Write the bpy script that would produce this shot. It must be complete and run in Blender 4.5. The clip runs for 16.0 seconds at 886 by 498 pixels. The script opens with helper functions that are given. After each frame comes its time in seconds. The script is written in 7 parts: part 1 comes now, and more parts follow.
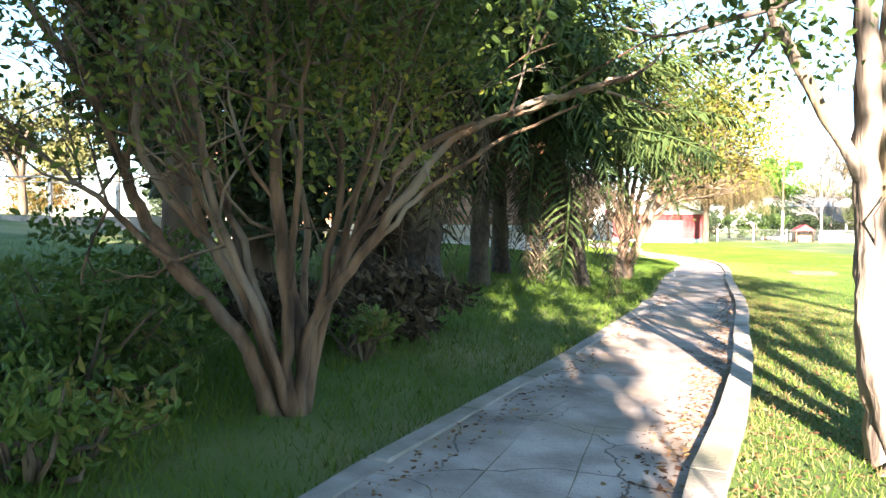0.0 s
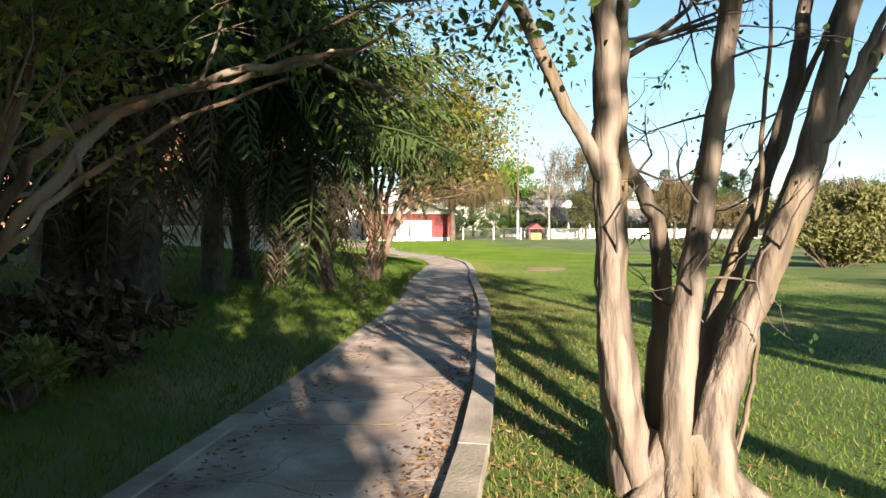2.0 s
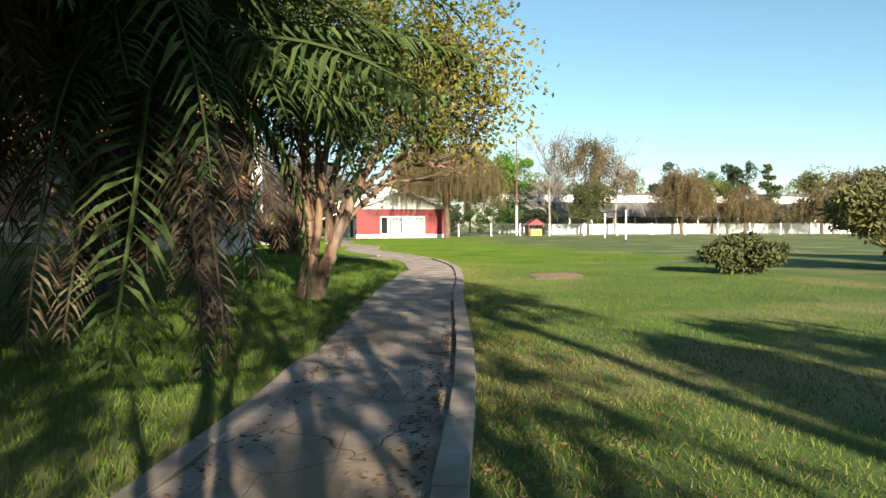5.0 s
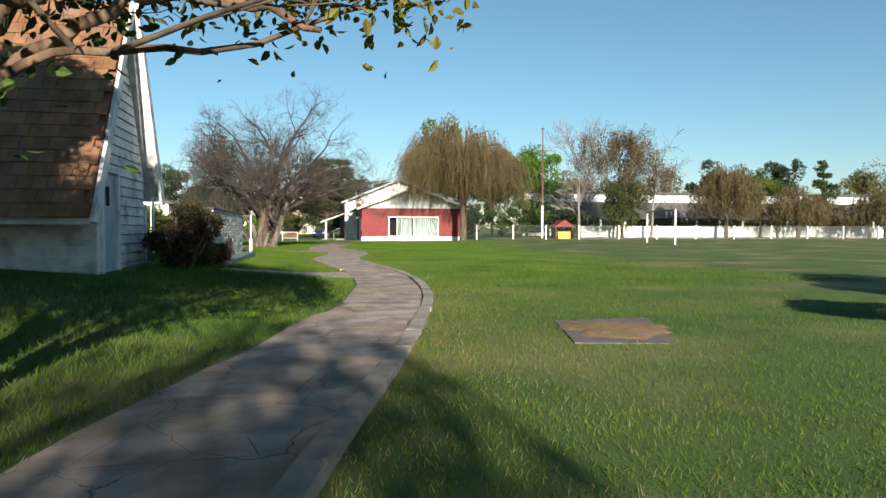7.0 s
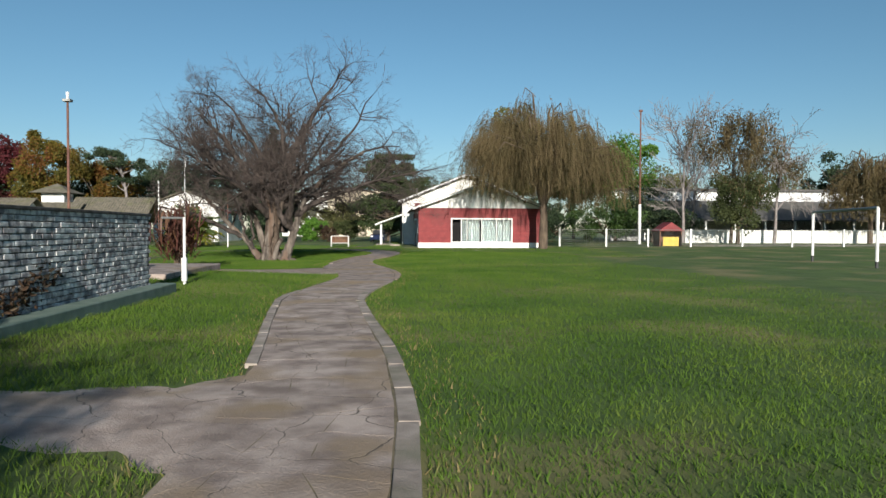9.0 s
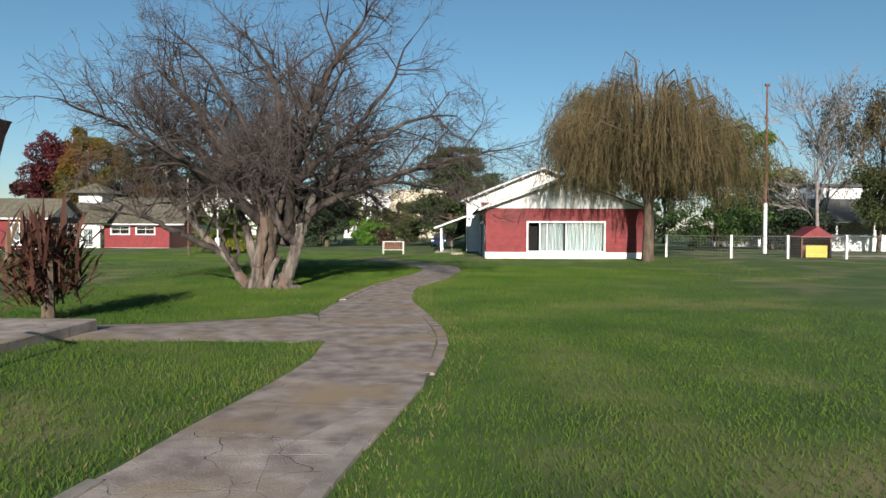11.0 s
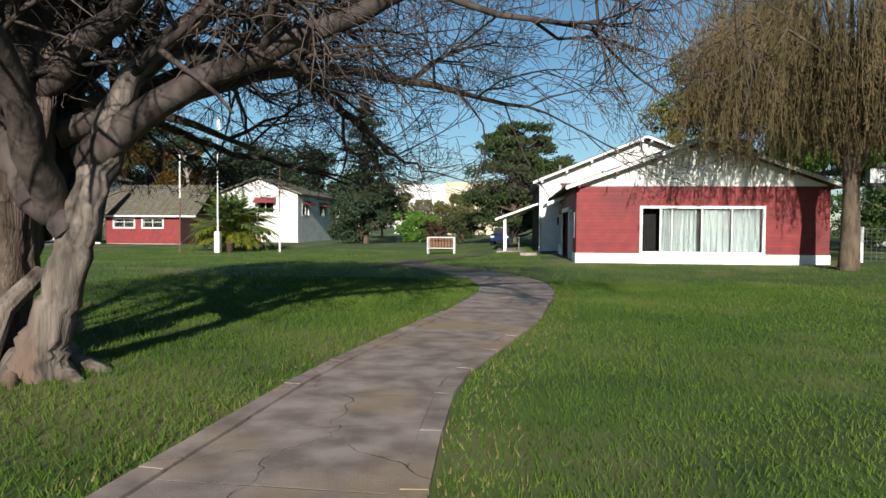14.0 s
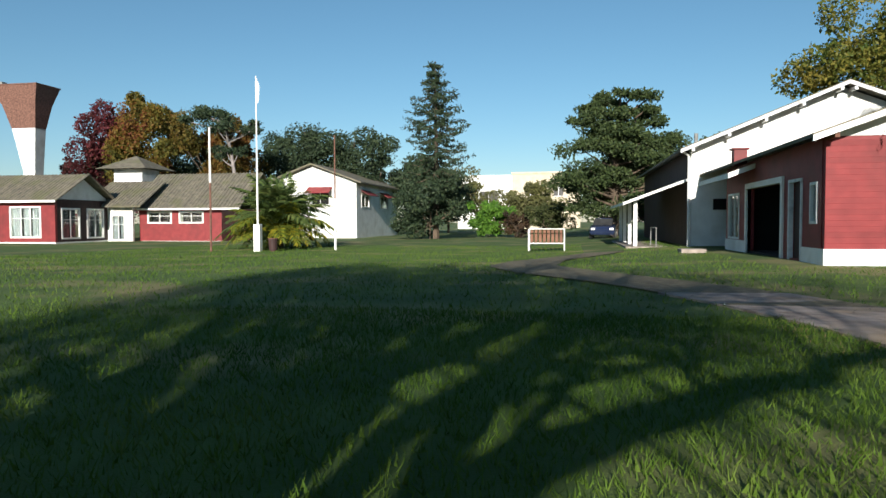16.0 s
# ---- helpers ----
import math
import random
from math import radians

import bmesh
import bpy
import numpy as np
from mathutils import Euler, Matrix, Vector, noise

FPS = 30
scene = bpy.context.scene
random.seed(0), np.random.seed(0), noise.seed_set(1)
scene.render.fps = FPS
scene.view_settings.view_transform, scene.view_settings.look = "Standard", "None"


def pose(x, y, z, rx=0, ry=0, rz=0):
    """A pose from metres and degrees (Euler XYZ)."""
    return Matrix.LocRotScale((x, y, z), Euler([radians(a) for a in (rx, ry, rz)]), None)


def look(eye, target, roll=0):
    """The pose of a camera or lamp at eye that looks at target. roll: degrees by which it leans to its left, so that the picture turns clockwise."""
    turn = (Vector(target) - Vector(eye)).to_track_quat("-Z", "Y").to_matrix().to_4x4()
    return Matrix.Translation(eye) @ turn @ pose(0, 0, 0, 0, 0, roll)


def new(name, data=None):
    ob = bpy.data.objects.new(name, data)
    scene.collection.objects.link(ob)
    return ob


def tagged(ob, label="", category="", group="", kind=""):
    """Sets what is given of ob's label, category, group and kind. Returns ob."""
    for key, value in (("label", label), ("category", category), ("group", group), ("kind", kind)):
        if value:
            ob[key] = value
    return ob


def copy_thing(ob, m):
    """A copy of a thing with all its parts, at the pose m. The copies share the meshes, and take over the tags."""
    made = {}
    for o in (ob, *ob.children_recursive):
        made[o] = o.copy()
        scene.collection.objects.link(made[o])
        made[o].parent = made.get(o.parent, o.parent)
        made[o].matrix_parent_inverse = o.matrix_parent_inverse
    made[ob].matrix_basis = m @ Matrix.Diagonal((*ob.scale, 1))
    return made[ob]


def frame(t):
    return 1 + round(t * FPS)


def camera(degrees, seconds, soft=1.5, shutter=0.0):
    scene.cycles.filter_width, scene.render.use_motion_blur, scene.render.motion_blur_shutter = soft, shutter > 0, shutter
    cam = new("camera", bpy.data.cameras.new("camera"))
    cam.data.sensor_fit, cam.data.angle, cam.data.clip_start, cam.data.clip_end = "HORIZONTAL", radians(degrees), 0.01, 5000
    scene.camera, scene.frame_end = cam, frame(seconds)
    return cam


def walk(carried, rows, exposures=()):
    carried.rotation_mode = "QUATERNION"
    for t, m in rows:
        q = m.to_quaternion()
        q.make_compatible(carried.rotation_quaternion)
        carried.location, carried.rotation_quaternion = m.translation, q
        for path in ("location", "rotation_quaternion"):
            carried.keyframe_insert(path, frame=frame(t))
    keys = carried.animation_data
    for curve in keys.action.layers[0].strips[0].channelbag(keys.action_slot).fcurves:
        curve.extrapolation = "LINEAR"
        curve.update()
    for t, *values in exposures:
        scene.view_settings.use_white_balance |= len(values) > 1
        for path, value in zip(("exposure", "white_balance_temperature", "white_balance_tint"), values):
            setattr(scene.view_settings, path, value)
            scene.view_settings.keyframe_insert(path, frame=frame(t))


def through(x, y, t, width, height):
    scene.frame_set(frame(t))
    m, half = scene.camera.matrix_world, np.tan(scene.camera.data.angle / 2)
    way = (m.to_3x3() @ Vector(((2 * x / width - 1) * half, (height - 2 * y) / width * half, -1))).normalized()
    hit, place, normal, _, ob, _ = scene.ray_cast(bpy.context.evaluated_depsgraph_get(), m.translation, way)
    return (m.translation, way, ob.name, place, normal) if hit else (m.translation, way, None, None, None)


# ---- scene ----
cam = camera(65.9, 16.0)
PATH = [
    (0, (4.164, 3.377, 1.06), (3.906, 5.36, 1.005), 0.5),
    (0.5, (4.163, 3.435, 1.071), (4.255, 5.432, 1.02), 0.5),
    (1, (4.201, 3.533, 1.081), (4.548, 5.502, 1.032), 0.4),
    (1.5, (4.274, 3.754, 1.084), (4.712, 5.705, 1.035), 0.3),
    (2, (4.395, 4.122, 1.092), (4.836, 6.072, 1.039), 0.1),
    (2.5, (4.531, 4.608, 1.1), (4.974, 6.557, 1.044), 0.1),
    (3, (4.58, 5.175, 1.109), (5.026, 7.124, 1.05), 0.3),
    (3.2, (4.56, 5.443, 1.12), (5.007, 7.391, 1.057), 0.3),
    (5.3, (6.162, 9.266, 1.081), (6.608, 11.215, 1.018), -0.2),
    (5.5, (6.418, 9.846, 1.08), (6.864, 11.794, 1.018), -0.1),
    (6, (7.086, 11.52, 1.087), (7.53, 13.469, 1.026), 0.1),
    (6.5, (7.731, 13.5, 1.079), (8.152, 15.454, 1.018), 0.2),
    (7, (8.415, 15.79, 1.09), (8.787, 17.754, 1.031), 0.1),
    (7.5, (9.017, 18.229, 1.115), (9.34, 20.201, 1.058), 0.1),
    (8, (9.57, 21.035, 1.156), (9.837, 23.016, 1.1), 0.1),
    (8.5, (10.037, 24.065, 1.25), (10.249, 26.053, 1.195), 0.2),
    (9, (10.433, 27.006, 1.323), (10.593, 28.999, 1.267), 0.2),
    (9.5, (10.693, 29.768, 1.384), (10.803, 31.765, 1.331), 0.2),
    (9.7, (10.773, 30.823, 1.406), (10.863, 32.82, 1.354), 0.2),
    (11.8, (10.912, 40.749, 1.762), (10.818, 42.745, 1.701), 0.5),
    (12, (10.892, 41.593, 1.719), (10.788, 43.589, 1.657), 0.6),
    (12.5, (10.861, 43.621, 1.614), (10.731, 45.616, 1.552), 0.5),
    (13, (10.804, 45.762, 1.514), (10.65, 47.755, 1.452), 0.5),
    (13.5, (10.685, 48.078, 1.423), (10.505, 50.069, 1.36), 0.5),
    (14, (10.239, 50.575, 1.346), (10.036, 52.564, 1.281), 0.4),
    (14.1, (10.129, 51.097, 1.338), (9.918, 53.085, 1.273), 0.6),
    (14.5, (9.725, 53.065, 1.296), (9.487, 55.049, 1.228), 0.2),
    (15, (8.953, 55.485, 1.236), (8.68, 57.465, 1.164), 0.1),
    (15.5, (8.053, 57.876, 1.127), (7.743, 59.85, 1.054), 0.0),
    (16, (6.95, 60.372, 1.021), (6.585, 62.336, 0.943), -0.2),
]
EXPOSURES = [(0, 3.5, 7000, 20), (0.5, 3.15, 7100, 20), (1.0, 2.65, 7200, 19), (1.5, 2.15, 7350, 19), (2.0, 1.95, 7350, 18), (3.0, 1.88, 7300, 16), (5.5, 1.53, 7200, 12), (6.0, 1.45, 7000, 11), (7.0, 0.98, 6650, 10), (8.0, 0.6, 6300, 10), (9.0, 0.52, 6280, 11), (12, 0.62, 6300, 13), (14, 0.56, 6280, 12), (15.5, 0.52, 6280, 12), (16, 0.7, 6250, 11)]
walk(cam, [(t, look(eye, target, roll)) for t, eye, target, roll in PATH], EXPOSURES)

# ---- sky, sun ----
SUN_WAY = Vector((-0.052, 0.95, -0.311)).normalized()
world = bpy.data.worlds.new("sky")
scene.world = world
world.use_nodes = True
wn = world.node_tree.nodes
sky = wn.new("ShaderNodeTexSky")
sky.sky_type = "NISHITA"
sky.sun_disc = False
sky.sun_elevation = math.asin(-SUN_WAY.z)
sky.sun_rotation = math.atan2(-SUN_WAY.x, -SUN_WAY.y)
sky.altitude, sky.air_density, sky.dust_density, sky.ozone_density = 20, 1.0, 0.1, 4.0
wn["Background"].inputs["Strength"].default_value = 0.064
rich = wn.new("ShaderNodeHueSaturation")
rich.inputs["Hue"].default_value, rich.inputs["Saturation"].default_value = 0.482, 1.0
world.node_tree.links.new(sky.outputs["Color"], rich.inputs["Color"])
world.node_tree.links.new(rich.outputs["Color"], wn["Background"].inputs["Color"])
sun = new("sun", bpy.data.lights.new("sun", "SUN"))
sun.data.energy, sun.data.angle, sun.data.color = 5.0, radians(0.5), (1.0, 0.935, 0.81)
sun.matrix_world = look((0, 0, 30), Vector((0, 0, 30)) + SUN_WAY)

# ---- materials ----
def shade(name, dark, light, scale=3.0, rough=0.8, bump=0.2, bump_scale=40.0, spread=0.0, stain=None, stain_scale=0.6,
          metal=0.0, stretch=(1, 1, 1), detail=6.0, cut=(0.3, 0.7), through=0.0, spec=0.4):
    """Two tones mixed by noise, a stain at a larger scale, fine relief; spread: change of tone from piece to piece."""
    m = bpy.data.materials.new(name)
    m.use_nodes = True
    t = m.node_tree
    n, l = t.nodes, t.links
    b = n["Principled BSDF"]
    b.inputs["Roughness"].default_value, b.inputs["Metallic"].default_value = rough, metal
    b.inputs["Specular IOR Level"].default_value = spec
    co = n.new("ShaderNodeTexCoord")
    mp = n.new("ShaderNodeMapping")
    mp.inputs["Scale"].default_value = stretch
    geo = n.new("ShaderNodeNewGeometry")
    l.new(geo.outputs["Position"], mp.inputs["Vector"])
    no = n.new("ShaderNodeTexNoise")
    no.inputs["Scale"].default_value, no.inputs["Detail"].default_value = scale, detail
    l.new(mp.outputs["Vector"], no.inputs["Vector"])
    ramp = n.new("ShaderNodeValToRGB")
    ramp.color_ramp.elements[0].position, ramp.color_ramp.elements[1].position = cut
    ramp.color_ramp.elements[0].color, ramp.color_ramp.elements[1].color = (*dark, 1), (*light, 1)
    l.new(no.outputs["Fac"], ramp.inputs["Fac"])
    col = ramp.outputs["Color"]
    if stain:
        sn = n.new("ShaderNodeTexNoise")
        sn.inputs["Scale"].default_value, sn.inputs["Detail"].default_value = stain_scale, 5.0
        l.new(mp.outputs["Vector"], sn.inputs["Vector"])
        sr = n.new("ShaderNodeMapRange")
        sr.inputs["From Min"].default_value, sr.inputs["From Max"].default_value = 0.5, 0.68
        l.new(sn.outputs["Fac"], sr.inputs["Value"])
        mx = n.new("ShaderNodeMix")
        mx.data_type = "RGBA"
        l.new(sr.outputs["Result"], mx.inputs["Factor"])
        l.new(col, mx.inputs["A"])
        mx.inputs["B"].default_value = (*stain, 1)
        col = mx.outputs["Result"]
    if spread:
        oi = n.new("ShaderNodeObjectInfo")
        ad = n.new("ShaderNodeMath")
        ad.operation = "ADD"
        l.new(oi.outputs["Random"], ad.inputs[0])
        l.new(geo.outputs["Random Per Island"], ad.inputs[1])
        fr = n.new("ShaderNodeMath")
        fr.operation = "FRACT"
        l.new(ad.outputs[0], fr.inputs[0])
        rr = n.new("ShaderNodeMapRange")
        rr.inputs["To Min"].default_value, rr.inputs["To Max"].default_value = 1 - spread, 1 + spread
        l.new(fr.outputs[0], rr.inputs["Value"])
        hs = n.new("ShaderNodeHueSaturation")
        l.new(rr.outputs["Result"], hs.inputs["Value"])
        l.new(col, hs.inputs["Color"])
        col = hs.outputs["Color"]
    l.new(col, b.inputs["Base Color"])
    if bump:
        bn = n.new("ShaderNodeTexNoise")
        bn.inputs["Scale"].default_value, bn.inputs["Detail"].default_value = bump_scale, 4.0
        l.new(mp.outputs["Vector"], bn.inputs["Vector"])
        bu = n.new("ShaderNodeBump")
        bu.inputs["Strength"].default_value, bu.inputs["Distance"].default_value = bump, 0.02
        l.new(bn.outputs["Fac"], bu.inputs["Height"])
        l.new(bu.outputs["Normal"], b.inputs["Normal"])
    if through:
        tr = n.new("ShaderNodeBsdfTranslucent")
        l.new(col, tr.inputs["Color"])
        ms = n.new("ShaderNodeMixShader")
        ms.inputs["Fac"].default_value = through
        l.new(b.outputs[0], ms.inputs[1])
        l.new(tr.outputs[0], ms.inputs[2])
        l.new(ms.outputs[0], n["Material Output"].inputs["Surface"])
    return m


def leafy(name, tones, through=0.3, rough=0.55, patch=0.0, spec=0.25):
    """Foliage: every leaf takes one of the tones."""
    m = bpy.data.materials.new(name)
    m.use_nodes = True
    n, l = m.node_tree.nodes, m.node_tree.links
    b = n["Principled BSDF"]
    b.inputs["Roughness"].default_value = rough
    b.inputs["Specular IOR Level"].default_value = spec
    geo = n.new("ShaderNodeNewGeometry")
    fac = geo.outputs["Random Per Island"]
    if patch:
        no = n.new("ShaderNodeTexNoise")
        no.inputs["Scale"].default_value, no.inputs["Detail"].default_value = patch, 3.0
        l.new(geo.outputs["Position"], no.inputs["Vector"])
        mr = n.new("ShaderNodeMapRange")
        mr.inputs["From Min"].default_value, mr.inputs["From Max"].default_value = 0.32, 0.68
        l.new(no.outputs["Fac"], mr.inputs["Value"])
        mx = n.new("ShaderNodeMix")
        mx.inputs["Factor"].default_value = 0.62
        l.new(fac, mx.inputs["A"])
        l.new(mr.outputs["Result"], mx.inputs["B"])
        fac = mx.outputs["Result"]
    ramp = n.new("ShaderNodeValToRGB")
    el = ramp.color_ramp.elements
    while len(el) < len(tones):
        el.new(0.5)
    for i, c in enumerate(tones):
        el[i].position, el[i].color = i / (len(tones) - 1), (*c, 1)
    l.new(fac, ramp.inputs["Fac"])
    l.new(ramp.outputs["Color"], b.inputs["Base Color"])
    tr = n.new("ShaderNodeBsdfTranslucent")
    l.new(ramp.outputs["Color"], tr.inputs["Color"])
    ms = n.new("ShaderNodeMixShader")
    ms.inputs["Fac"].default_value = through
    l.new(b.outputs[0], ms.inputs[1])
    l.new(tr.outputs[0], ms.inputs[2])
    l.new(ms.outputs[0], n["Material Output"].inputs["Surface"])
    return m


def glassy(name, tint=(0.05, 0.06, 0.07)):
    m = bpy.data.materials.new(name)
    m.use_nodes = True
    b = m.node_tree.nodes["Principled BSDF"]
    b.inputs["Base Color"].default_value = (0.9, 0.95, 0.95, 1)
    b.inputs["Roughness"].default_value = 0.04
    b.inputs["Transmission Weight"].default_value = 1.0
    b.inputs["Specular IOR Level"].default_value = 0.3
    b.inputs["IOR"].default_value = 1.45
    return m


M_SOIL = shade("lawn_soil", (0.038, 0.074, 0.011), (0.078, 0.126, 0.02), 0.8, 0.95, 0.5, 60, stain=(0.2, 0.17, 0.07), stain_scale=0.35)
M_BLADE = leafy("grass_blades", [(0.036, 0.076, 0.01), (0.06, 0.115, 0.014), (0.087, 0.142, 0.019), (0.122, 0.155, 0.031)], 0.15, 0.7, 0.5, 0.12)
M_DRYGRASS = leafy("dry_grass_blades", [(0.1, 0.14, 0.028), (0.2, 0.18, 0.065), (0.27, 0.2, 0.095)], 0.3, 0.7)
M_LITTER = leafy("dry_leaves", [(0.06, 0.028, 0.016), (0.12, 0.055, 0.026), (0.2, 0.1, 0.045), (0.32, 0.2, 0.08)], 0.1, 0.8)
def cracked(m, scale, wide, dark):
    """Adds branching cracks to a material: dark, sunken lines along warped cell edges."""
    n, l = m.node_tree.nodes, m.node_tree.links
    b = n["Principled BSDF"]
    geo = n.new("ShaderNodeNewGeometry")
    wn_ = n.new("ShaderNodeTexNoise")
    wn_.inputs["Scale"].default_value, wn_.inputs["Detail"].default_value = 1.7, 5.0
    l.new(geo.outputs["Position"], wn_.inputs["Vector"])
    add = n.new("ShaderNodeVectorMath")
    add.operation = "MULTIPLY_ADD"
    add.inputs[1].default_value = (0.55, 0.55, 0.0)
    l.new(wn_.outputs["Color"], add.inputs[0])
    l.new(geo.outputs["Position"], add.inputs[2])
    vo = n.new("ShaderNodeTexVoronoi")
    vo.feature = "DISTANCE_TO_EDGE"
    vo.voronoi_dimensions = "2D"
    vo.inputs["Scale"].default_value = scale
    l.new(add.outputs["Vector"], vo.inputs["Vector"])
    no = n.new("ShaderNodeTexNoise")
    no.inputs["Scale"].default_value = 0.9
    l.new(geo.outputs["Position"], no.inputs["Vector"])
    wd = n.new("ShaderNodeMapRange")
    wd.inputs["From Min"].default_value, wd.inputs["From Max"].default_value = 0.42, 0.62
    wd.inputs["To Min"].default_value, wd.inputs["To Max"].default_value = wide * 0.3, wide
    l.new(no.outputs["Fac"], wd.inputs["Value"])
    dv = n.new("ShaderNodeMath")
    dv.operation = "DIVIDE"
    dv.use_clamp = True
    l.new(vo.outputs["Distance"], dv.inputs[0])
    l.new(wd.outputs["Result"], dv.inputs[1])
    mx = n.new("ShaderNodeMix")
    mx.data_type = "RGBA"
    mx.inputs["A"].default_value = (*dark, 1)
    l.new(dv.outputs[0], mx.inputs["Factor"])
    l.new(b.inputs["Base Color"].links[0].from_socket, mx.inputs["B"])
    l.new(mx.outputs["Result"], b.inputs["Base Color"])
    bu = n.new("ShaderNodeBump")
    bu.inputs["Strength"].default_value, bu.inputs["Distance"].default_value = 0.6, 0.012
    l.new(dv.outputs[0], bu.inputs["Height"])
    l.new(b.inputs["Normal"].links[0].from_socket, bu.inputs["Normal"])
    l.new(bu.outputs["Normal"], b.inputs["Normal"])
    return m


M_PATH = shade("worn_concrete", (0.2, 0.155, 0.132), (0.42, 0.345, 0.3), 2.6, 0.92, 0.45, 55, spread=0.06, stain=(0.27, 0.2, 0.13), stain_scale=1.1, detail=12, cut=(0.36, 0.64))
cracked(M_PATH, 1.5, 0.016, (0.085, 0.07, 0.055))
M_PATHSMOOTH = shade("trodden_old_concrete", (0.18, 0.138, 0.116), (0.35, 0.283, 0.243), 3.2, 0.92, 0.3, 130, spread=0.05, stain=(0.3, 0.215, 0.13), stain_scale=0.9, detail=12, cut=(0.36, 0.64))
cracked(M_PATHSMOOTH, 0.55, 0.006, (0.1, 0.08, 0.06))
M_PITEDGE = shade("dark_old_concrete", (0.09, 0.07, 0.065), (0.19, 0.155, 0.14), 6, 0.9, 0.4, 50)
M_JOINT = shade("dirt_in_joints", (0.09, 0.072, 0.045), (0.2, 0.165, 0.1), 6, 0.95, 0.4, 50)
M_KERB = shade("kerb_concrete", (0.2, 0.165, 0.14), (0.37, 0.315, 0.27), 4, 0.9, 0.35, 60, spread=0.1, stain=(0.17, 0.16, 0.11), stain_scale=1.5)
M_RED = shade("red_painted_boards", (0.165, 0.019, 0.021), (0.225, 0.03, 0.031), 3, 0.6, 0.12, 30, spread=0.1, stain=(0.14, 0.022, 0.022), stain_scale=0.9)
M_WHITE = shade("white_painted_render", (0.72, 0.71, 0.68), (0.84, 0.83, 0.8), 2.0, 0.75, 0.12, 30, stain=(0.62, 0.6, 0.55), stain_scale=0.7)
M_WOODWHITE = shade("weathered_white_paint", (0.58, 0.59, 0.6), (0.8, 0.8, 0.8), 5, 0.7, 0.25, 40, spread=0.08, stain=(0.36, 0.35, 0.33), stain_scale=2.2)
M_ROOFGREY = shade("grey_brown_roof_tiles", (0.1, 0.09, 0.07), (0.2, 0.175, 0.13), 3, 0.85, 0.3, 25, spread=0.15, stain=(0.13, 0.125, 0.07), stain_scale=0.8)
M_CLAY = shade("clay_roof_tiles", (0.14, 0.062, 0.03), (0.26, 0.13, 0.062), 4, 0.85, 0.3, 40, spread=0.18, stain=(0.2, 0.12, 0.08), stain_scale=1.5)
# near-black colour that stands in for the shade of unlit rooms
M_ROOMSHADE = shade("painted_room_shade", (0.004, 0.004, 0.004), (0.009, 0.008, 0.008), 2, 0.9, 0)
M_CURTAIN = shade("grey_green_net_curtain", (0.06, 0.075, 0.073), (0.2, 0.225, 0.222), 3, 0.9, 0.3, 12, stretch=(9, 9, 0.4))
M_GLASS = glassy("window_glass")
M_BARKPALE = shade("smooth_pale_bark", (0.055, 0.04, 0.031), (0.21, 0.168, 0.134), 11, 0.78, 0.9, 30, stretch=(1, 1, 0.14), stain=(0.13, 0.095, 0.055), stain_scale=4.5, detail=10, cut=(0.34, 0.6))
M_BARKGREY = shade("grey_weathered_bark", (0.03, 0.022, 0.018), (0.19, 0.158, 0.13), 7, 0.88, 1.0, 26, stretch=(1, 1, 0.11), stain=(0.13, 0.085, 0.06), stain_scale=2.2, detail=11, cut=(0.34, 0.62))
M_BARKFIBRE = shade("brown_fibrous_bark", (0.025, 0.017, 0.012), (0.11, 0.078, 0.056), 16, 0.92, 1.0, 40, stretch=(1, 1, 0.05), stain=(0.2, 0.155, 0.12), stain_scale=2.0, detail=10)
M_BARKDARK = shade("dark_rough_bark", (0.05, 0.035, 0.025), (0.15, 0.11, 0.075), 6, 0.9, 0.8, 18, stretch=(1, 1, 0.3))
M_BARKRED = shade("peeling_reddish_bark", (0.04, 0.024, 0.015), (0.18, 0.11, 0.068), 9, 0.88, 0.8, 28, stretch=(1, 1, 0.2), stain=(0.22, 0.185, 0.145), stain_scale=3, cut=(0.36, 0.6))
M_BOUGH = shade("dark_grey_boughs", (0.017, 0.013, 0.011), (0.09, 0.07, 0.06), 7, 0.9, 0.5, 25, stretch=(1, 1, 0.4))
M_TWIG = shade("thin_bare_twigs", (0.035, 0.026, 0.023), (0.135, 0.104, 0.09), 3, 0.85, 0)
M_FIBRE = shade("palm_trunk_fibre", (0.015, 0.012, 0.009), (0.065, 0.05, 0.038), 12, 0.95, 1.0, 26, stain=(0.1, 0.09, 0.05))
M_DEADFROND = leafy("dead_palm_fronds", [(0.03, 0.022, 0.015), (0.06, 0.046, 0.03), (0.14, 0.11, 0.07)], 0.1, 0.85, 0.0, 0.08)
# leaflet green darkened for the near palms' shade; the next is its sunlit copy
M_PALM = leafy("shaded_palm_leaflets", [(0.025, 0.045, 0.016), (0.04, 0.066, 0.022), (0.075, 0.1, 0.03)], 0.08, 0.75, 0.0, 0.08)
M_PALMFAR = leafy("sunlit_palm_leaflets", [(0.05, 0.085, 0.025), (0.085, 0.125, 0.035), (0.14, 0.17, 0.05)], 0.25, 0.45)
M_PALMYELLOW = leafy("palm_leaflets_yellow_green", [(0.06, 0.1, 0.02), (0.13, 0.16, 0.02), (0.3, 0.25, 0.02)], 0.25, 0.45)
M_LEAFDARK = leafy("dark_glossy_leaves", [(0.025, 0.05, 0.015), (0.045, 0.085, 0.022), (0.08, 0.13, 0.03)], 0.25, 0.45)
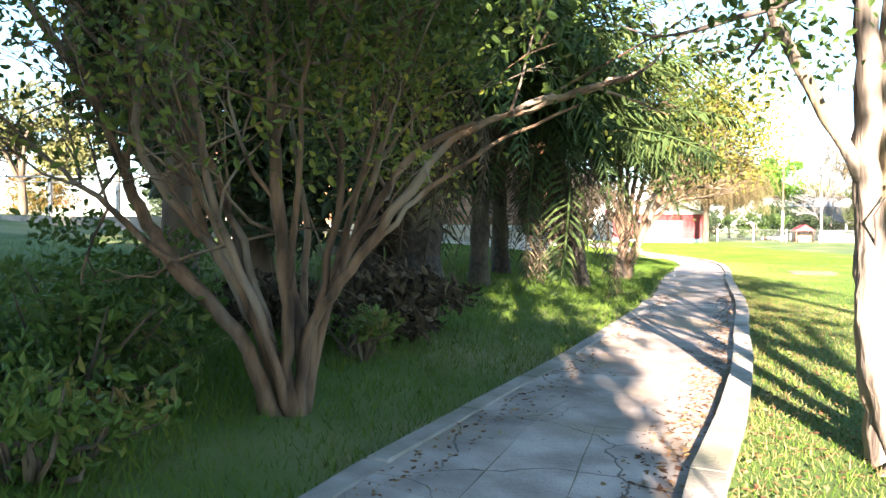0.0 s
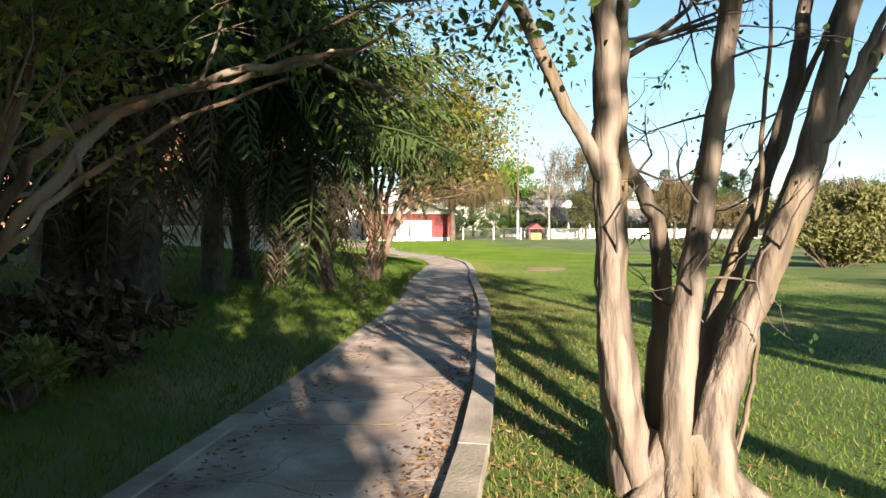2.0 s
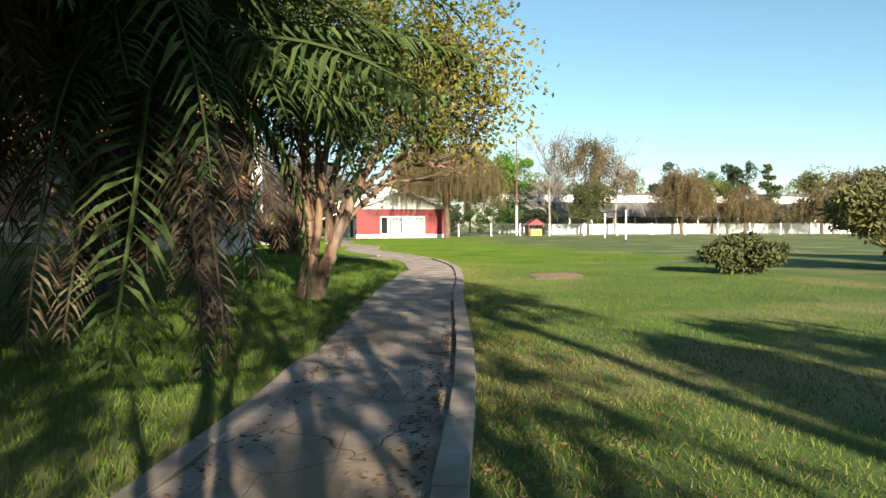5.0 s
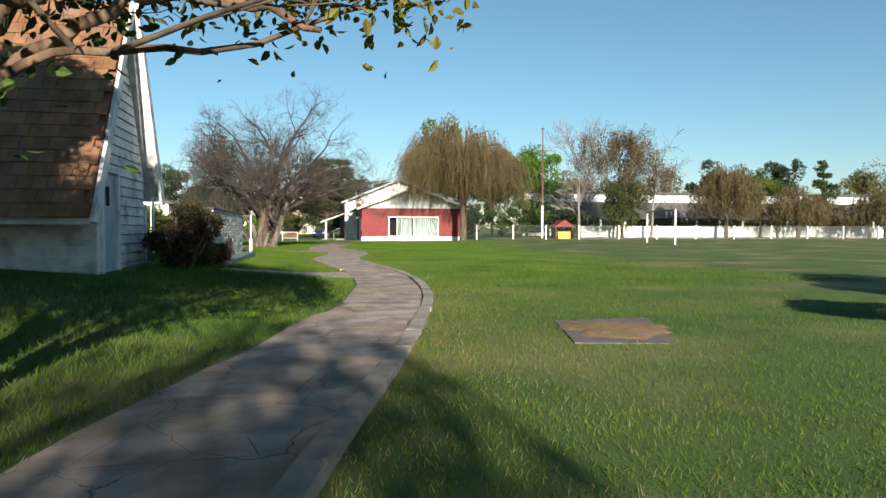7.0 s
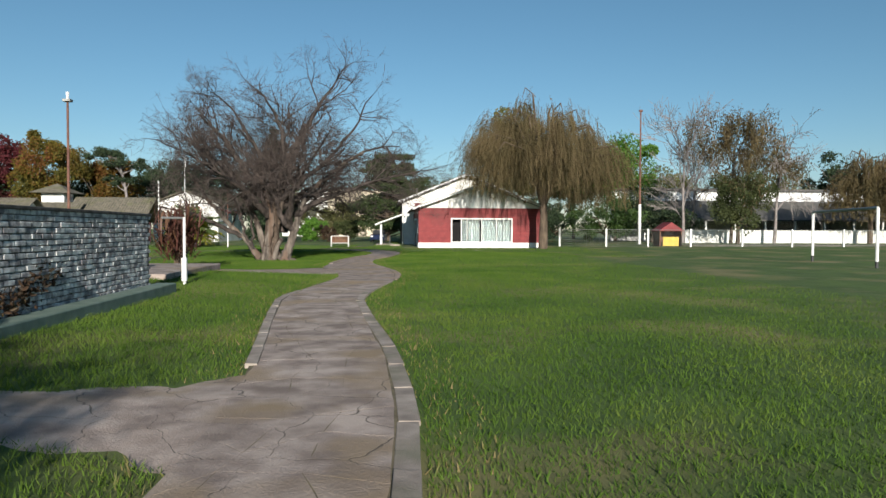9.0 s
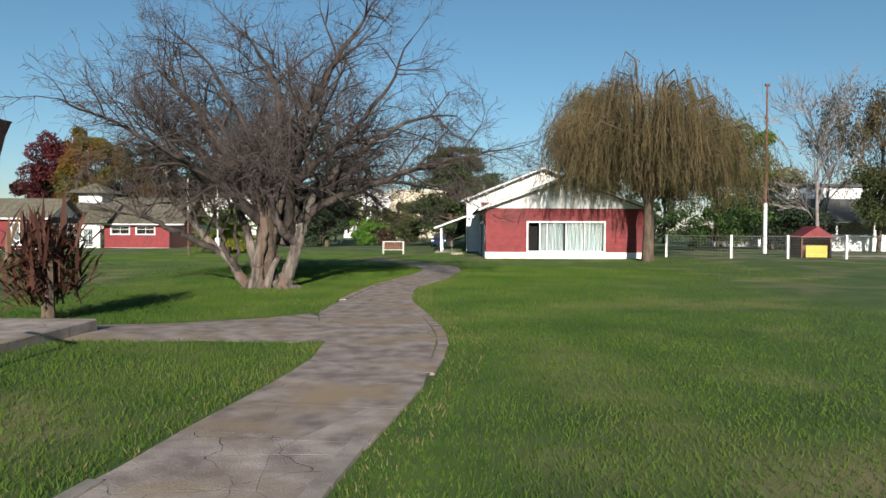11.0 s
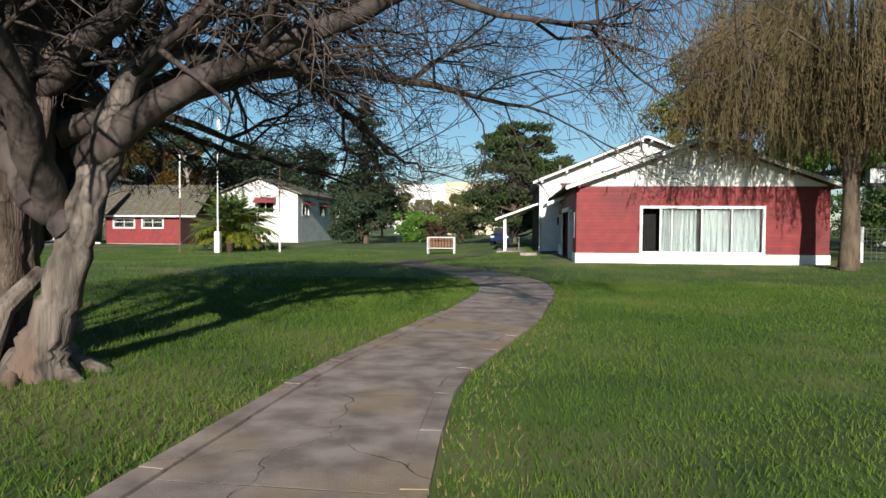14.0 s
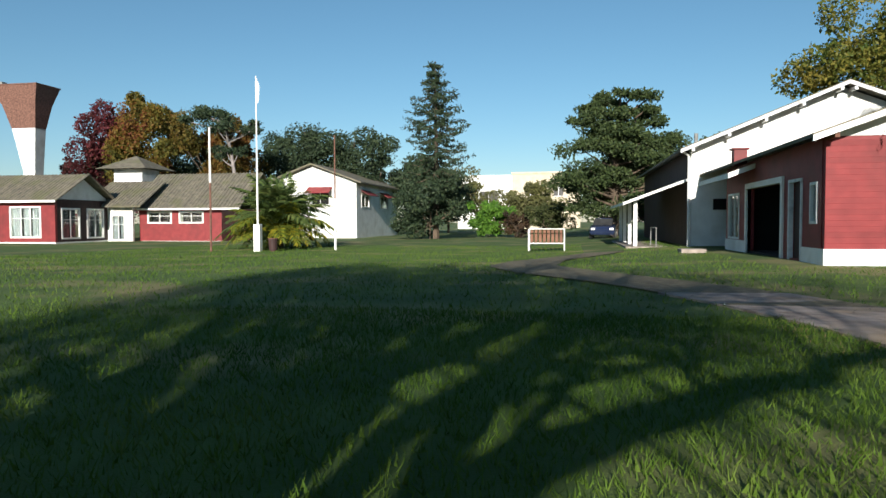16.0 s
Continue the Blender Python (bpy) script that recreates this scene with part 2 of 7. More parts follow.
M_LEAFMIXED = leafy("turning_leaves", [(0.025, 0.05, 0.014), (0.04, 0.075, 0.018), (0.06, 0.1, 0.022), (0.13, 0.16, 0.03), (0.36, 0.3, 0.05)], 0.35, 0.5, 0.35)
M_LEAFBRIGHT = leafy("bright_green_leaves", [(0.05, 0.12, 0.02), (0.09, 0.2, 0.025), (0.14, 0.27, 0.035)], 0.3, 0.5)
M_LEAFOLIVE = leafy("olive_scrub_leaves", [(0.07, 0.075, 0.03), (0.12, 0.12, 0.045), (0.17, 0.17, 0.055)], 0.3, 0.6, 0.5)
M_WILLOW = leafy("brown_willow_strands", [(0.055, 0.05, 0.022), (0.125, 0.095, 0.042), (0.205, 0.148, 0.08)], 0.3, 0.65, 0.45)
M_AUTUMN = leafy("autumn_leaves", [(0.055, 0.06, 0.014), (0.12, 0.095, 0.018), (0.15, 0.07, 0.016), (0.13, 0.025, 0.022)], 0.3, 0.6, 0.18)
M_AUTUMNOLIVE = leafy("olive_gold_autumn_leaves", [(0.04, 0.055, 0.014), (0.085, 0.085, 0.018), (0.15, 0.12, 0.02), (0.17, 0.07, 0.018), (0.14, 0.03, 0.03)], 0.3, 0.6, 0.16)
M_CRIMSON = leafy("dark_crimson_leaves", [(0.03, 0.02, 0.014), (0.07, 0.02, 0.02), (0.13, 0.022, 0.03), (0.1, 0.05, 0.02)], 0.25, 0.6, 0.3)
M_CONIFER = leafy("dark_conifer_needles", [(0.018, 0.032, 0.018), (0.03, 0.05, 0.024), (0.05, 0.07, 0.03)], 0.1, 0.6)
M_PINE = leafy("dark_green_pine_needles", [(0.022, 0.038, 0.014), (0.04, 0.062, 0.02), (0.07, 0.095, 0.03)], 0.15, 0.6)
M_REDPURPLE = leafy("red_brown_sword_leaves", [(0.05, 0.025, 0.02), (0.1, 0.04, 0.03), (0.13, 0.07, 0.04)], 0.15, 0.5)
M_STEEL = shade("weathered_grey_metal", (0.2, 0.2, 0.19), (0.35, 0.35, 0.33), 8, 0.5, 0.1, 50, metal=0.5)
M_RUST = shade("rusty_metal", (0.09, 0.04, 0.03), (0.2, 0.1, 0.07), 6, 0.8, 0.3, 40)
M_WHITEPAINT = shade("white_gloss_paint", (0.68, 0.67, 0.64), (0.82, 0.81, 0.78), 4, 0.5, 0.08, 30)
M_BLACKPAINT = shade("black_paint", (0.02, 0.02, 0.02), (0.045, 0.045, 0.045), 4, 0.5, 0.08, 30)
M_YELLOW = shade("yellow_painted_boards", (0.6, 0.42, 0.06), (0.75, 0.55, 0.1), 3, 0.6, 0.1, 30, spread=0.08)
M_BROWNWOOD = shade("brown_stained_wood", (0.12, 0.05, 0.03), (0.22, 0.1, 0.055), 5, 0.7, 0.2, 30, stretch=(1, 1, 0.3), spread=0.1)
M_BRICKPAINT = shade("worn_whitewashed_brick", (0.2, 0.185, 0.19), (0.66, 0.65, 0.63), 7, 0.85, 0.4, 50, spread=0.2, detail=9, cut=(0.38, 0.6))
M_MORTARLAP = shade("dark_mortar_and_lap_shade", (0.04, 0.037, 0.035), (0.1, 0.095, 0.09), 9, 0.95, 0.4, 60)
M_GREENPAINT = shade("green_grey_painted_concrete", (0.1, 0.15, 0.12), (0.18, 0.23, 0.19), 4, 0.8, 0.2, 40)
M_BEIGE = shade("beige_render", (0.5, 0.42, 0.31), (0.6, 0.52, 0.4), 1.0, 0.85, 0.1, 20)
M_DARKROOF = shade("dark_grey_sheet_roof", (0.05, 0.048, 0.045), (0.1, 0.095, 0.088), 1.5, 0.6, 0.2, 10, stretch=(6, 1, 1))
M_BLUE = shade("blue_sheet", (0.05, 0.12, 0.22), (0.09, 0.2, 0.34), 2, 0.6, 0.1, 10)
M_SAND = shade("bare_trodden_earth", (0.16, 0.088, 0.048), (0.28, 0.168, 0.092), 9, 0.95, 0.6, 40, stain=(0.16, 0.16, 0.06), stain_scale=3)
M_PALEBLUE = shade("pale_blue_weathered_paint", (0.3, 0.36, 0.42), (0.5, 0.55, 0.6), 5, 0.7, 0.2, 40, stretch=(1, 1, 0.3), stain=(0.25, 0.27, 0.28), stain_scale=2)
M_CAR = shade("dark_blue_car_paint", (0.012, 0.02, 0.05), (0.02, 0.03, 0.07), 2, 0.25, 0)
M_TYRE = shade("black_tyre_rubber", (0.015, 0.015, 0.015), (0.03, 0.03, 0.03), 8, 0.9, 0.2)
M_UNDER = leafy("undergrowth_leaves", [(0.03, 0.055, 0.015), (0.05, 0.1, 0.02), (0.1, 0.16, 0.03), (0.2, 0.09, 0.03)], 0.3, 0.5, 0.8)
M_SHRUB = leafy("dark_olive_shrub_leaves", [(0.03, 0.042, 0.015), (0.06, 0.075, 0.026), (0.1, 0.11, 0.04)], 0.25, 0.6, 0.6)
M_TWIGPALE = shade("pale_grey_twigs", (0.14, 0.12, 0.11), (0.3, 0.265, 0.25), 3, 0.85, 0)
M_SHRUBRED = leafy("dark_red_brown_shrub_leaves", [(0.018, 0.018, 0.011), (0.04, 0.028, 0.018), (0.075, 0.042, 0.024), (0.05, 0.07, 0.018)], 0.2, 0.6, 0.9)
# dark brown wood; on house and hall walls it also paints shade
M_DARKWOODSHADE = shade("dark_wood_and_shaded_boards", (0.025, 0.012, 0.011), (0.055, 0.026, 0.023), 4, 0.7, 0.2, 30, stretch=(1, 1, 0.3))
M_LEAFYELLOW = leafy("yellowing_leaves", [(0.035, 0.06, 0.015), (0.08, 0.11, 0.02), (0.2, 0.18, 0.035), (0.34, 0.26, 0.05)], 0.4, 0.5, 0.5)

# ---- building helpers ----
def thing(name, x=0.0, y=0.0, z=0.0, label="", category="", group="", kind="", turn=0.0):
    """An Empty at the thing's base."""
    ob = new(name)
    ob.empty_display_size = 0.1
    ob.matrix_basis = pose(x, y, z, 0, 0, turn)
    return tagged(ob, label, category, group, kind)


def mesh_of(name, verts, faces, material, smooth=False):
    me = bpy.data.meshes.new(name)
    me.from_pydata(verts if isinstance(verts, list) else verts.tolist(), [], faces if isinstance(faces, list) else faces.tolist())
    me.materials.append(material)
    if smooth:
        me.polygons.foreach_set("use_smooth", np.ones(len(me.polygons), bool))
    me.update()
    return me


def raw(name, verts, faces, material, parent=None, label="", smooth=False, kind=""):
    ob = new(name, mesh_of(name, verts, faces, material, smooth))
    if parent:
        ob.parent = parent
    return tagged(ob, label, kind=kind)


def part(name, bm, material, parent=None, label="", smooth=False):
    """A bmesh as one mesh object, under its thing."""
    bmesh.ops.recalc_face_normals(bm, faces=bm.faces)
    me = bpy.data.meshes.new(name)
    bm.to_mesh(me)
    bm.free()
    me.materials.append(material)
    if smooth:
        me.polygons.foreach_set("use_smooth", np.ones(len(me.polygons), bool))
    ob = new(name, me)
    if parent:
        ob.parent = parent
    return tagged(ob, label)


def box(bm, lo, hi, bevel=0.0):
    m = Matrix.LocRotScale([(a + b) / 2 for a, b in zip(lo, hi)], None, [max(abs(b - a), 1e-4) for a, b in zip(lo, hi)])
    vs = bmesh.ops.create_cube(bm, size=1.0, matrix=m)["verts"]
    if bevel:
        es = list({e for v in vs for e in v.link_edges})
        bmesh.ops.bevel(bm, geom=es, offset=bevel, segments=1, affect="EDGES")
    return bm


def boxes(*pairs, bevel=0.0):
    bm = bmesh.new()
    for lo, hi in pairs:
        box(bm, lo, hi, bevel)
    return bm


def rod(bm, a, b, r0, r1=None, sides=8):
    a, b = Vector(a), Vector(b)
    d = b - a
    q = d.to_track_quat("Z", "Y").to_matrix().to_4x4()
    bmesh.ops.create_cone(bm, cap_ends=True, segments=sides, radius1=r0, radius2=r0 if r1 is None else r1, depth=d.length,
                          matrix=Matrix.Translation((a + b) / 2) @ q)
    return bm


def rods(*sets):
    bm = bmesh.new()
    for s in sets:
        rod(bm, *s)
    return bm


def prism(bm, ring, shift):
    """A closed solid from a ring of points and the way it is drawn out."""
    a = [bm.verts.new(p) for p in ring]
    b = [bm.verts.new(Vector(p) + Vector(shift)) for p in ring]
    n = len(ring)
    bm.faces.new(a)
    bm.faces.new(b[::-1])
    for i in range(n):
        bm.faces.new((a[i], b[i], b[(i + 1) % n], a[(i + 1) % n]))
    return bm


def wall_boxes(u0, u1, z0, z1, holes):
    """Rectangles of a wall from u0 to u1 round its openings (u0, u1, z0, z1), which don't overlap in u."""
    out, at = [], u0
    for a, b, c, d in sorted(holes):
        out.append((at, a, z0, z1))
        if c > z0:
            out.append((a, b, z0, c))
        if d < z1:
            out.append((a, b, d, z1))
        at = b
    out.append((at, u1, z0, z1))
    return [r for r in out if r[1] - r[0] > 1e-3]


def smooth_step(v):
    v = np.clip(v, 0, 1)
    return v * v * (3 - 2 * v)


# ---- the path's edges and the lie of the land ----
EDGE = [(-14, -2.2, -0.6), (-9.6, -0.99, 0.61), (-4.8, 0.34, 1.94), (1.6, 2.15, 3.63), (5.86, 3.27, 4.82), (7.46, 3.82, 5.4), (9.15, 4.43, 5.95),
        (10.6, 4.87, 6.34), (12.5, 5.48, 6.92), (14.3, 5.98, 7.4), (15.9, 6.33, 7.77), (17.1, 6.6, 8.06), (19, 7.03, 8.52), (21, 7.5, 9.06), (22.4, 7.92, 9.42),
        (25.4, 8.75, 10.1), (27, 9.0, 10.35), (29, 9.22, 10.55), (32, 9.26, 10.66), (34.5, 8.97, 10.53), (37.5, 8.6, 10.18),
        (40, 8.34, 9.96), (42.3, 8.6, 10.2), (44.8, 9.0, 10.66), (46.5, 9.1, 10.8), (48, 8.9, 10.78), (50, 8.2, 10.46), (52.6, 8.2, 9.95),
        (54, 8.27, 9.82), (56.5, 8.42, 9.78), (58.4, 8.72, 10.2), (60.5, 9.1, 10.65), (63.3, 9.42, 11.02), (65.2, 9.58, 11.14),
        (67.2, 9.36, 11.08), (69.2, 8.7, 10.5), (71.5, 7.7, 9.5), (75, 5.7, 7.7), (78, 4.8, 6.6), (82, 5.2, 6.9), (88, 7.6, 9.2)]
_y = np.array([e[0] for e in EDGE], float)
_l = np.array([e[1] for e in EDGE], float)
_r = np.array([e[2] for e in EDGE], float)
_fy = np.arange(_y[0], _y[-1] + 0.01, 0.25)


def _soft(v):
    f = np.interp(_fy, _y, v)
    k = np.ones(7) / 7
    return np.convolve(np.pad(f, 3, mode="edge"), k, "valid")


_fl, _fr = _soft(_l), _soft(_r)


def left(y):
    return np.interp(y, _fy, _fl)


def right(y):
    return np.interp(y, _fy, _fr)


def land(x, y):
    """Height of the ground."""
    x, y = np.asarray(x, float), np.asarray(y, float)
    d = left(y) - x
    bank = np.clip(0.072 * (d - 0.4), 0, 1.5) * (1 - smooth_step((y - 42) / 12))
    fall = -0.38 * smooth_step((y - 68) / 24) * smooth_step((13 - x) / 9)
    rise = 0.15 * smooth_step((x - 20) / 6) * smooth_step((y - 60) / 12)
    roll = 0.02 * np.sin(x * 0.7 + 1.3) * np.sin(y * 0.53) * np.clip((np.abs(x - (left(y) + right(y)) / 2) - 1.3) / 2, 0, 1)
    return bank + fall + rise + roll


def lies(x, y):
    return float(land(x, y))


BRANCHES = [((9.3, 32.0), (6.6, 31.75), 0.5), ((8.9, 49.0), (4.6, 46.7), 1.1)]


def off_path(x, y, m=0.0):
    """Whether places lie outside the path, its side branches and the other bare places."""
    ok = (x < left(y) - m) | (x > right(y) + m)
    for (ax, ay), (bx, by), w in BRANCHES:
        dx, dy = bx - ax, by - ay
        u = np.clip(((x - ax) * dx + (y - ay) * dy) / (dx * dx + dy * dy), 0, 1)
        ok &= (np.hypot(x - ax - u * dx, y - ay - u * dy) > w * (1 + (2.0 if w < 0.8 else 0.9) * (1 - u) ** 2) + m - 0.22) | (x > right(y) + m)
    ok &= ~((np.abs(x - 11.58 - 0.25 * (y - 22.67)) < 0.56) & (np.abs(y - 22.7) < 0.84))
    ok &= ~((x > 1.2) & (x < 5.6) & (y > 42.4) & (y < 47.2))
    ok &= ~((x > 11.5) & (x < 24) & (y > 76.9))
    ok &= ~((x > -7) & (x < 5.0) & (y > 28.4) & (y < 32.6))
    return ok


# ---- plants: limbs, twigs, leaves ----
def tubes(limbs, sides=6, rough=0.0):
    """Vertices and faces of tubes along lists of (point, radius)."""
    vs, fs, n0 = [], [], 0
    ring = np.array([(math.cos(2 * math.pi * i / sides), math.sin(2 * math.pi * i / sides)) for i in range(sides)])
    for pts, rad in limbs:
        p = np.asarray(pts, float)
        d = np.gradient(p, axis=0)
        d /= np.linalg.norm(d, axis=1)[:, None] + 1e-9
        ref = np.array((0.31, 0.77, 0.1)) if abs(d[0, 2]) > 0.7 else np.array((0.0, 0.0, 1.0))
        a = np.cross(d, ref)
        a /= np.linalg.norm(a, axis=1)[:, None] + 1e-9
        b = np.cross(d, a)
        r = np.asarray(rad, float)[:, None, None]
        if rough:
            th = np.arange(sides)[None, :] * (2 * math.pi / sides)
            along = np.arange(len(p))[:, None] * 0.23
            seed = float(p[0, 0] * 7.3 + p[0, 1] * 3.1)
            r = r * (1 + rough * (np.sin(3 * th + along + seed) + 0.6 * np.sin(5 * th - along * 1.7 + seed * 2) + 0.5 * np.sin(8 * th + along * 3.1)))[:, :, None]
            if sides > 40:
                r = r * (1 + rough * (0.45 * np.sin(13 * th + along * 0.6 + seed) + 0.3 * np.sin(21 * th - along * 0.8)))[:, :, None]
        v = p[:, None, :] + r * (ring[None, :, :1] * a[:, None, :] + ring[None, :, 1:] * b[:, None, :])
        vs.append(v.reshape(-1, 3))
        k = len(p)
        i = np.arange(k - 1)[:, None] * sides + np.arange(sides)[None, :]
        j = np.arange(k - 1)[:, None] * sides + (np.arange(sides)[None, :] + 1) % sides
        fs.append((np.stack([i, j, j + sides, i + sides], -1).reshape(-1, 4)) + n0)
        n0 += k * sides
    return np.concatenate(vs), np.concatenate(fs)


def grow(rng, p, way, length, radius, depth, spec, out, tips):
    """Adds a limb and its children. spec: bend, lift, split, angle, shrink, taper, steps."""
    n = max(3, int(spec.get("steps", 5)))
    way = np.asarray(way, float) / np.linalg.norm(way)
    pts, rad = [np.asarray(p, float)], [radius]
    for i in range(n):
        way = way + rng.normal(0, spec["bend"], 3) + np.array((0, 0, spec["lift"]))
        way /= np.linalg.norm(way)
        pts.append(pts[-1] + way * length / n)
        rad.append(radius * (1 - (1 - spec["taper"]) * (i + 1) / n))
    if "keep" in spec and not all(spec["keep"](q) for q in pts[1:]):
        return
    out.setdefault(depth, []).append((np.array(pts), np.array(rad)))
    if depth <= 0:
        tips.append((pts[-1], way))
        if n > 3:
            tips.append((pts[n // 2], way))
        return
    kids = spec["split"] if isinstance(spec["split"], int) else spec["split"][depth - 1]
    for k in range(kids):
        u = 1.0 if k == 0 else rng.uniform(0.3, 0.97)
        at = u * n
        i = min(int(at), n - 1)
        q = pts[i] + (pts[i + 1] - pts[i]) * (at - i)
        r = np.interp(at, range(n + 1), rad)
        side = np.cross(way, rng.normal(size=3))
        side /= np.linalg.norm(side) + 1e-9
        ang = radians(spec["angle"]) * rng.uniform(0.5, 1.25) * (0.55 if k == 0 else 1)
        w = way * math.cos(ang) + side * math.sin(ang)
        grow(rng, q, w, length * spec["shrink"] * rng.uniform(0.75, 1.2), min(r * 0.9, r * rng.uniform(0.55, 0.85)), depth - 1, spec, out, tips)


def leaves(rng, centres, per, spread, size, droop=0.0, long=1.6):
    """Bent two-sided leaves round centres."""
    c = np.repeat(np.asarray(centres, float), per, axis=0)
    n = len(c)
    c = c + rng.normal(0, spread, (n, 3)) * np.array((1, 1, 0.8))
    u = rng.normal(size=(n, 3))
    u[:, 2] -= droop
    u /= np.linalg.norm(u, axis=1)[:, None]
    w = np.cross(u, rng.normal(size=(n, 3)))
    w /= np.linalg.norm(w, axis=1)[:, None] + 1e-9
    k = np.cross(u, w)
    s = size * rng.uniform(0.6, 1.3, (n, 1))
    a, b, up = u * s * long, w * s, k * s * 0.13
    if size < 0.1:
        v = np.stack([c, c + a * 0.3 + b * 0.4 + up, c + a * 0.68 + b * 0.34 + up, c + a - up * 0.6, c + a * 0.68 - b * 0.34 + up, c + a * 0.3 - b * 0.4 + up], 1).reshape(-1, 3)
        i = np.arange(n) * 6
        return v, np.concatenate([np.stack([i, i + 1, i + 2, i + 3], 1), np.stack([i, i + 3, i + 4, i + 5], 1)])
    v = np.stack([c, c + a * 0.45 + b * 0.42 + up, c + a, c + a * 0.45 - b * 0.42 + up], 1).reshape(-1, 3)
    i = np.arange(n) * 4
    return v, np.concatenate([np.stack([i, i + 1, i + 2], 1), np.stack([i, i + 2, i + 3], 1)])


def lumps(rng, n, centre, size, lobes=9, shell=0.5, fine=False):
    """Points in an uneven crown made of lobes, with gaps between them."""
    centre, size = np.asarray(centre, float), np.asarray(size, float)
    out = []
    w = rng.normal(size=(lobes, 3))
    w /= np.linalg.norm(w, axis=1)[:, None]
    mid = w * rng.uniform(0.45, 0.8, (lobes, 1))
    rad = rng.uniform(0.25, 0.46, lobes)
    if fine:
        mid = w * rng.uniform(0.3, 0.9, (lobes, 1))
        rad = rng.uniform(0.12, 0.38, lobes)
    k = rng.integers(0, lobes, n)
    d = rng.normal(size=(n, 3))
    d /= np.linalg.norm(d, axis=1)[:, None]
    rr = rad[k] * (shell + (1 - shell) * rng.random(n)) ** 0.6
    if fine:
        d = d * rng.uniform(0.65, 1.35, (lobes, 3))[k] + rng.normal(0, 0.06, (n, 3))
    return centre + (mid[k] + d * rr[:, None]) * size


def broad_tree(name, x, y, high, wide, leaf_mat, bark, seed, label, leaf=0.22, count=7000, lobes=10, trunk=0.18, low=0.28, group="", category="tree"):
    """A tree with trunk, limbs to the lobes and a crown of leaves."""
    rng = np.random.default_rng(seed)
    z = lies(x, y)
    if leaf > 0.19:
        leaf, count = leaf * 0.62, int(count * 1.7)
    t = thing(name, x, y, z - 0.05, label, category, group)
    c = np.array((0, 0, high * (low + 1) / 2))
    size = np.array((wide / 2, wide / 2, high * (1 - low) / 2)) * 1.0
    pts = lumps(rng, count, c, size, lobes * 2 + 8, fine=True) if y > 60 else lumps(rng, count, c, size, lobes)
    pts[:, 2] = np.maximum(pts[:, 2], 0.05)
    v, f = leaves(rng, pts, 1, 0.0, leaf, 0.3)
    limbs = []
    top = np.array((0, 0, high * (low + 0.2)))
    limbs.append((np.array([(0, 0, 0), (0.05, 0.03, high * low * 0.5), top]), np.array([trunk * 1.35, trunk, trunk * 0.7])))
    for i in range(9):
        q = pts[rng.integers(len(pts))]
        mid = (top + q) / 2 + rng.normal(0, wide * 0.04, 3)
        limbs.append((np.array([top * rng.uniform(0.7, 1.0), mid, q]), np.array([trunk * 0.5, trunk * 0.3, 0.02])))
    tv, tf = tubes(limbs, 6)
    raw("trunk", tv, tf, bark, t, smooth=True)
    raw("crown", v, f, leaf_mat, t)
    return t

# ---- ground ----
gx = np.concatenate([[-3000, -1500, -700, -350, -180, -110, -80], np.arange(-60, -12, 2.0), np.arange(-12, 26, 0.5), np.arange(26, 70, 2.0), [80, 110, 180, 350, 700, 1500, 3000]])
gy = np.concatenate([[-3000, -1500, -600, -250, -120, -60, -40], np.arange(-30, 96, 0.75), np.arange(96, 150, 4.0), [170, 220, 300, 450, 700, 1500, 4000]])
GX, GY = np.meshgrid(gx, gy)
GZ = land(GX, GY)
far = (np.abs(GX) > 75) | (GY > 160) | (GY < -35)
GZ[far] = np.minimum(GZ[far], 0.0)
gv = np.stack([GX, GY, GZ], -1).reshape(-1, 3)
nx, ny = len(gx), len(gy)
gi = (np.arange(ny - 1)[:, None] * nx + np.arange(nx - 1)[None, :]).reshape(-1)
ground = raw("ground", gv, np.stack([gi, gi + 1, gi + nx + 1, gi + nx], 1), M_SOIL, smooth=True)
tagged(ground, "mown green lawn over bare soil with dry patches", "ground", kind="structure")

# path bed, under the slabs
py = np.arange(-13.5, 88.01, 0.5)
pl, pr = left(py), right(py)
pv = []
for y, a, b in zip(py, pl, pr):
    for u in (0.0, 0.5, 1.0):
        xx = a + 0.04 + (b - a - 0.08) * u
        pv.append((xx, y, lies(xx, y) + 0.0262))
pf = [(3 * i + k, 3 * i + k + 1, 3 * i + k + 4, 3 * i + k + 3) for i in range(len(py) - 1) for k in range(2)]
path = raw("path", pv, pf, M_JOINT)
tagged(path, "narrow winding footpath of cracked concrete slabs with kerbs", "path", kind="structure")

# side branches and the small court's pad
rb = np.random.default_rng(4)
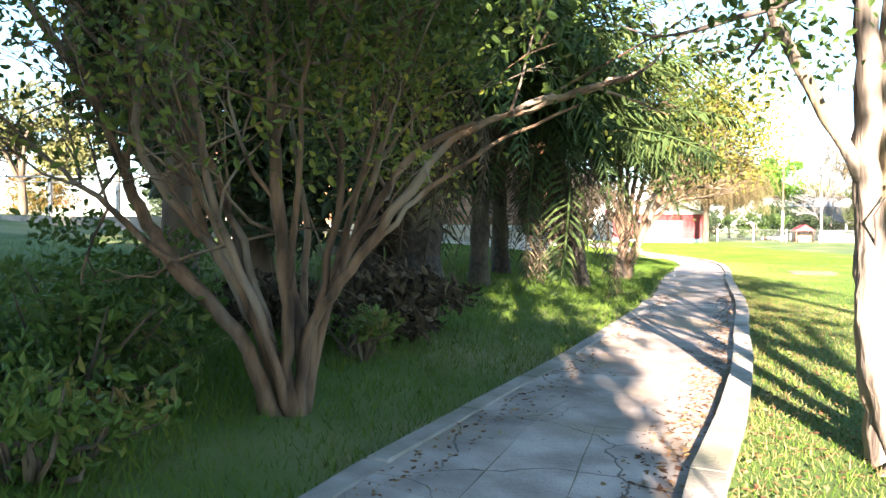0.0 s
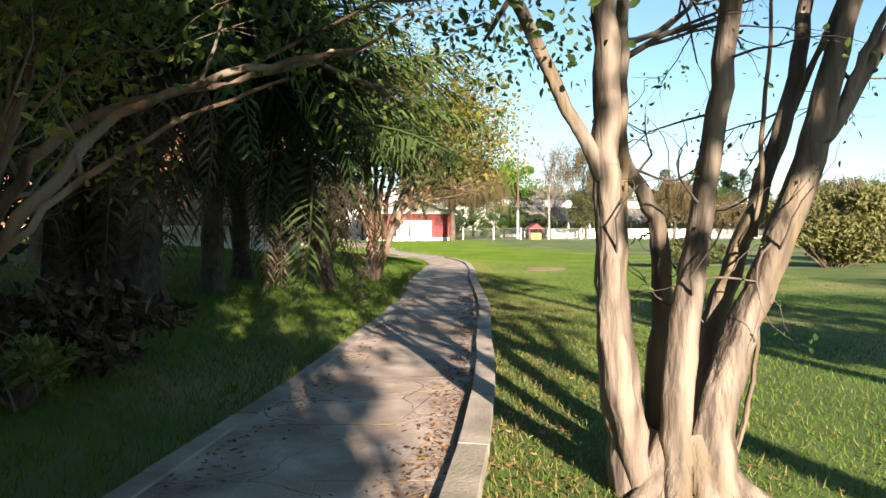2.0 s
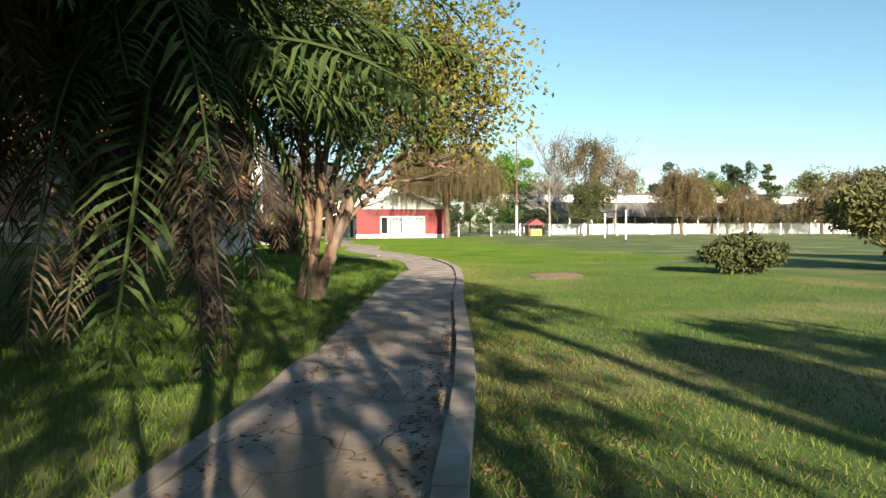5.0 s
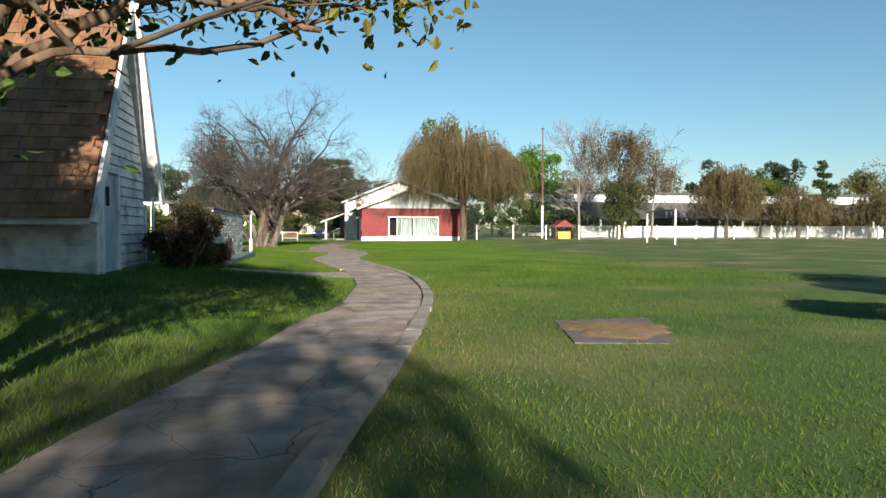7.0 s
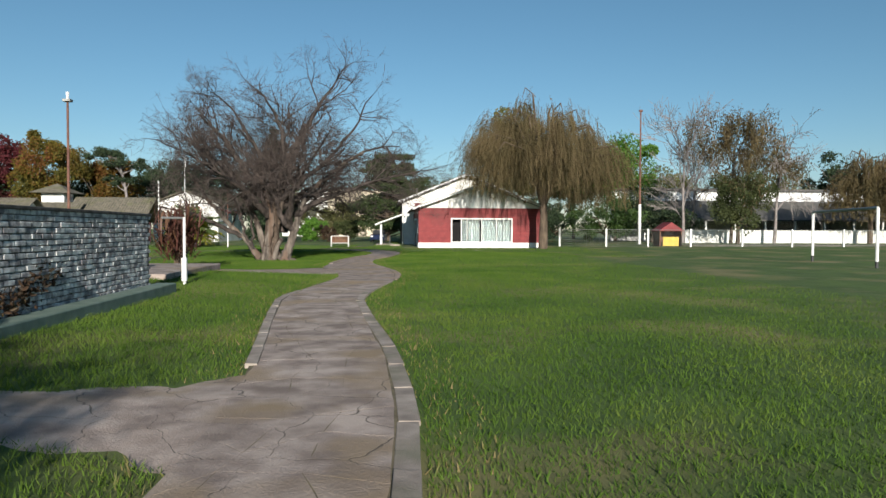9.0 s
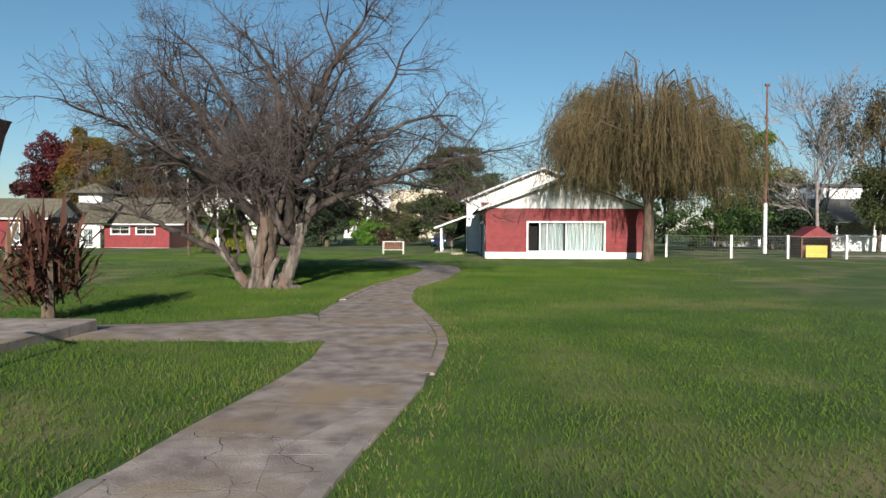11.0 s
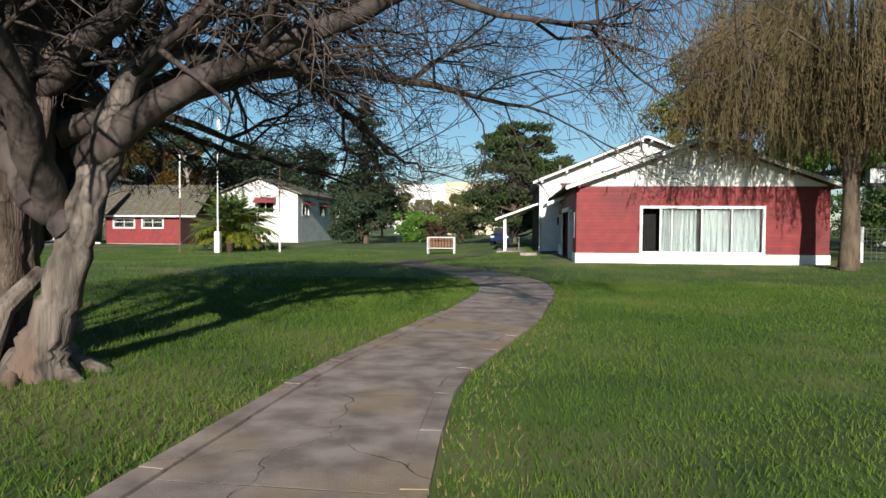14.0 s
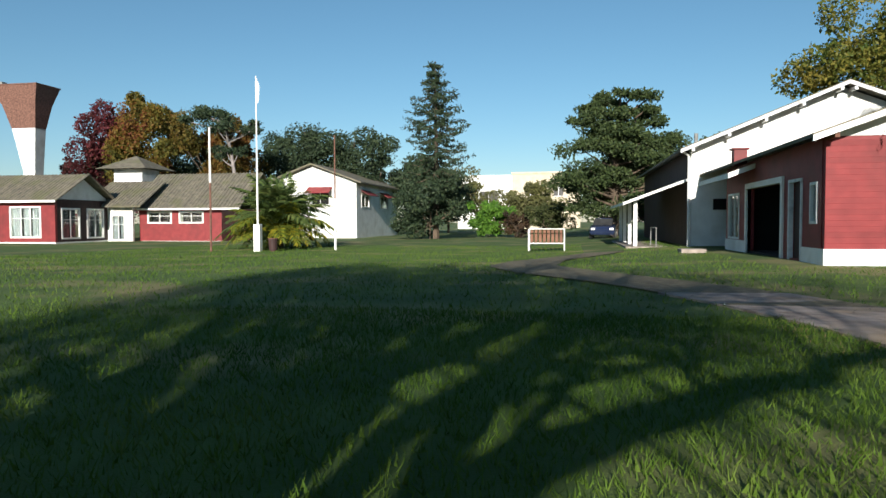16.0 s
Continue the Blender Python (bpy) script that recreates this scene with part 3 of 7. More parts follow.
for (ax, ay), (bx, by), w in BRANCHES:
    bv, bf = [], []
    for i in range(11):
        u = i / 10
        cx, cy = ax + (bx - ax) * u, ay + (by - ay) * u
        d = Vector((bx - ax, by - ay)).normalized()
        nrm = Vector((-d.y, d.x))
        ww = w * (1 + (2.0 if w < 0.8 else 0.9) * (1 - u) ** 2) + 0.06 * math.sin(i * 2.1)
        for s in (-1, -0.33, 0.33, 1):
            px_, py_ = cx + nrm.x * ww * s, cy + nrm.y * ww * s
            bv.append((px_, py_, lies(px_, py_) + 0.0245 - 0.03 * (abs(s) == 1)))
    for i in range(10):
        for k in range(3):
            bf.append((4 * i + k, 4 * i + k + 1, 4 * i + k + 5, 4 * i + k + 4))
    tagged(raw("side_path", bv, bf, M_PATH if w < 0.8 else M_PATHSMOOTH), "worn side path of cracked concrete", "path", kind="structure")
pad = part("court_pad", boxes(((1.2, 42.4, 0.1), (5.6, 47.2, lies(4.5, 44) + 0.05)), bevel=0.02), M_PATH)
tagged(pad, "grey concrete pad beside the brick wall", "pad", kind="structure")

# square concrete cover with bare earth in the lawn
pit = thing("lawn_patch", 11.58, 22.67, lies(11.58, 22.67) - 0.006, "square concrete surround filled with bare brown earth in the lawn", "ground patch")
RG = [(-0.36, 0.80), (0.86, 0.88), (0.2, -0.95), (-0.72, -0.74)]
bm = bmesh.new()
prism(bm, [(x, y, -0.05) for x, y in RG[::-1]], (0, 0, 0.066))
bmesh.ops.recalc_face_normals(bm, faces=bm.faces)
part("slab", bm, M_PITEDGE, pit, "dark grey brown concrete slab")
pr_ = np.random.default_rng(8)
ev, ef = [(0.03, 0.0, 0.055)], []
for j in range(1, 9):
    for i in range(28):
        a = i / 28 * 2 * math.pi
        rr = (0.56 + 0.07 * math.sin(3 * a + 1) + 0.05 * math.sin(7 * a) + 0.03 * math.sin(12 * a + 2)) * j / 8
        zz = 0.012 if j == 8 else 0.024 + 0.03 * (1 - (j / 8) ** 2) + pr_.uniform(-0.008, 0.01)
        ev.append((rr * math.cos(a) * 1.05 + 0.03, rr * math.sin(a) * 1.05 * 1.05, zz))
for i in range(28):
    n = (i + 1) % 28
    ef.append((0, 1 + i, 1 + n))
    for j in range(7):
        b = 1 + 28 * j
        ef.append((b + i, b + 28 + i, b + 28 + n, b + n))
raw("earth", ev, ef, M_SAND, pit, "loose brown earth", smooth=True)

# ---- red and white hall ----
def pane_window(parent, x0, x1, z0, z1, y, panes, frame_mat, axis="x", dark=(), bar=0.07, depth=0.08, curtain=True, name="window", mid=False, opened=0.0):
    """A framed window in a wall that faces -y (axis x) or -x/+x (axis y), with glass, curtain and a near-black sheet
    for the room's shade behind.
    """
    w = new(name)
    w.parent = parent

    def at(u, v, q):
        return (u, y + q, v) if axis == "x" else (y + q, u, v)

    def bx(u0, u1, v0, v1, q0, q1):
        a, b = at(u0, v0, q0), at(u1, v1, q1)
        return tuple(map(min, a, b)), tuple(map(max, a, b))
    s = 1 if depth > 0 else -1
    q0, q1 = -0.03 * s, depth
    part("window_frame", boxes(bx(x0, x0 + bar, z0, z1, q0, q1), bx(x1 - bar, x1, z0, z1, q0, q1), bx(x0 + bar, x1 - bar, z1 - bar, z1, q0, q1), bx(x0 + bar, x1 - bar, z0, z0 + bar, q0, q1)), frame_mat, w)
    n = panes
    step = (x1 - x0 - 2 * bar) / n
    for i in range(n):
        a, b = x0 + bar + i * step, x0 + bar + (i + 1) * step
        if i:
            part("mullion", boxes(bx(a - 0.02, a + 0.02, z0 + bar, z1 - bar, 0.0, depth * 0.8)), frame_mat, w)
        if mid:
            zm = z0 + (z1 - z0) * 0.62
            part("transom", boxes(bx(a + 0.02, b - 0.02, zm - 0.02, zm + 0.02, 0.01 * s, depth * 0.7)), frame_mat, w)
        g = part("pane", boxes(bx(a + (opened if i == 0 and opened else 0.02), b - 0.02, z0 + bar, z1 - bar, depth * 0.4, depth * 0.4 + 0.006 * s)), M_GLASS, w)
        g.visible_shadow = False
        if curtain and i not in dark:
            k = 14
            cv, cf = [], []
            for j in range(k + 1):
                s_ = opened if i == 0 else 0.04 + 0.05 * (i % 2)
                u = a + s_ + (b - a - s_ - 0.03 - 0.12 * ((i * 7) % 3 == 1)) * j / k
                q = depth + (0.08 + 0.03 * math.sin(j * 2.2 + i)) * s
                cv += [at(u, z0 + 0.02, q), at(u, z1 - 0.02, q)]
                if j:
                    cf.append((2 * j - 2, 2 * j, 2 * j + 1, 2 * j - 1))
            raw("curtain", cv, cf, M_CURTAIN, w, "grey-green net curtain")
    # black sheet behind the curtains paints the room's darkness
    part("room_lining", boxes(bx(x0, x1, z0, z1, depth + 0.5 * s, depth + 0.56 * s)), M_ROOMSHADE, w)
    return w


hall = thing("hall", 12.66, 77.3, 0.0, "red boarded hall with white plinth, white gables and grey tiled roofs", "building")
HX0, HX1, HY, HB = 12.66, 21.95, 77.3, 0.38


def inhall(ob):
    ob.parent = hall
    ob.matrix_parent_inverse = hall.matrix_basis.inverted()
    return ob


def hpart(name, bm, mat, label=""):
    return inhall(part(name, bm, mat, None, label))


WIN = (15.05, 19.65, 0.36, 2.2)
SIDE_HOLES = [(77.75, 78.25, 0.95, 1.95), (78.9, 79.8, 0.05, 2.02), (80.5, 84.2, -0.02, 2.07), (85.3, 86.9, 0.4, 2.0)]
for a, b, c, d in wall_boxes(HX0 + 0.02, HX1 - 0.02, HB, 2.94, [WIN]):
    hpart("front_wall", boxes(((a, HY + 0.02, c), (b, HY + 0.22, d))), M_RED, "red boarded wall")
for a, b, c, d in wall_boxes(HX0 - 0.03, HX1 + 0.03, -0.3, HB, [(WIN[0], WIN[1], WIN[2], HB)]):
    hpart("plinth", boxes(((a, HY - 0.035, c), (b, HY + 0.24, d))), M_WHITE, "white painted plinth")
for a, b, c, d in wall_boxes(HY + 0.22, 87.3, -0.3, 2.94, SIDE_HOLES):
    hpart("side_wall", boxes(((HX0, a, c), (HX0 + 0.2, b, d))), M_RED, "red side wall")
hpart("side_wall", boxes(((HX1 - 0.2, HY + 0.22, -0.3), (HX1, 89.9, 2.94))), M_RED)
hpart("side_plinth", boxes(((HX0 - 0.03, HY + 0.24, -0.3), (HX0 - 0.002, 78.9, 0.38))), M_WHITE)
hpart("side_plinth", boxes(((HX0 - 0.03, 84.36, -0.3), (HX0 - 0.002, 87.3, 0.38))), M_WHITE)
hpart("back_wall", boxes(((HX0 + 0.2, 87.1, -0.3), (HX1 - 0.2, 87.3, 2.94))), M_RED)
# front gable, white
APX, APZ = 17.35, 4.72
bm = bmesh.new()
prism(bm, [(HX0, HY + 0.0, 2.945), (HX1, HY + 0.0, 2.945), (APX, HY + 0.0, APZ - 0.1)], (0, 0.2, 0))
hpart("gable", bm, M_WHITE, "white rendered gable")


def roof_slab(x_low, z_low, x_top, z_top, y0, y1, thick=0.09):
    bm = bmesh.new()
    prism(bm, [(x_low, y0, z_low), (x_top, y0, z_top), (x_top, y0, z_top + thick), (x_low, y0, z_low + thick)], (0, y1 - y0, 0))
    return bm


hpart("roof", roof_slab(HX0 - 0.45, 2.87, APX, APZ, HY - 0.55, 90.2), M_ROOFGREY)
hpart("roof", roof_slab(HX1 + 0.45, 2.87, APX, APZ, HY - 0.55, 90.2), M_ROOFGREY)
for xa, sgn in ((HX0 - 0.45, 1), (HX1 + 0.45, -1)):
    bm = bmesh.new()
    prism(bm, [(xa, HY - 0.57, 2.78), (APX, HY - 0.57, APZ - 0.09), (APX, HY - 0.57, APZ + 0.05), (xa, HY - 0.57, 2.92)], (0, 0.05, 0))
    hpart("bargeboard", bm, M_WHITEPAINT, "white painted bargeboard")
    for k in range(4):
        u = 0.1 + 0.27 * k
        xx, zz = xa + (APX - xa) * u, 2.74 + (APZ - 2.87) * u
        hpart("purlin_end", boxes(((xx - 0.05, HY - 0.5, zz - 0.06), (xx + 0.05, HY + 0.1, zz + 0.06))), M_BROWNWOOD)
w = pane_window(hall, *WIN, HY, 4, M_WHITEPAINT, dark=(), bar=0.1, depth=0.1, opened=0.7)
inhall(w)
hpart("sliding_leaf_frame", boxes(((15.8, HY + 0.03, 0.46), (15.86, HY + 0.09, 2.1))), M_WHITEPAINT)
# wide dark entrance, door and windows on the side
hpart("door_frame", boxes(((HX0 - 0.06, 84.2, -0.1), (HX0 + 0.1, 84.36, 2.24)), ((HX0 - 0.06, 80.34, -0.1), (HX0 + 0.1, 80.5, 2.24)), ((HX0 - 0.06, 80.5, 2.07), (HX0 + 0.1, 84.2, 2.24))), M_WHITEPAINT, "white frame of the wide entrance")
hpart("door_frame", boxes(((HX0 - 0.04, 78.82, 0.0), (HX0 + 0.08, 78.9, 2.1)), ((HX0 - 0.04, 79.8, 0.0), (HX0 + 0.08, 79.88, 2.1)), ((HX0 - 0.04, 78.9, 2.02), (HX0 + 0.08, 79.8, 2.1))), M_WOODWHITE)
hpart("door", boxes(((HX0 + 0.1, 78.9, 0.05), (HX0 + 0.15, 79.8, 2.02))), M_DARKWOODSHADE, "closed dark brown door")
inhall(pane_window(hall, 77.75, 78.25, 0.95, 1.95, HX0, 1, M_WHITEPAINT, axis="y", curtain=False))
inhall(pane_window(hall, 85.3, 86.9, 0.4, 2.0, HX0, 2, M_WHITEPAINT, axis="y", curtain=False))
# black box inside the entrance: indoor shade put into its colour
hpart("room_lining", boxes(((HX0 + 2.2, 80.2, 0.0), (HX0 + 2.3, 84.6, 2.8)), ((HX0 + 0.22, 80.2, 2.75), (HX0 + 2.2, 84.6, 2.8)), ((HX0 + 0.22, 84.52, 0.0), (HX0 + 2.2, 84.6, 2.75)), ((HX0 + 0.22, 80.2, 0.0), (HX0 + 2.2, 80.28, 2.75)), ((HX0 + 0.02, 80.28, -0.04), (HX0 + 2.2, 84.52, 0.06))), M_ROOMSHADE)
# near-black plate on the wall paints the shade of an opening
hpart("dark_hatch", boxes(((12.75, 90.14, 1.5), (13.3, 90.19, 1.95))), M_ROOMSHADE, "dark opening in the white wall")
# porch bay with a red chimney on the side
bm = bmesh.new()
prism(bm, [(11.9, 83.3, 2.42), (12.64, 83.3, 2.72), (12.64, 83.3, 2.82), (11.9, 83.3, 2.52)], (0, 5.0, 0))
hpart("porch_roof", bm, M_ROOFGREY)
bm = bmesh.new()
prism(bm, [(11.84, 83.23, 2.38), (12.64, 83.23, 2.68), (12.64, 83.23, 2.84), (11.84, 83.23, 2.54)], (0, 0.05, 0))
hpart("porch_bargeboard", bm, M_WHITEPAINT)
hpart("porch_fascia", boxes(((11.84, 83.25, 2.38), (11.9, 88.3, 2.54))), M_WHITEPAINT)
hpart("chimney", boxes(((12.75, 86.6, 2.6), (13.2, 87.0, 3.6)), ((12.68, 86.55, 3.6), (13.27, 87.05, 3.66)), bevel=0.01), M_RED, "red chimney")
hpart("rubble_slab", boxes(((10.6, 84.2, -0.2), (11.4, 85.0, 0.1)), bevel=0.02), M_KERB)

# main hall behind, white
MX0, MX1, MY, MZ, MAX_, MAZ = 11.85, 23.4, 90.2, 4.0, 17.6, 6.35
bm = bmesh.new()
prism(bm, [(MX0, MY, -0.3), (MX1, MY, -0.3), (MX1, MY, MZ), (MAX_, MY, MAZ), (MX0, MY, MZ)], (0, 0.25, 0))
hpart("main_wall", bm, M_WHITE, "tall white rendered gable wall")
# canopy shade is put into this wall's dark colour
hpart("main_wall", boxes(((MX0, MY + 0.25, -0.3), (MX0 + 0.2, 108, MZ))), M_DARKWOODSHADE, "side wall coloured dark for the shade under the canopy")
hpart("main_wall", boxes(((MX1 - 0.2, MY + 0.25, -0.3), (MX1, 108, MZ))), M_WHITE)
hpart("main_roof", roof_slab(MX0 - 0.5, MZ - 0.12, MAX_, MAZ + 0.08, MY - 0.7, 108.4, 0.1), M_ROOFGREY)
hpart("main_roof", roof_slab(MX1 + 0.5, MZ - 0.12, MAX_, MAZ + 0.08, MY - 0.7, 108.4, 0.1), M_ROOFGREY)
for xa in (MX0 - 0.5, MX1 + 0.5):
    bm = bmesh.new()
    prism(bm, [(xa, MY - 0.72, MZ - 0.2), (MAX_, MY - 0.72, MAZ), (MAX_, MY - 0.72, MAZ + 0.14), (xa, MY - 0.72, MZ - 0.06)], (0, 0.05, 0))
    hpart("bargeboard", bm, M_WOODWHITE)
    for k in range(5):
        u = 0.08 + 0.22 * k
        xx, zz = xa + (MAX_ - xa) * u, MZ - 0.26 + (MAZ + 0.2 - MZ) * u
        hpart("purlin_end", boxes(((xx - 0.06, MY - 0.66, zz - 0.07), (xx + 0.06, MY - 0.002, zz + 0.07))), M_WOODWHITE)
hpart("downpipe", rods(((MX0 - 0.08, MY - 0.08, -0.2), (MX0 - 0.08, MY - 0.08, 3.75), 0.05), ((MX0 - 0.08, MY - 0.08, 3.75), (MX0 - 0.4, MY - 0.3, 3.9), 0.05)), M_WHITEPAINT)
hpart("flue", rods(((13.4, 98, 4.4), (13.4, 98, 5.6), 0.1)), M_STEEL)
# canopy
bm = bmesh.new()
prism(bm, [(9.2, 90.8, 1.74), (MX0 - 0.02, 90.8, 2.72), (MX0 - 0.02, 90.8, 2.84), (9.2, 90.8, 1.86)], (0, 9.5, 0))
hpart("canopy_roof", bm, M_WHITEPAINT, "white lean-to canopy roof")
for yy in (91.3, 94.2, 97.2, 100.0):
    hpart("canopy_post", boxes(((9.68, yy, -0.5), (9.84, yy + 0.16, 1.9))), M_WHITEPAINT)
hpart("canopy_floor", boxes(((9.3, 90.6, -0.5), (MX0, 100.4, -0.05))), M_KERB)
hpart("hand_rail", rods(((10.6, 91.0, -0.2), (10.6, 91.0, 0.75), 0.025), ((10.6, 93.0, -0.2), (10.6, 93.0, 0.75), 0.025), ((10.6, 91.0, 0.75), (10.6, 93.0, 0.75), 0.025)), M_STEEL)

# ---- steep-roofed cottage beside the path ----
AX, AY0, AY1, AZ = 4.72, 28.6, 32.2, 0.3
cottage = thing("cottage", AX, 30.4, 0.3, "steep A-shaped cottage with clay tile roof and weathered white boarding", "building")


def incot(ob):
    ob.parent = cottage
    ob.matrix_parent_inverse = cottage.matrix_basis.inverted()
    return ob


CW = -7.0
CR, CRZ = 30.4, 5.45
EAVE_Y, EAVE_Z = 27.75, 1.25
incot(part("low_wall", boxes(((CW, AY0, -0.2), (AX, AY0 + 0.15, 1.62))), M_WOODWHITE, None, "white boarded low wall"))
incot(part("low_wall", boxes(((CW, AY1 - 0.15, -0.2), (AX, AY1, 1.62))), M_WOODWHITE))
bm = bmesh.new()
prism(bm, [(AX - 0.2, AY0 + 0.16, -0.2), (AX - 0.2, AY1 - 0.16, -0.2), (AX - 0.2, AY1 - 0.16, 2.35), (AX - 0.2, CR, CRZ - 0.25), (AX - 0.2, AY0 + 0.16, 2.35)], (0.14, 0, 0))
# dark backing paints the lap shadows in the gaps between the white boards
incot(part("gable_wall", bm, M_MORTARLAP, None, "dark gable backing that paints lap shadows between white boards"))
for s in (-1, 1):
    y_e = CR + s * ((CR - EAVE_Y) if s < 0 else 2.15)
    e_z = EAVE_Z if s < 0 else 1.7
    bm = bmesh.new()
    prism(bm, [(CW - 0.3, y_e, e_z), (CW - 0.3, CR, CRZ), (CW - 0.3, CR, CRZ + 0.1), (CW - 0.3, y_e + s * 0.08, e_z + 0.03)], (AX + (0.14 if s < 0 else 0.24) - CW + 0.3, 0, 0))
    incot(part("roof_deck", bm, M_BROWNWOOD if s < 0 else M_WOODWHITE))
    bm = bmesh.new()
    ex = AX + (0.15 if s < 0 else 0.25)
    prism(bm, [(ex, y_e - s * 0.2, e_z - 0.1), (ex, CR - s * 0.0, CRZ - 0.2), (ex, CR, CRZ + 0.16), (ex, y_e + s * 0.1, e_z - 0.05)], (0.06, 0, 0))
    incot(part("bargeboard", bm, M_WOODWHITE, None, "weathered white bargeboard"))
incot(part("door", boxes(((AX - 0.05, 28.85, 0.25), (AX + 0.0, 29.75, 2.1)), bevel=0.005), M_PALEBLUE, None, "pale blue weathered plank door, closed"))
incot(part("door_frame", boxes(((AX - 0.05, 28.73, 0.2), (AX + 0.05, 28.84, 2.2)), ((AX - 0.05, 29.76, 0.2), (AX + 0.05, 29.87, 2.2)), ((AX - 0.05, 28.84, 2.11), (AX + 0.05, 29.76, 2.2))), M_WOODWHITE))
# opaque near-black pane, painted as the dark room behind the door
incot(part("door_glass", boxes(((AX + 0.001, 29.1, 1.5), (AX + 0.012, 29.3, 1.85))), M_ROOMSHADE))
incot(part("roof_edge_board", boxes(((CW, EAVE_Y - 0.06, EAVE_Z - 0.1), (AX + 0.14, EAVE_Y - 0.02, EAVE_Z + 0.02))), M_WOODWHITE))

# ---- long red house across the lawn ----
house = thing("red_house", -28.5, 102.5, -0.45, "single-storey red house with white plinth, white windows and grey tiled roofs", "house")


def inho(ob):
    ob.parent = house
    ob.matrix_parent_inverse = house.matrix_basis.inverted()
    return ob


Z0 = -0.6
holes = [(-35.9, -33.4, 0.0, 2.25), (-32.15, -29.6, 0.0, 2.25)]
for a, b, c, d in wall_boxes(-42, -28.5, Z0, 2.75, holes):
    inho(part("front_wall", boxes(((a, 102.5, c), (b, 102.7, d))), M_RED))
inho(part("plinth", boxes(((-42.03, 102.46, Z0), (-28.46, 102.5, -0.28))), M_WHITE))
for a, b, c, d in holes:
    inho(pane_window(house, a, b, c, d, 102.5, 3, M_WHITEPAINT, bar=0.12, mid=True))
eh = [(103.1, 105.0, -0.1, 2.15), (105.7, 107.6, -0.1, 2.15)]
# end wall turned from the sun: its shade is painted as dark boards
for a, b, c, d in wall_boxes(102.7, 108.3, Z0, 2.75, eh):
    inho(part("end_wall", boxes(((-28.7, a, c), (-28.5, b, d))), M_DARKWOODSHADE))
inho(part("plinth", boxes(((-28.5, 102.5, Z0), (-28.46, 108.3, -0.28))), M_WHITE))
for a, b, c, d in eh:
    inho(pane_window(house, a, b, c, d, -28.5, 2, M_WHITEPAINT, axis="y", bar=0.12, depth=-0.1, mid=True))
bm = bmesh.new()
prism(bm, [(-28.75, 102.6, 2.76), (-28.75, 108.2, 2.76), (-28.75, 105.4, 4.35)], (0.2, 0, 0))
inho(part("gable", bm, M_WHITE))


def ridge_x(name, x0, x1, ya, za, yt, zt, mat, parent, thick=0.1):
    """A roof slope that climbs from (ya, za) to (yt, zt) along x."""
    bm = bmesh.new()
    prism(bm, [(x0, ya, za), (x0, yt, zt), (x0, yt, zt + thick), (x0, ya, za + thick)], (x1 - x0, 0, 0))
    ob = part(name, bm, mat, None)
    ob.parent = parent
    ob.matrix_parent_inverse = parent.matrix_basis.inverted()
    bm = bmesh.new()
    dn = Vector((0, yt - ya, zt - za)).normalized()
    k = x0 + 0.12
    while k < x1 and name == "roof":
        prism(bm, [(k, ya, za + thick - 0.02), (k + 0.13, ya, za + thick - 0.02), (k + 0.1, ya, za + thick + 0.06), (k + 0.03, ya, za + thick + 0.06)], (0, yt - ya, zt - za))
        k += 0.3
    if bm.verts:
        rb_ = part("roof_tiles", bm, mat, None)
        rb_.parent = parent
        rb_.matrix_parent_inverse = parent.matrix_basis.inverted()
        tagged(rb_, "rows of ribbed grey-brown tiles", kind="stuff")
    return ob


ridge_x("roof", -42.3, -28.0, 102.0, 2.55, 105.4, 4.55, M_ROOFGREY, house)
ridge_x("roof", -42.3, -28.0, 108.8, 2.55, 105.4, 4.55, M_ROOFGREY, house)
inho(part("fascia", boxes(((-42.3, 101.94, 2.5), (-28.0, 101.99, 2.66))), M_WHITEPAINT))
# link with the door
lh = [(-28.2, -26.9, -0.35, 1.75)]
for a, b, c, d in wall_boxes(-28.46, -26.3, Z0, 2.3, lh):
    inho(part("link_wall", boxes(((a, 108.0, c), (b, 108.2, d))), M_WHITE))
inho(pane_window(house, *lh[0], 108.0, 2, M_WHITEPAINT, bar=0.16, mid=True, name="door"))
ridge_x("roof", -30.2, -25.2, 107.3, 2.25, 110.8, 4.3, M_ROOFGREY, house)
inho(part("step", boxes(((-28.9, 106.6, Z0), (-26.4, 107.98, -0.42))), M_KERB))
# second wing
wh = [(-25.7, -23.6, 1.0, 1.95), (-23.0, -20.9, 1.0, 1.95)]
for a, b, c, d in wall_boxes(-26.4, -19.4, Z0, 2.15, wh):
    inho(part("wing_wall", boxes(((a, 109.0, c), (b, 109.2, d))), M_RED))
inho(part("plinth", boxes(((-26.4, 108.96, Z0), (-19.36, 109.0, -0.36))), M_WHITE))
for a, b, c, d in wh:
    inho(pane_window(house, a, b, c, d, 109.0, 2, M_WHITEPAINT, bar=0.12, mid=True, curtain=False))
inho(part("wing_wall", boxes(((-19.6, 109.2, Z0), (-19.4, 116, 2.15))), M_RED))
ridge_x("roof", -27.0, -17.6, 108.4, 2.1, 112.6, 5.0, M_ROOFGREY, house)
ridge_x("roof", -27.0, -17.6, 116.8, 2.1, 112.6, 5.0, M_ROOFGREY, house)
inho(part("fascia", boxes(((-27, 108.34, 2.04), (-17.6, 108.39, 2.18))), M_WHITEPAINT))
# square tower with pyramid roof
inho(part("tower", boxes(((-30.6, 111.8, 2.6), (-28.0, 114.2, 5.6))), M_WHITE, None, "square white tower"))
bm = bmesh.new()
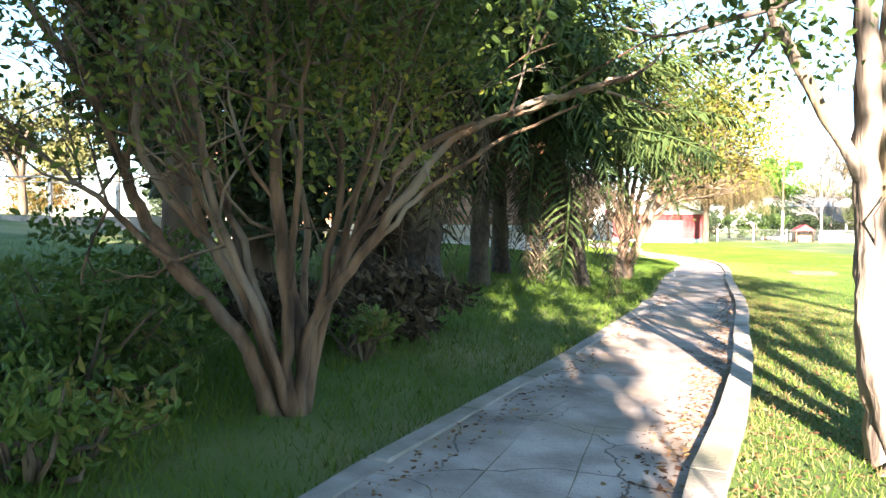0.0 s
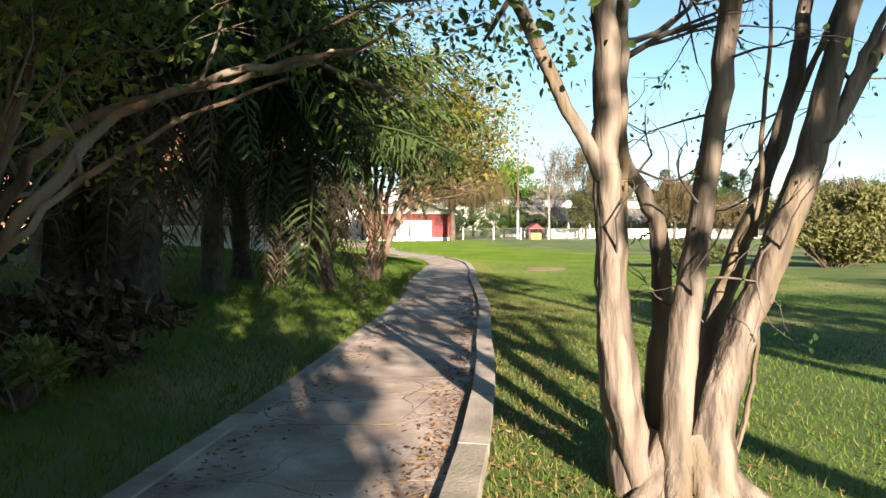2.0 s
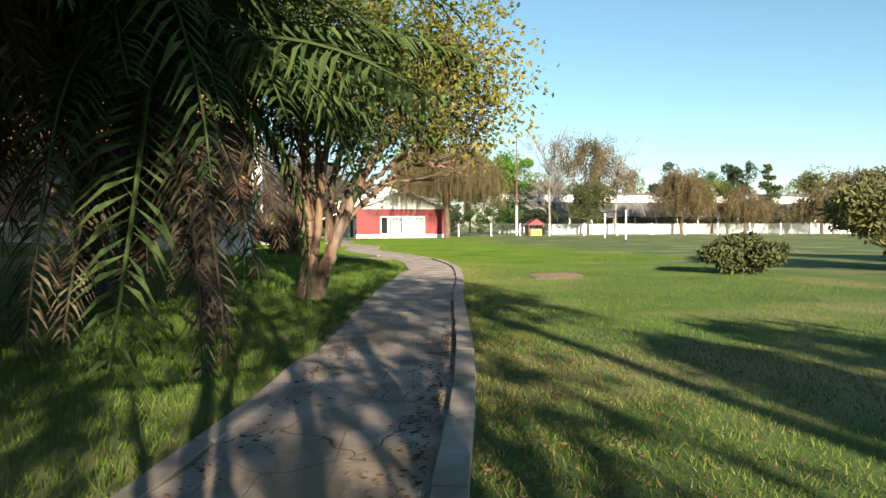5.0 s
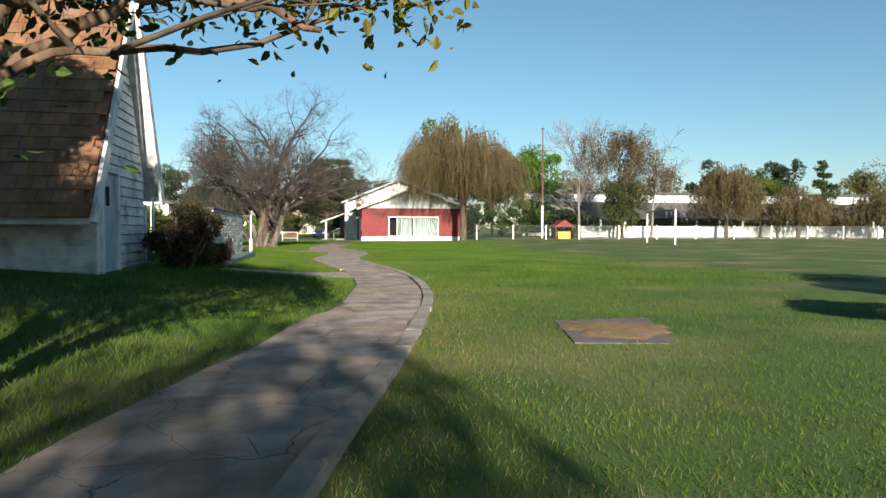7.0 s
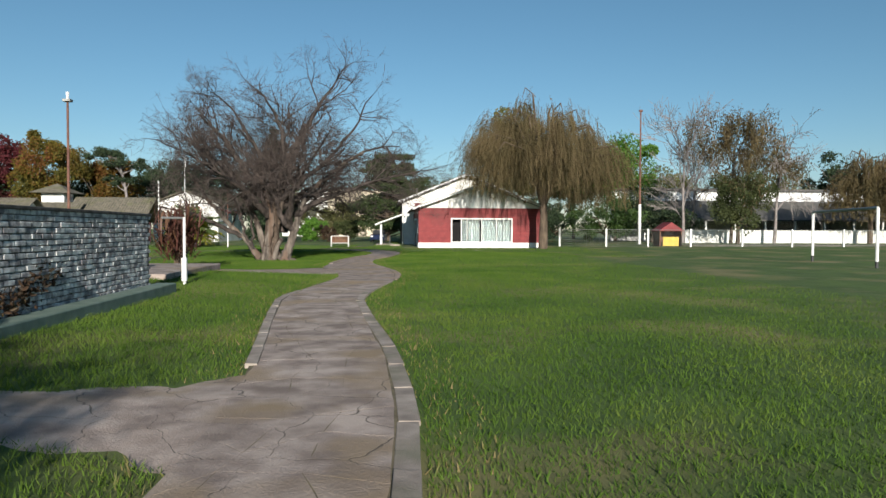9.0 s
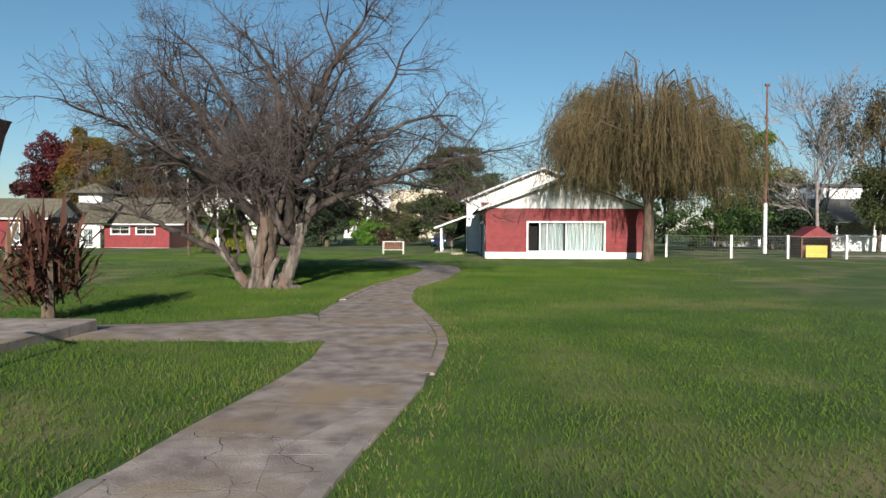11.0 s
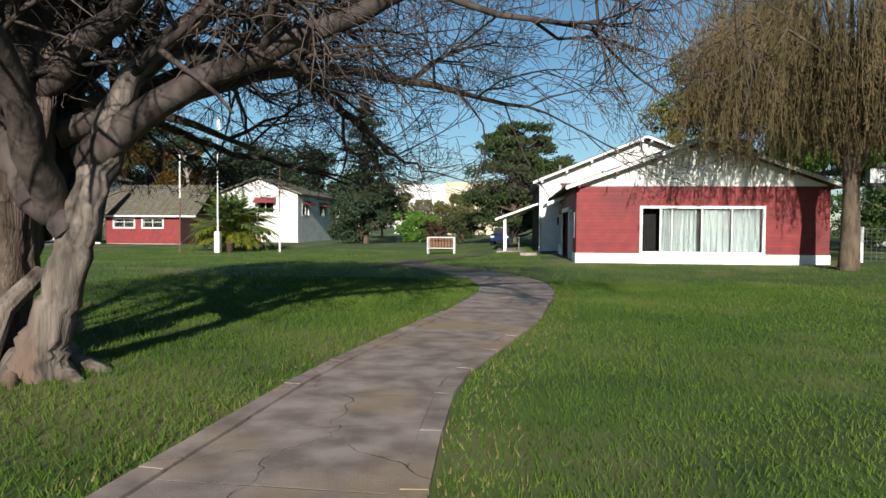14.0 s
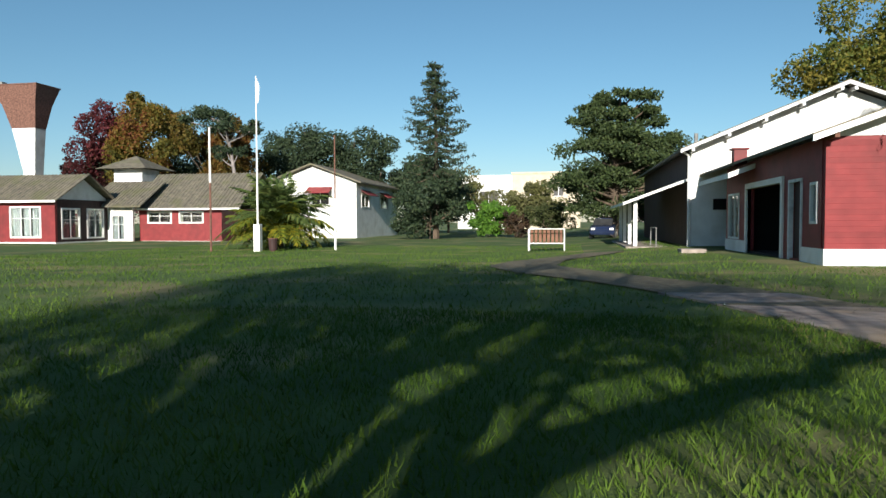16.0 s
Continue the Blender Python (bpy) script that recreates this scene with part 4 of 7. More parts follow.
ring = [(-31.6, 110.8, 5.55), (-27.0, 110.8, 5.55), (-27.0, 115.2, 5.55), (-31.6, 115.2, 5.55)]
vs = [bm.verts.new(p) for p in ring]
tp = bm.verts.new((-29.3, 113, 6.75))
bm.faces.new(vs)
for i in range(4):
    bm.faces.new((vs[i], vs[(i + 1) % 4], tp))
inho(part("tower_roof", bm, M_ROOFGREY))

# ---- water tower with a flared rusty top ----
wt = thing("water_tower", -48.6, 123, -0.6, "white pillar with a flared rusty brown sheet-metal top", "tower")


def tapered(lo, hi):
    """A four-sided block between two rectangles (x0, x1, y0, y1, z)."""
    b2 = bmesh.new()
    rings = [[b2.verts.new((x, y, r[4])) for x, y in ((r[0], r[2]), (r[1], r[2]), (r[1], r[3]), (r[0], r[3]))] for r in (lo, hi)]
    b2.faces.new(rings[0])
    b2.faces.new(rings[1])
    for i in range(4):
        b2.faces.new((rings[0][i], rings[0][(i + 1) % 4], rings[1][(i + 1) % 4], rings[1][i]))
    return b2


part("pillar", tapered((-0.75, 0.62, 0, 1.2, -0.1), (-0.75, 0.62, 0, 1.2, 7.0)), M_WHITE, wt)
part("neck", tapered((-0.75, 0.62, 0, 1.2, 7.004), (-2.0, 0.78, 0, 1.5, 11.6)), M_WHITE, wt)
part("flared_skirt", tapered((-2.02, 0.8, -0.01, 1.5, 11.604), (-3.1, 0.95, -0.1, 2.3, 14.2)), M_RUST, wt)
part("flared_top", tapered((-3.1, 0.95, -0.1, 2.3, 14.204), (-8.0, 1.2, -0.2, 3.2, 16.1)), M_RUST, wt)
part("rim", boxes(((-8.05, -0.26, 16.104), (1.26, 3.26, 16.22))), M_RUST, wt)
part("hatch", boxes(((-4.6, 0.9, 16.22), (-3.9, 1.6, 16.75)), bevel=0.03), M_STEEL, wt)

# ---- white two-storey house ----
wh_ = thing("white_house", -12.1, 120, -0.7, "two-storey white house with low tiled gable roof and red awnings", "house")


def inwh(ob):
    ob.parent = wh_
    ob.matrix_parent_inverse = wh_.matrix_basis.inverted()
    return ob


for a, b, c, d in wall_boxes(-20.4, -12.1, -0.8, 4.7, [(-16.5, -14.6, 2.6, 3.9)]):
    inwh(part("front_wall", boxes(((a, 120, c), (b, 120.25, d))), M_WHITE))
bm = bmesh.new()
prism(bm, [(-20.4, 120.0, 4.705), (-12.1, 120.0, 4.705), (-16.25, 120.0, 6.2)], (0, 0.25, 0))
inwh(part("gable", bm, M_WHITE))
for a, b, c, d in wall_boxes(120.25, 135, -0.8, 4.7, [(121.5, 124, 2.4, 3.7), (128, 131, 2.4, 3.7)]):
    inwh(part("side_wall", boxes(((-12.35, a, c), (-12.1, b, d))), M_WHITE))
inwh(pane_window(wh_, -16.5, -14.6, 2.6, 3.9, 120.0, 2, M_WHITEPAINT, bar=0.1, curtain=False))
for a, b in ((121.5, 124), (128, 131)):
    inwh(pane_window(wh_, a, b, 2.4, 3.7, -12.1, 2, M_WHITEPAINT, axis="y", bar=0.1, depth=-0.1, curtain=False))
for xa, xb in ((-20.9, -16.25), (-11.5, -16.25)):
    bm = bmesh.new()
    prism(bm, [(xa, 119.4, 4.55), (xb, 119.4, 6.3), (xb, 119.4, 6.45), (xa, 119.4, 4.7)], (0, 16.2, 0))
    inwh(part("roof", bm, M_ROOFGREY))
for a, b in (((-16.7, 119.1, 3.75), (-14.4, 119.98, 4.3)),):
    bm = bmesh.new()
    prism(bm, [(a[0], 119.1, 3.7), (a[0], 119.98, 4.25), (a[0], 119.98, 4.3), (a[0], 119.1, 3.75)], (2.3, 0, 0))
    inwh(part("awning", bm, M_RED, None, "red awning"))
for ya in (121.3, 127.8):
    bm = bmesh.new()
    prism(bm, [(-11.2, ya, 3.5), (-12.09, ya, 4.0), (-12.09, ya, 4.05), (-11.2, ya, 3.55)], (0, 3.0, 0))
    inwh(part("awning", bm, M_RED, None, "red awning"))

# ---- far white and beige blocks ----
fb = thing("far_building", -5, 204, -2.0, "distant flat-roofed white and beige building", "building")
for nm, lo, hi, mt in (("white_block", (-16.5, 204, -2), (-5, 216, 10.9), M_WHITE), ("beige_block", (-4.98, 203.6, -2), (9, 216, 11.0), M_BEIGE),
                       ("parapet", (-5.1, 203.4, 11.0), (9.1, 216.1, 11.4), M_BEIGE)):
    o_ = part(nm, boxes((lo, hi)), mt, None)
    o_.parent, o_.matrix_parent_inverse = fb, fb.matrix_basis.inverted()
for x0, x1, z0_, z1_, yy in ((-2.3, 0.1, 6.4, 8.0, 203.6), (-11.8, -8.0, 4.7, 7.5, 204), (3.6, 5.6, 6.4, 8.0, 203.6)):
    o_ = part("window", boxes(((x0, yy - 0.06, z0_), (x1, yy - 0.004, z1_))), M_DARKROOF, None)
    o_.parent, o_.matrix_parent_inverse = fb, fb.matrix_basis.inverted()
    o_ = part("window_frame", boxes(((x0 - 0.1, yy - 0.12, z1_), (x1 + 0.1, yy - 0.002, z1_ + 0.12)), ((x0 - 0.1, yy - 0.12, z0_ - 0.12), (x1 + 0.1, yy - 0.002, z0_)), (((x0 + x1) / 2 - 0.06, yy - 0.1, z0_), ((x0 + x1) / 2 + 0.06, yy - 0.062, z1_))), M_WHITEPAINT, None)
    o_.parent, o_.matrix_parent_inverse = fb, fb.matrix_basis.inverted()

# ---- long low building and white wall beyond the field ----
lb = thing("long_building", 52, 100, 0.0, "long low building with dark sheet roof and open veranda", "building")


def inlb(ob):
    ob.parent, ob.matrix_parent_inverse = lb, lb.matrix_basis.inverted()
    return ob


inlb(part("back_wall", boxes(((36, 104, -0.3), (105, 104.3, 4.6))), M_BRICKPAINT))
inlb(part("upper_band", boxes(((36, 103.2, 4.75), (105, 103.95, 5.9))), M_WOODWHITE, None, "pale weathered fascia band"))
bm = bmesh.new()
prism(bm, [(36, 98.5, 2.4), (36, 103.6, 4.7), (36, 103.6, 4.85), (36, 98.5, 2.55)], (69, 0, 0))
inlb(part("veranda_roof", bm, M_DARKROOF, None, "dark sloping veranda roof"))
inlb(part("top_slab", boxes(((35.5, 102.8, 5.9), (105.5, 112, 6.15))), M_DARKROOF))
for i in range(20):
    x_ = 38 + i * 3.4
    inlb(part("veranda_post", boxes(((x_, 98.9, -0.2), (x_ + 0.2, 99.1, 2.6))), M_WHITEPAINT))
ww = part("garden_wall", boxes(((38.6, 90.0, -0.3), (96, 90.25, 1.32)), ((38.55, 89.95, 1.322), (96.05, 90.3, 1.42))), M_WHITE)
tagged(ww, "low white painted wall along the field", "wall", kind="structure")
road = part("verge", boxes(((34, 78.5, -0.1), (96, 81.5, 0.17))), M_KERB)
tagged(road, "pale concrete strip along the fence", "pavement", kind="structure")

# ---- near trees ----
def limbs_of(paths, r0, r1, wob=0.02, seed=1, steps=5):
    rng = np.random.default_rng(seed)
    out = []
    for pts, (a, b) in zip(paths, zip(r0, r1)):
        p = np.asarray(pts, float)
        u = np.linspace(0, len(p) - 1, (len(p) - 1) * steps + 1)
        q = np.stack([np.interp(u, range(len(p)), p[:, k]) for k in range(3)], 1)
        k = np.array([1, 2, 3, 2, 1.0]) / 9
        for c in range(3):
            q[2:-2, c] = np.convolve(q[:, c], k, "valid")
        q[1:] += rng.normal(0, wob, (len(q) - 1, 3)) * 0.5
        r = a + (b - a) * (u / u[-1])
        r = r * (1 + (0.07 if a < 0.2 else 0.025) * np.sin(u * 1.9 + a * 50))
        out.append((q, r))
    return out


def flare(limbs, amount, high):
    """Widens trunks towards the ground."""
    for q, r in limbs:
        r *= 1 + amount * np.clip(1 - q[:, 2] / high, 0, 1) ** 2


# crape myrtle on the lawn side, six stems
MY = thing("crape_myrtle", 6.02, 6.69, -0.04, "multi-stemmed tree with smooth pale bark and few leaves", "tree")
MY.scale = (0.79,) * 3
stems = [
    [(5.56, 6.55, -0.1), (5.46, 6.55, 0.42), (5.42, 6.55, 0.86), (5.40, 6.55, 1.29), (5.35, 6.52, 1.75), (5.33, 6.5, 2.3), (5.28, 6.5, 3.2), (5.1, 6.6, 4.2)],
    [(5.70, 6.42, -0.1), (5.72, 6.45, 0.41), (5.78, 6.48, 0.91), (5.88, 6.5, 1.38), (5.98, 6.5, 2.01), (6.05, 6.5, 2.7), (6.0, 6.4, 3.8), (5.8, 6.3, 4.6)],
    [(5.88, 6.42, -0.1), (5.95, 6.46, 0.3), (6.05, 6.48, 0.65), (6.22, 6.5, 1.02), (6.47, 6.5, 1.57), (6.66, 6.5, 2.12), (6.83, 6.5, 2.8), (7.1, 6.4, 4.2)],
    [(5.9, 6.66, -0.05), (6.02, 6.75, 0.3), (6.11, 6.75, 0.74), (6.26, 6.75, 1.21), (6.51, 6.75, 1.79), (6.67, 6.75, 2.3), (6.8, 6.8, 2.9), (6.9, 7.0, 4.0)],
    [(5.72, 6.68, -0.05), (5.77, 6.75, 0.55), (5.83, 6.76, 1.02), (5.79, 6.75, 1.38), (5.69, 6.75, 1.61), (5.55, 6.75, 1.78), (5.45, 6.75, 2.1), (5.5, 6.8, 2.9), (5.6, 7.1, 4.0)],
    [(5.38, 6.55, 1.55), (5.24, 6.5, 1.8), (5.1, 6.5, 2.04), (4.93, 6.5, 2.36), (4.7, 6.45, 2.8), (4.4, 6.4, 3.6)],
    [(6.55, 6.5, 1.8), (6.84, 6.5, 2.16), (7.09, 6.5, 2.55), (7.5, 6.5, 2.95), (8.1, 6.4, 3.6)],
    [(6.75, 6.5, 2.05), (6.94, 6.5, 2.45), (7.26, 6.5, 2.95), (7.5, 6.6, 3.7)],
    [(6.0, 6.46, -0.05), (6.13, 6.5, 0.22), (6.21, 6.5, 0.51), (6.25, 6.5, 0.83), (6.27, 6.5, 1.3)],
    [(5.53, 6.46, 0.05), (5.43, 6.46, 0.45), (5.36, 6.46, 0.8), (5.36, 6.5, 1.11), (5.4, 6.56, 1.5)],
    [(5.48, 6.66, 0.6), (5.5, 6.66, 1.3), (5.49, 6.62, 1.9), (5.47, 6.6, 2.6), (5.6, 6.6, 3.6)],
    [(6.34, 6.66, 1.35), (6.36, 6.62, 2.0), (6.38, 6.6, 2.8), (6.4, 6.6, 3.8)],
]
L_ = limbs_of(stems, [.105, .085, .115, .08, .06, .045, .055, .032, .02, .075, .045, .014], [.045, .04, .05, .03, .03, .02, .02, .012, .008, .05, .025, .008], 0.012, 3)
flare(L_[:5], 0.6, 0.3)
rng = np.random.default_rng(11)
out, tips = {}, []
clear_my = lambda q: q[2] > 2.5 or q[0] > 5.15
sp = dict(bend=0.16, lift=0.02, split=3, angle=42, shrink=0.66, taper=0.5, steps=4, keep=clear_my)
for q, r in L_[:8]:
    for k in range(4):
        i = rng.integers(int(len(q) * 0.75), len(q))
        w = rng.normal(size=3) * 0.7 + np.array((0, 0, 0.5))
        grow(rng, q[i], w, 0.95, r[i] * 0.6, 3, sp, out, tips)
    grow(rng, q[-1], q[-1] - q[-4], 1.1, r[-1], 3, sp, out, tips)
for i in range(22):
    q, r = L_[rng.integers(0, 5)]
    k = rng.integers(len(q) // 4, len(q) * 2 // 3)
    grow(rng, q[k], rng.normal(size=3) + np.array((0, 0, 0.3)), 0.5, 0.009, 1, dict(bend=0.3, lift=0.02, split=2, angle=50, shrink=0.7, taper=0.4, steps=5, keep=clear_my), out, tips)
for st in L_:
    v, f = tubes([(st[0] - np.array((5.8, 6.5, -0.05)), st[1])], 26, 0.075)
    raw("stem", v, f, M_BARKPALE, MY, smooth=True)
for k in range(8):
    a = k * 0.79 + 0.2 + 0.2 * math.sin(k * 5)
    c_, s_ = math.cos(a), math.sin(a)
    ln = 0.85 + 0.2 * math.sin(k * 3.7)
    p = np.array([(0.12 * c_, 0.1 * s_ + 0.03, 0.36), (0.2 * c_, 0.17 * s_ + 0.02, 0.17), (0.31 * c_ * ln, 0.26 * s_ * ln, 0.07), (0.46 * c_ * ln, 0.4 * s_ * ln, 0.01), (0.56 * c_ * ln, 0.48 * s_ * ln, -0.05)])
    v, f = tubes([(p, np.array([0.05, 0.07, 0.062, 0.04, 0.02]))], 12, 0.1)
    raw("root", v, f, M_BARKPALE, MY, smooth=True)
v, f = tubes([(a - np.array((5.8, 6.5, -0.05)), b) for d in out.values() for a, b in d], 5)
raw("twig_mass", v, f, M_TWIG, MY, smooth=True)
cs = np.array([t[0] for t in tips]) - np.array((5.8, 6.5, -0.05))
cs = cs[((rng.random(len(cs)) < 0.7) | (cs[:, 2] > 3.4))]
cs = cs[rng.random(len(cs)) < 0.55]
v, f = leaves(rng, cs, 3, 0.035, 0.026, 0.3)
raw("leaves", v, f, M_LEAFDARK, MY)

# unseen myrtle copy, added to throw stem shadows on the path
behind = copy_thing(MY, pose(4.75, 1.3, 0.0, 0, 0, 25))
tagged(behind, "unseen bare multi-stemmed tree added to cast stem shadows")
for o in list(behind.children):
    if not o.name.startswith(("stem", "root")):
        bpy.data.objects.remove(o)
for k, o in enumerate([o for o in behind.children if o.name.startswith("stem")]):
    if k in (2, 3, 6, 7):
        bpy.data.objects.remove(o)

# tree on the bank, many thin stems reaching over the path
LT = thing("bank_tree", 2.9, 7.02, 0.02, "many-stemmed tree with grey brown branches leaning over the path", "tree")
LT.scale = (0.79,) * 3
stems = [
    [(1.45, 7.1, 0.0), (1.21, 7.1, 0.62), (0.84, 7.1, 1.01), (0.56, 7.2, 1.35), (0.38, 7.2, 1.66), (0.19, 7.2, 2.19), (-0.37, 7.2, 2.99), (-1.1, 7.0, 3.8)],
    [(1.53, 7.3, 0.0), (1.3, 7.3, 0.53), (1.12, 7.3, 0.97), (0.84, 7.4, 1.31), (0.73, 7.5, 1.97), (0.52, 7.6, 2.54), (0.3, 7.8, 3.6)],
    [(1.64, 7.15, 0.0), (1.64, 7.1, 0.63), (1.57, 7.1, 1.32), (1.52, 7.1, 2.18), (1.45, 7.2, 2.82), (1.4, 7.3, 4.0)],
    [(1.72, 7.3, 0.0), (1.64, 7.4, 0.72), (1.39, 7.5, 1.41), (1.34, 7.6, 1.97), (1.61, 7.6, 2.52), (1.8, 7.7, 3.6)],
    [(1.78, 7.2, 0.0), (1.77, 7.2, 0.63), (2.05, 7.2, 1.03), (2.4, 7.2, 1.5), (2.73, 7.3, 1.96), (3.39, 7.4, 2.24), (3.95, 7.5, 2.38)],
    [(1.8, 7.3, 0.0), (1.88, 7.35, 0.81), (2.14, 7.4, 1.41), (2.44, 7.4, 1.88), (2.9, 7.5, 2.08), (3.51, 7.6, 2.28), (4.1, 7.8, 2.5)],
    [(1.53, 7.2, 0.4), (1.16, 7.0, 1.19), (0.66, 6.9, 1.75), (0.66, 6.9, 2.4), (0.75, 6.9, 3.05), (0.8, 7.0, 4.0)],
    [(0.95, 7.1, 0.95), (0.35, 7.0, 1.48), (-0.05, 7.0, 1.75), (-0.5, 6.9, 2.2)],
    [(1.6, 7.4, 0.1), (1.9, 7.7, 1.2), (2.1, 7.9, 2.2), (2.3, 8.1, 3.4)],
    [(1.62, 7.5, 0.1), (1.45, 8.0, 1.3), (1.2, 8.3, 2.4), (1.0, 8.4, 3.4)],
    [(1.9, 7.3, 0.9), (2.2, 7.5, 1.8), (2.3, 7.6, 2.6), (2.7, 7.8, 3.4)],
    [(1.66, 7.15, 0.0), (1.5, 6.95, 0.7), (1.2, 6.8, 1.5), (1.1, 6.8, 2.3), (0.9, 6.8, 3.2)],
    [(1.6, 7.25, 0.0), (1.35, 7.3, 0.7), (1.0, 7.5, 1.6), (0.5, 7.7, 2.3), (0.1, 7.9, 3.2)],
    [(1.74, 7.25, 0.0), (1.85, 7.3, 0.8), (1.95, 7.35, 1.6), (1.9, 7.4, 2.4), (2.1, 7.5, 3.3)],
    [(1.5, 7.2, 0.5), (1.05, 7.3, 1.2), (0.75, 7.3, 2.0), (0.2, 7.3, 2.6), (-0.4, 7.4, 3.2)],
    [(1.64, 7.1, 0.9), (1.75, 7.0, 1.6), (1.8, 6.95, 2.4), (2.0, 6.9, 3.2)],
    [(2.2, 7.2, 1.2), (2.6, 7.15, 1.6), (3.1, 7.2, 1.95), (3.6, 7.2, 2.15)],
]
for st in stems:
    if st[0][2] < 0.2:
        st[0] = (1.62 + (st[0][0] - 1.62) * 0.42, 7.22 + (st[0][1] - 7.22) * 0.5, -0.05)
        st[1] = (1.62 + (st[1][0] - 1.62) * 0.8, st[1][1], st[1][2])
L_ = limbs_of(stems, [.062, .046, .052, .042, .045, .04, .036, .027, .034, .034, .03, .038, .038, .038, .03, .026, .02], [.025, .02, .025, .02, .016, .013, .018, .01, .016, .016, .012, .016, .016, .016, .012, .01, .008], 0.02, 5)
flare(L_[:6], 0.3, 0.3)
rng = np.random.default_rng(21)
out, tips = {}, []
sp = dict(bend=0.2, lift=0.01, split=3, angle=40, shrink=0.66, taper=0.45, steps=4, keep=lambda q: (q[2] > 2.2 or q[0] < 2.6) and q[1] > 5.6)
for q, r in L_:
    for k in range(7):
        i = rng.integers(int(len(q) * 0.35), len(q))
        w = (q[i] - q[i - 2]) / np.linalg.norm(q[i] - q[i - 2]) * 0.8 + rng.normal(size=3) * 0.55
        grow(rng, q[i], w, 1.0, max(r[i] * 0.5, 0.012), 3, sp, out, tips)
off = np.array((1.7, 7.2, 0.0))
for st in L_:
    v, f = tubes([(st[0] - off, st[1])], 14, 0.07)
    raw("stem", v, f, M_BARKRED, LT, smooth=True)
v, f = tubes([(a - off, b) for d in out.values() for a, b in d], 5)
raw("twig_mass", v, f, M_BARKRED, LT, smooth=True)
cs = np.array([t[0] for t in tips]) - off
cs = cs[(cs[:, 2] > 1.7) & ((cs[:, 0] > -0.5) | (rng.random(len(cs)) < 0.3))]
v, f = leaves(rng, cs, 7, 0.18, 0.042, 0.3)
raw("leaves", v, f, M_LEAFMIXED, LT)

# path-side tree with yellowing leaves
CT = thing("path_side_tree", 6.15, 18.7, 0.0, "leaning twin-stemmed tree with peeling bark and yellowing leaves", "tree")
stems = [
    [(6.05, 18.7, -0.05), (6.13, 18.75, 0.57), (6.17, 18.8, 0.9), (6.12, 18.8, 1.56), (6.07, 18.8, 2.68), (5.9, 18.8, 3.8)],
    [(6.22, 18.75, -0.05), (6.36, 18.8, 0.5), (6.5, 18.8, 0.85), (6.74, 18.8, 1.45), (7.2, 18.8, 2.3), (7.7, 18.85, 2.85), (8.2, 18.95, 3.3)],
    [(6.12, 18.8, 0.2), (6.2, 19.0, 1.2), (6.3, 19.3, 2.2), (6.2, 19.5, 3.4)],
    [(6.16, 18.75, 1.2), (5.95, 18.7, 1.75), (5.7, 18.6, 2.2), (5.2, 18.4, 2.9), (4.7, 18.2, 3.5)],
    [(6.2, 18.7, 0.7), (6.3, 18.72, 1.56), (6.41, 18.7, 2.71), (6.5, 18.7, 3.9)],
    [(6.4, 18.85, 0.9), (6.48, 18.9, 1.76), (6.65, 19.0, 2.5), (6.9, 19.1, 3.6)],
    [(6.85, 18.8, 1.6), (7.28, 18.75, 1.98), (7.55, 18.7, 2.16), (7.75, 18.65, 2.34), (7.95, 18.6, 2.5)],
    [(6.1, 18.8, 1.0), (5.8, 19.1, 1.8), (5.5, 19.4, 2.6), (5.2, 19.6, 3.4)],
    [(6.6, 18.85, 1.1), (7.2, 18.85, 1.75), (7.7, 18.8, 2.05), (8.1, 18.75, 2.05), (8.45, 18.7, 1.9)],
    [(6.5, 18.8, 0.9), (6.95, 18.8, 1.5), (7.4, 18.75, 1.8), (7.95, 18.7, 1.8)],
    [(6.5, 18.85, 1.0), (6.9, 19.3, 2.0), (7.3, 19.8, 2.7), (7.7, 20.1, 3.3)],
]
L_ = limbs_of(stems, [.12, .11, .07, .055, .07, .065, .045, .06, .04, .034, .05], [.045, .03, .03, .025, .03, .03, .015, .025, .012, .012, .02], 0.03, 7)
flare(L_[:3], 0.3, 0.35)
rng = np.random.default_rng(31)
out, tips = {}, []
sp = dict(bend=0.17, lift=0.015, split=3, angle=42, shrink=0.68, taper=0.5, steps=4, keep=lambda q: q[0] < 9.1 and (q[2] > 2.15 or (18.2 < q[1] < 19.1 and 6.8 < q[0] < 8.6 and q[2] > 1.6) or math.hypot(q[0] - 6.3, q[1] - 18.7) < 0.8))
for q, r in L_:
    for k in range(10):
        i = rng.integers(int(len(q) * 0.5), len(q))
        w = (q[i] - q[i - 2]) / np.linalg.norm(q[i] - q[i - 2]) * 0.7 + rng.normal(size=3) * 0.6
        grow(rng, q[i], w, 0.95, max(r[i] * 0.5, 0.015), 3, sp, out, tips)
off = np.array((6.15, 18.7, 0.0))
for st in L_:
    v, f = tubes([(st[0] - off, st[1])], 18, 0.07)
    raw("stem", v, f, M_BARKRED, CT, smooth=True)
v, f = tubes([(a - off, b) for d in out.values() for a, b in d], 5)
raw("twig_mass", v, f, M_BARKDARK, CT, smooth=True)
cs = np.array([t[0] for t in tips]) - off
cs = cs[(cs[:, 2] > 1.6) & (rng.random(len(cs)) < 0.85)]
turned = (cs[:, 0] + 0.5 * cs[:, 2] + rng.normal(0, 0.4, len(cs))) > 2.6
v, f = leaves(rng, cs[~turned], 10, 0.19, 0.052, 0.3)
raw("leaves", v, f, M_LEAFDARK, CT)
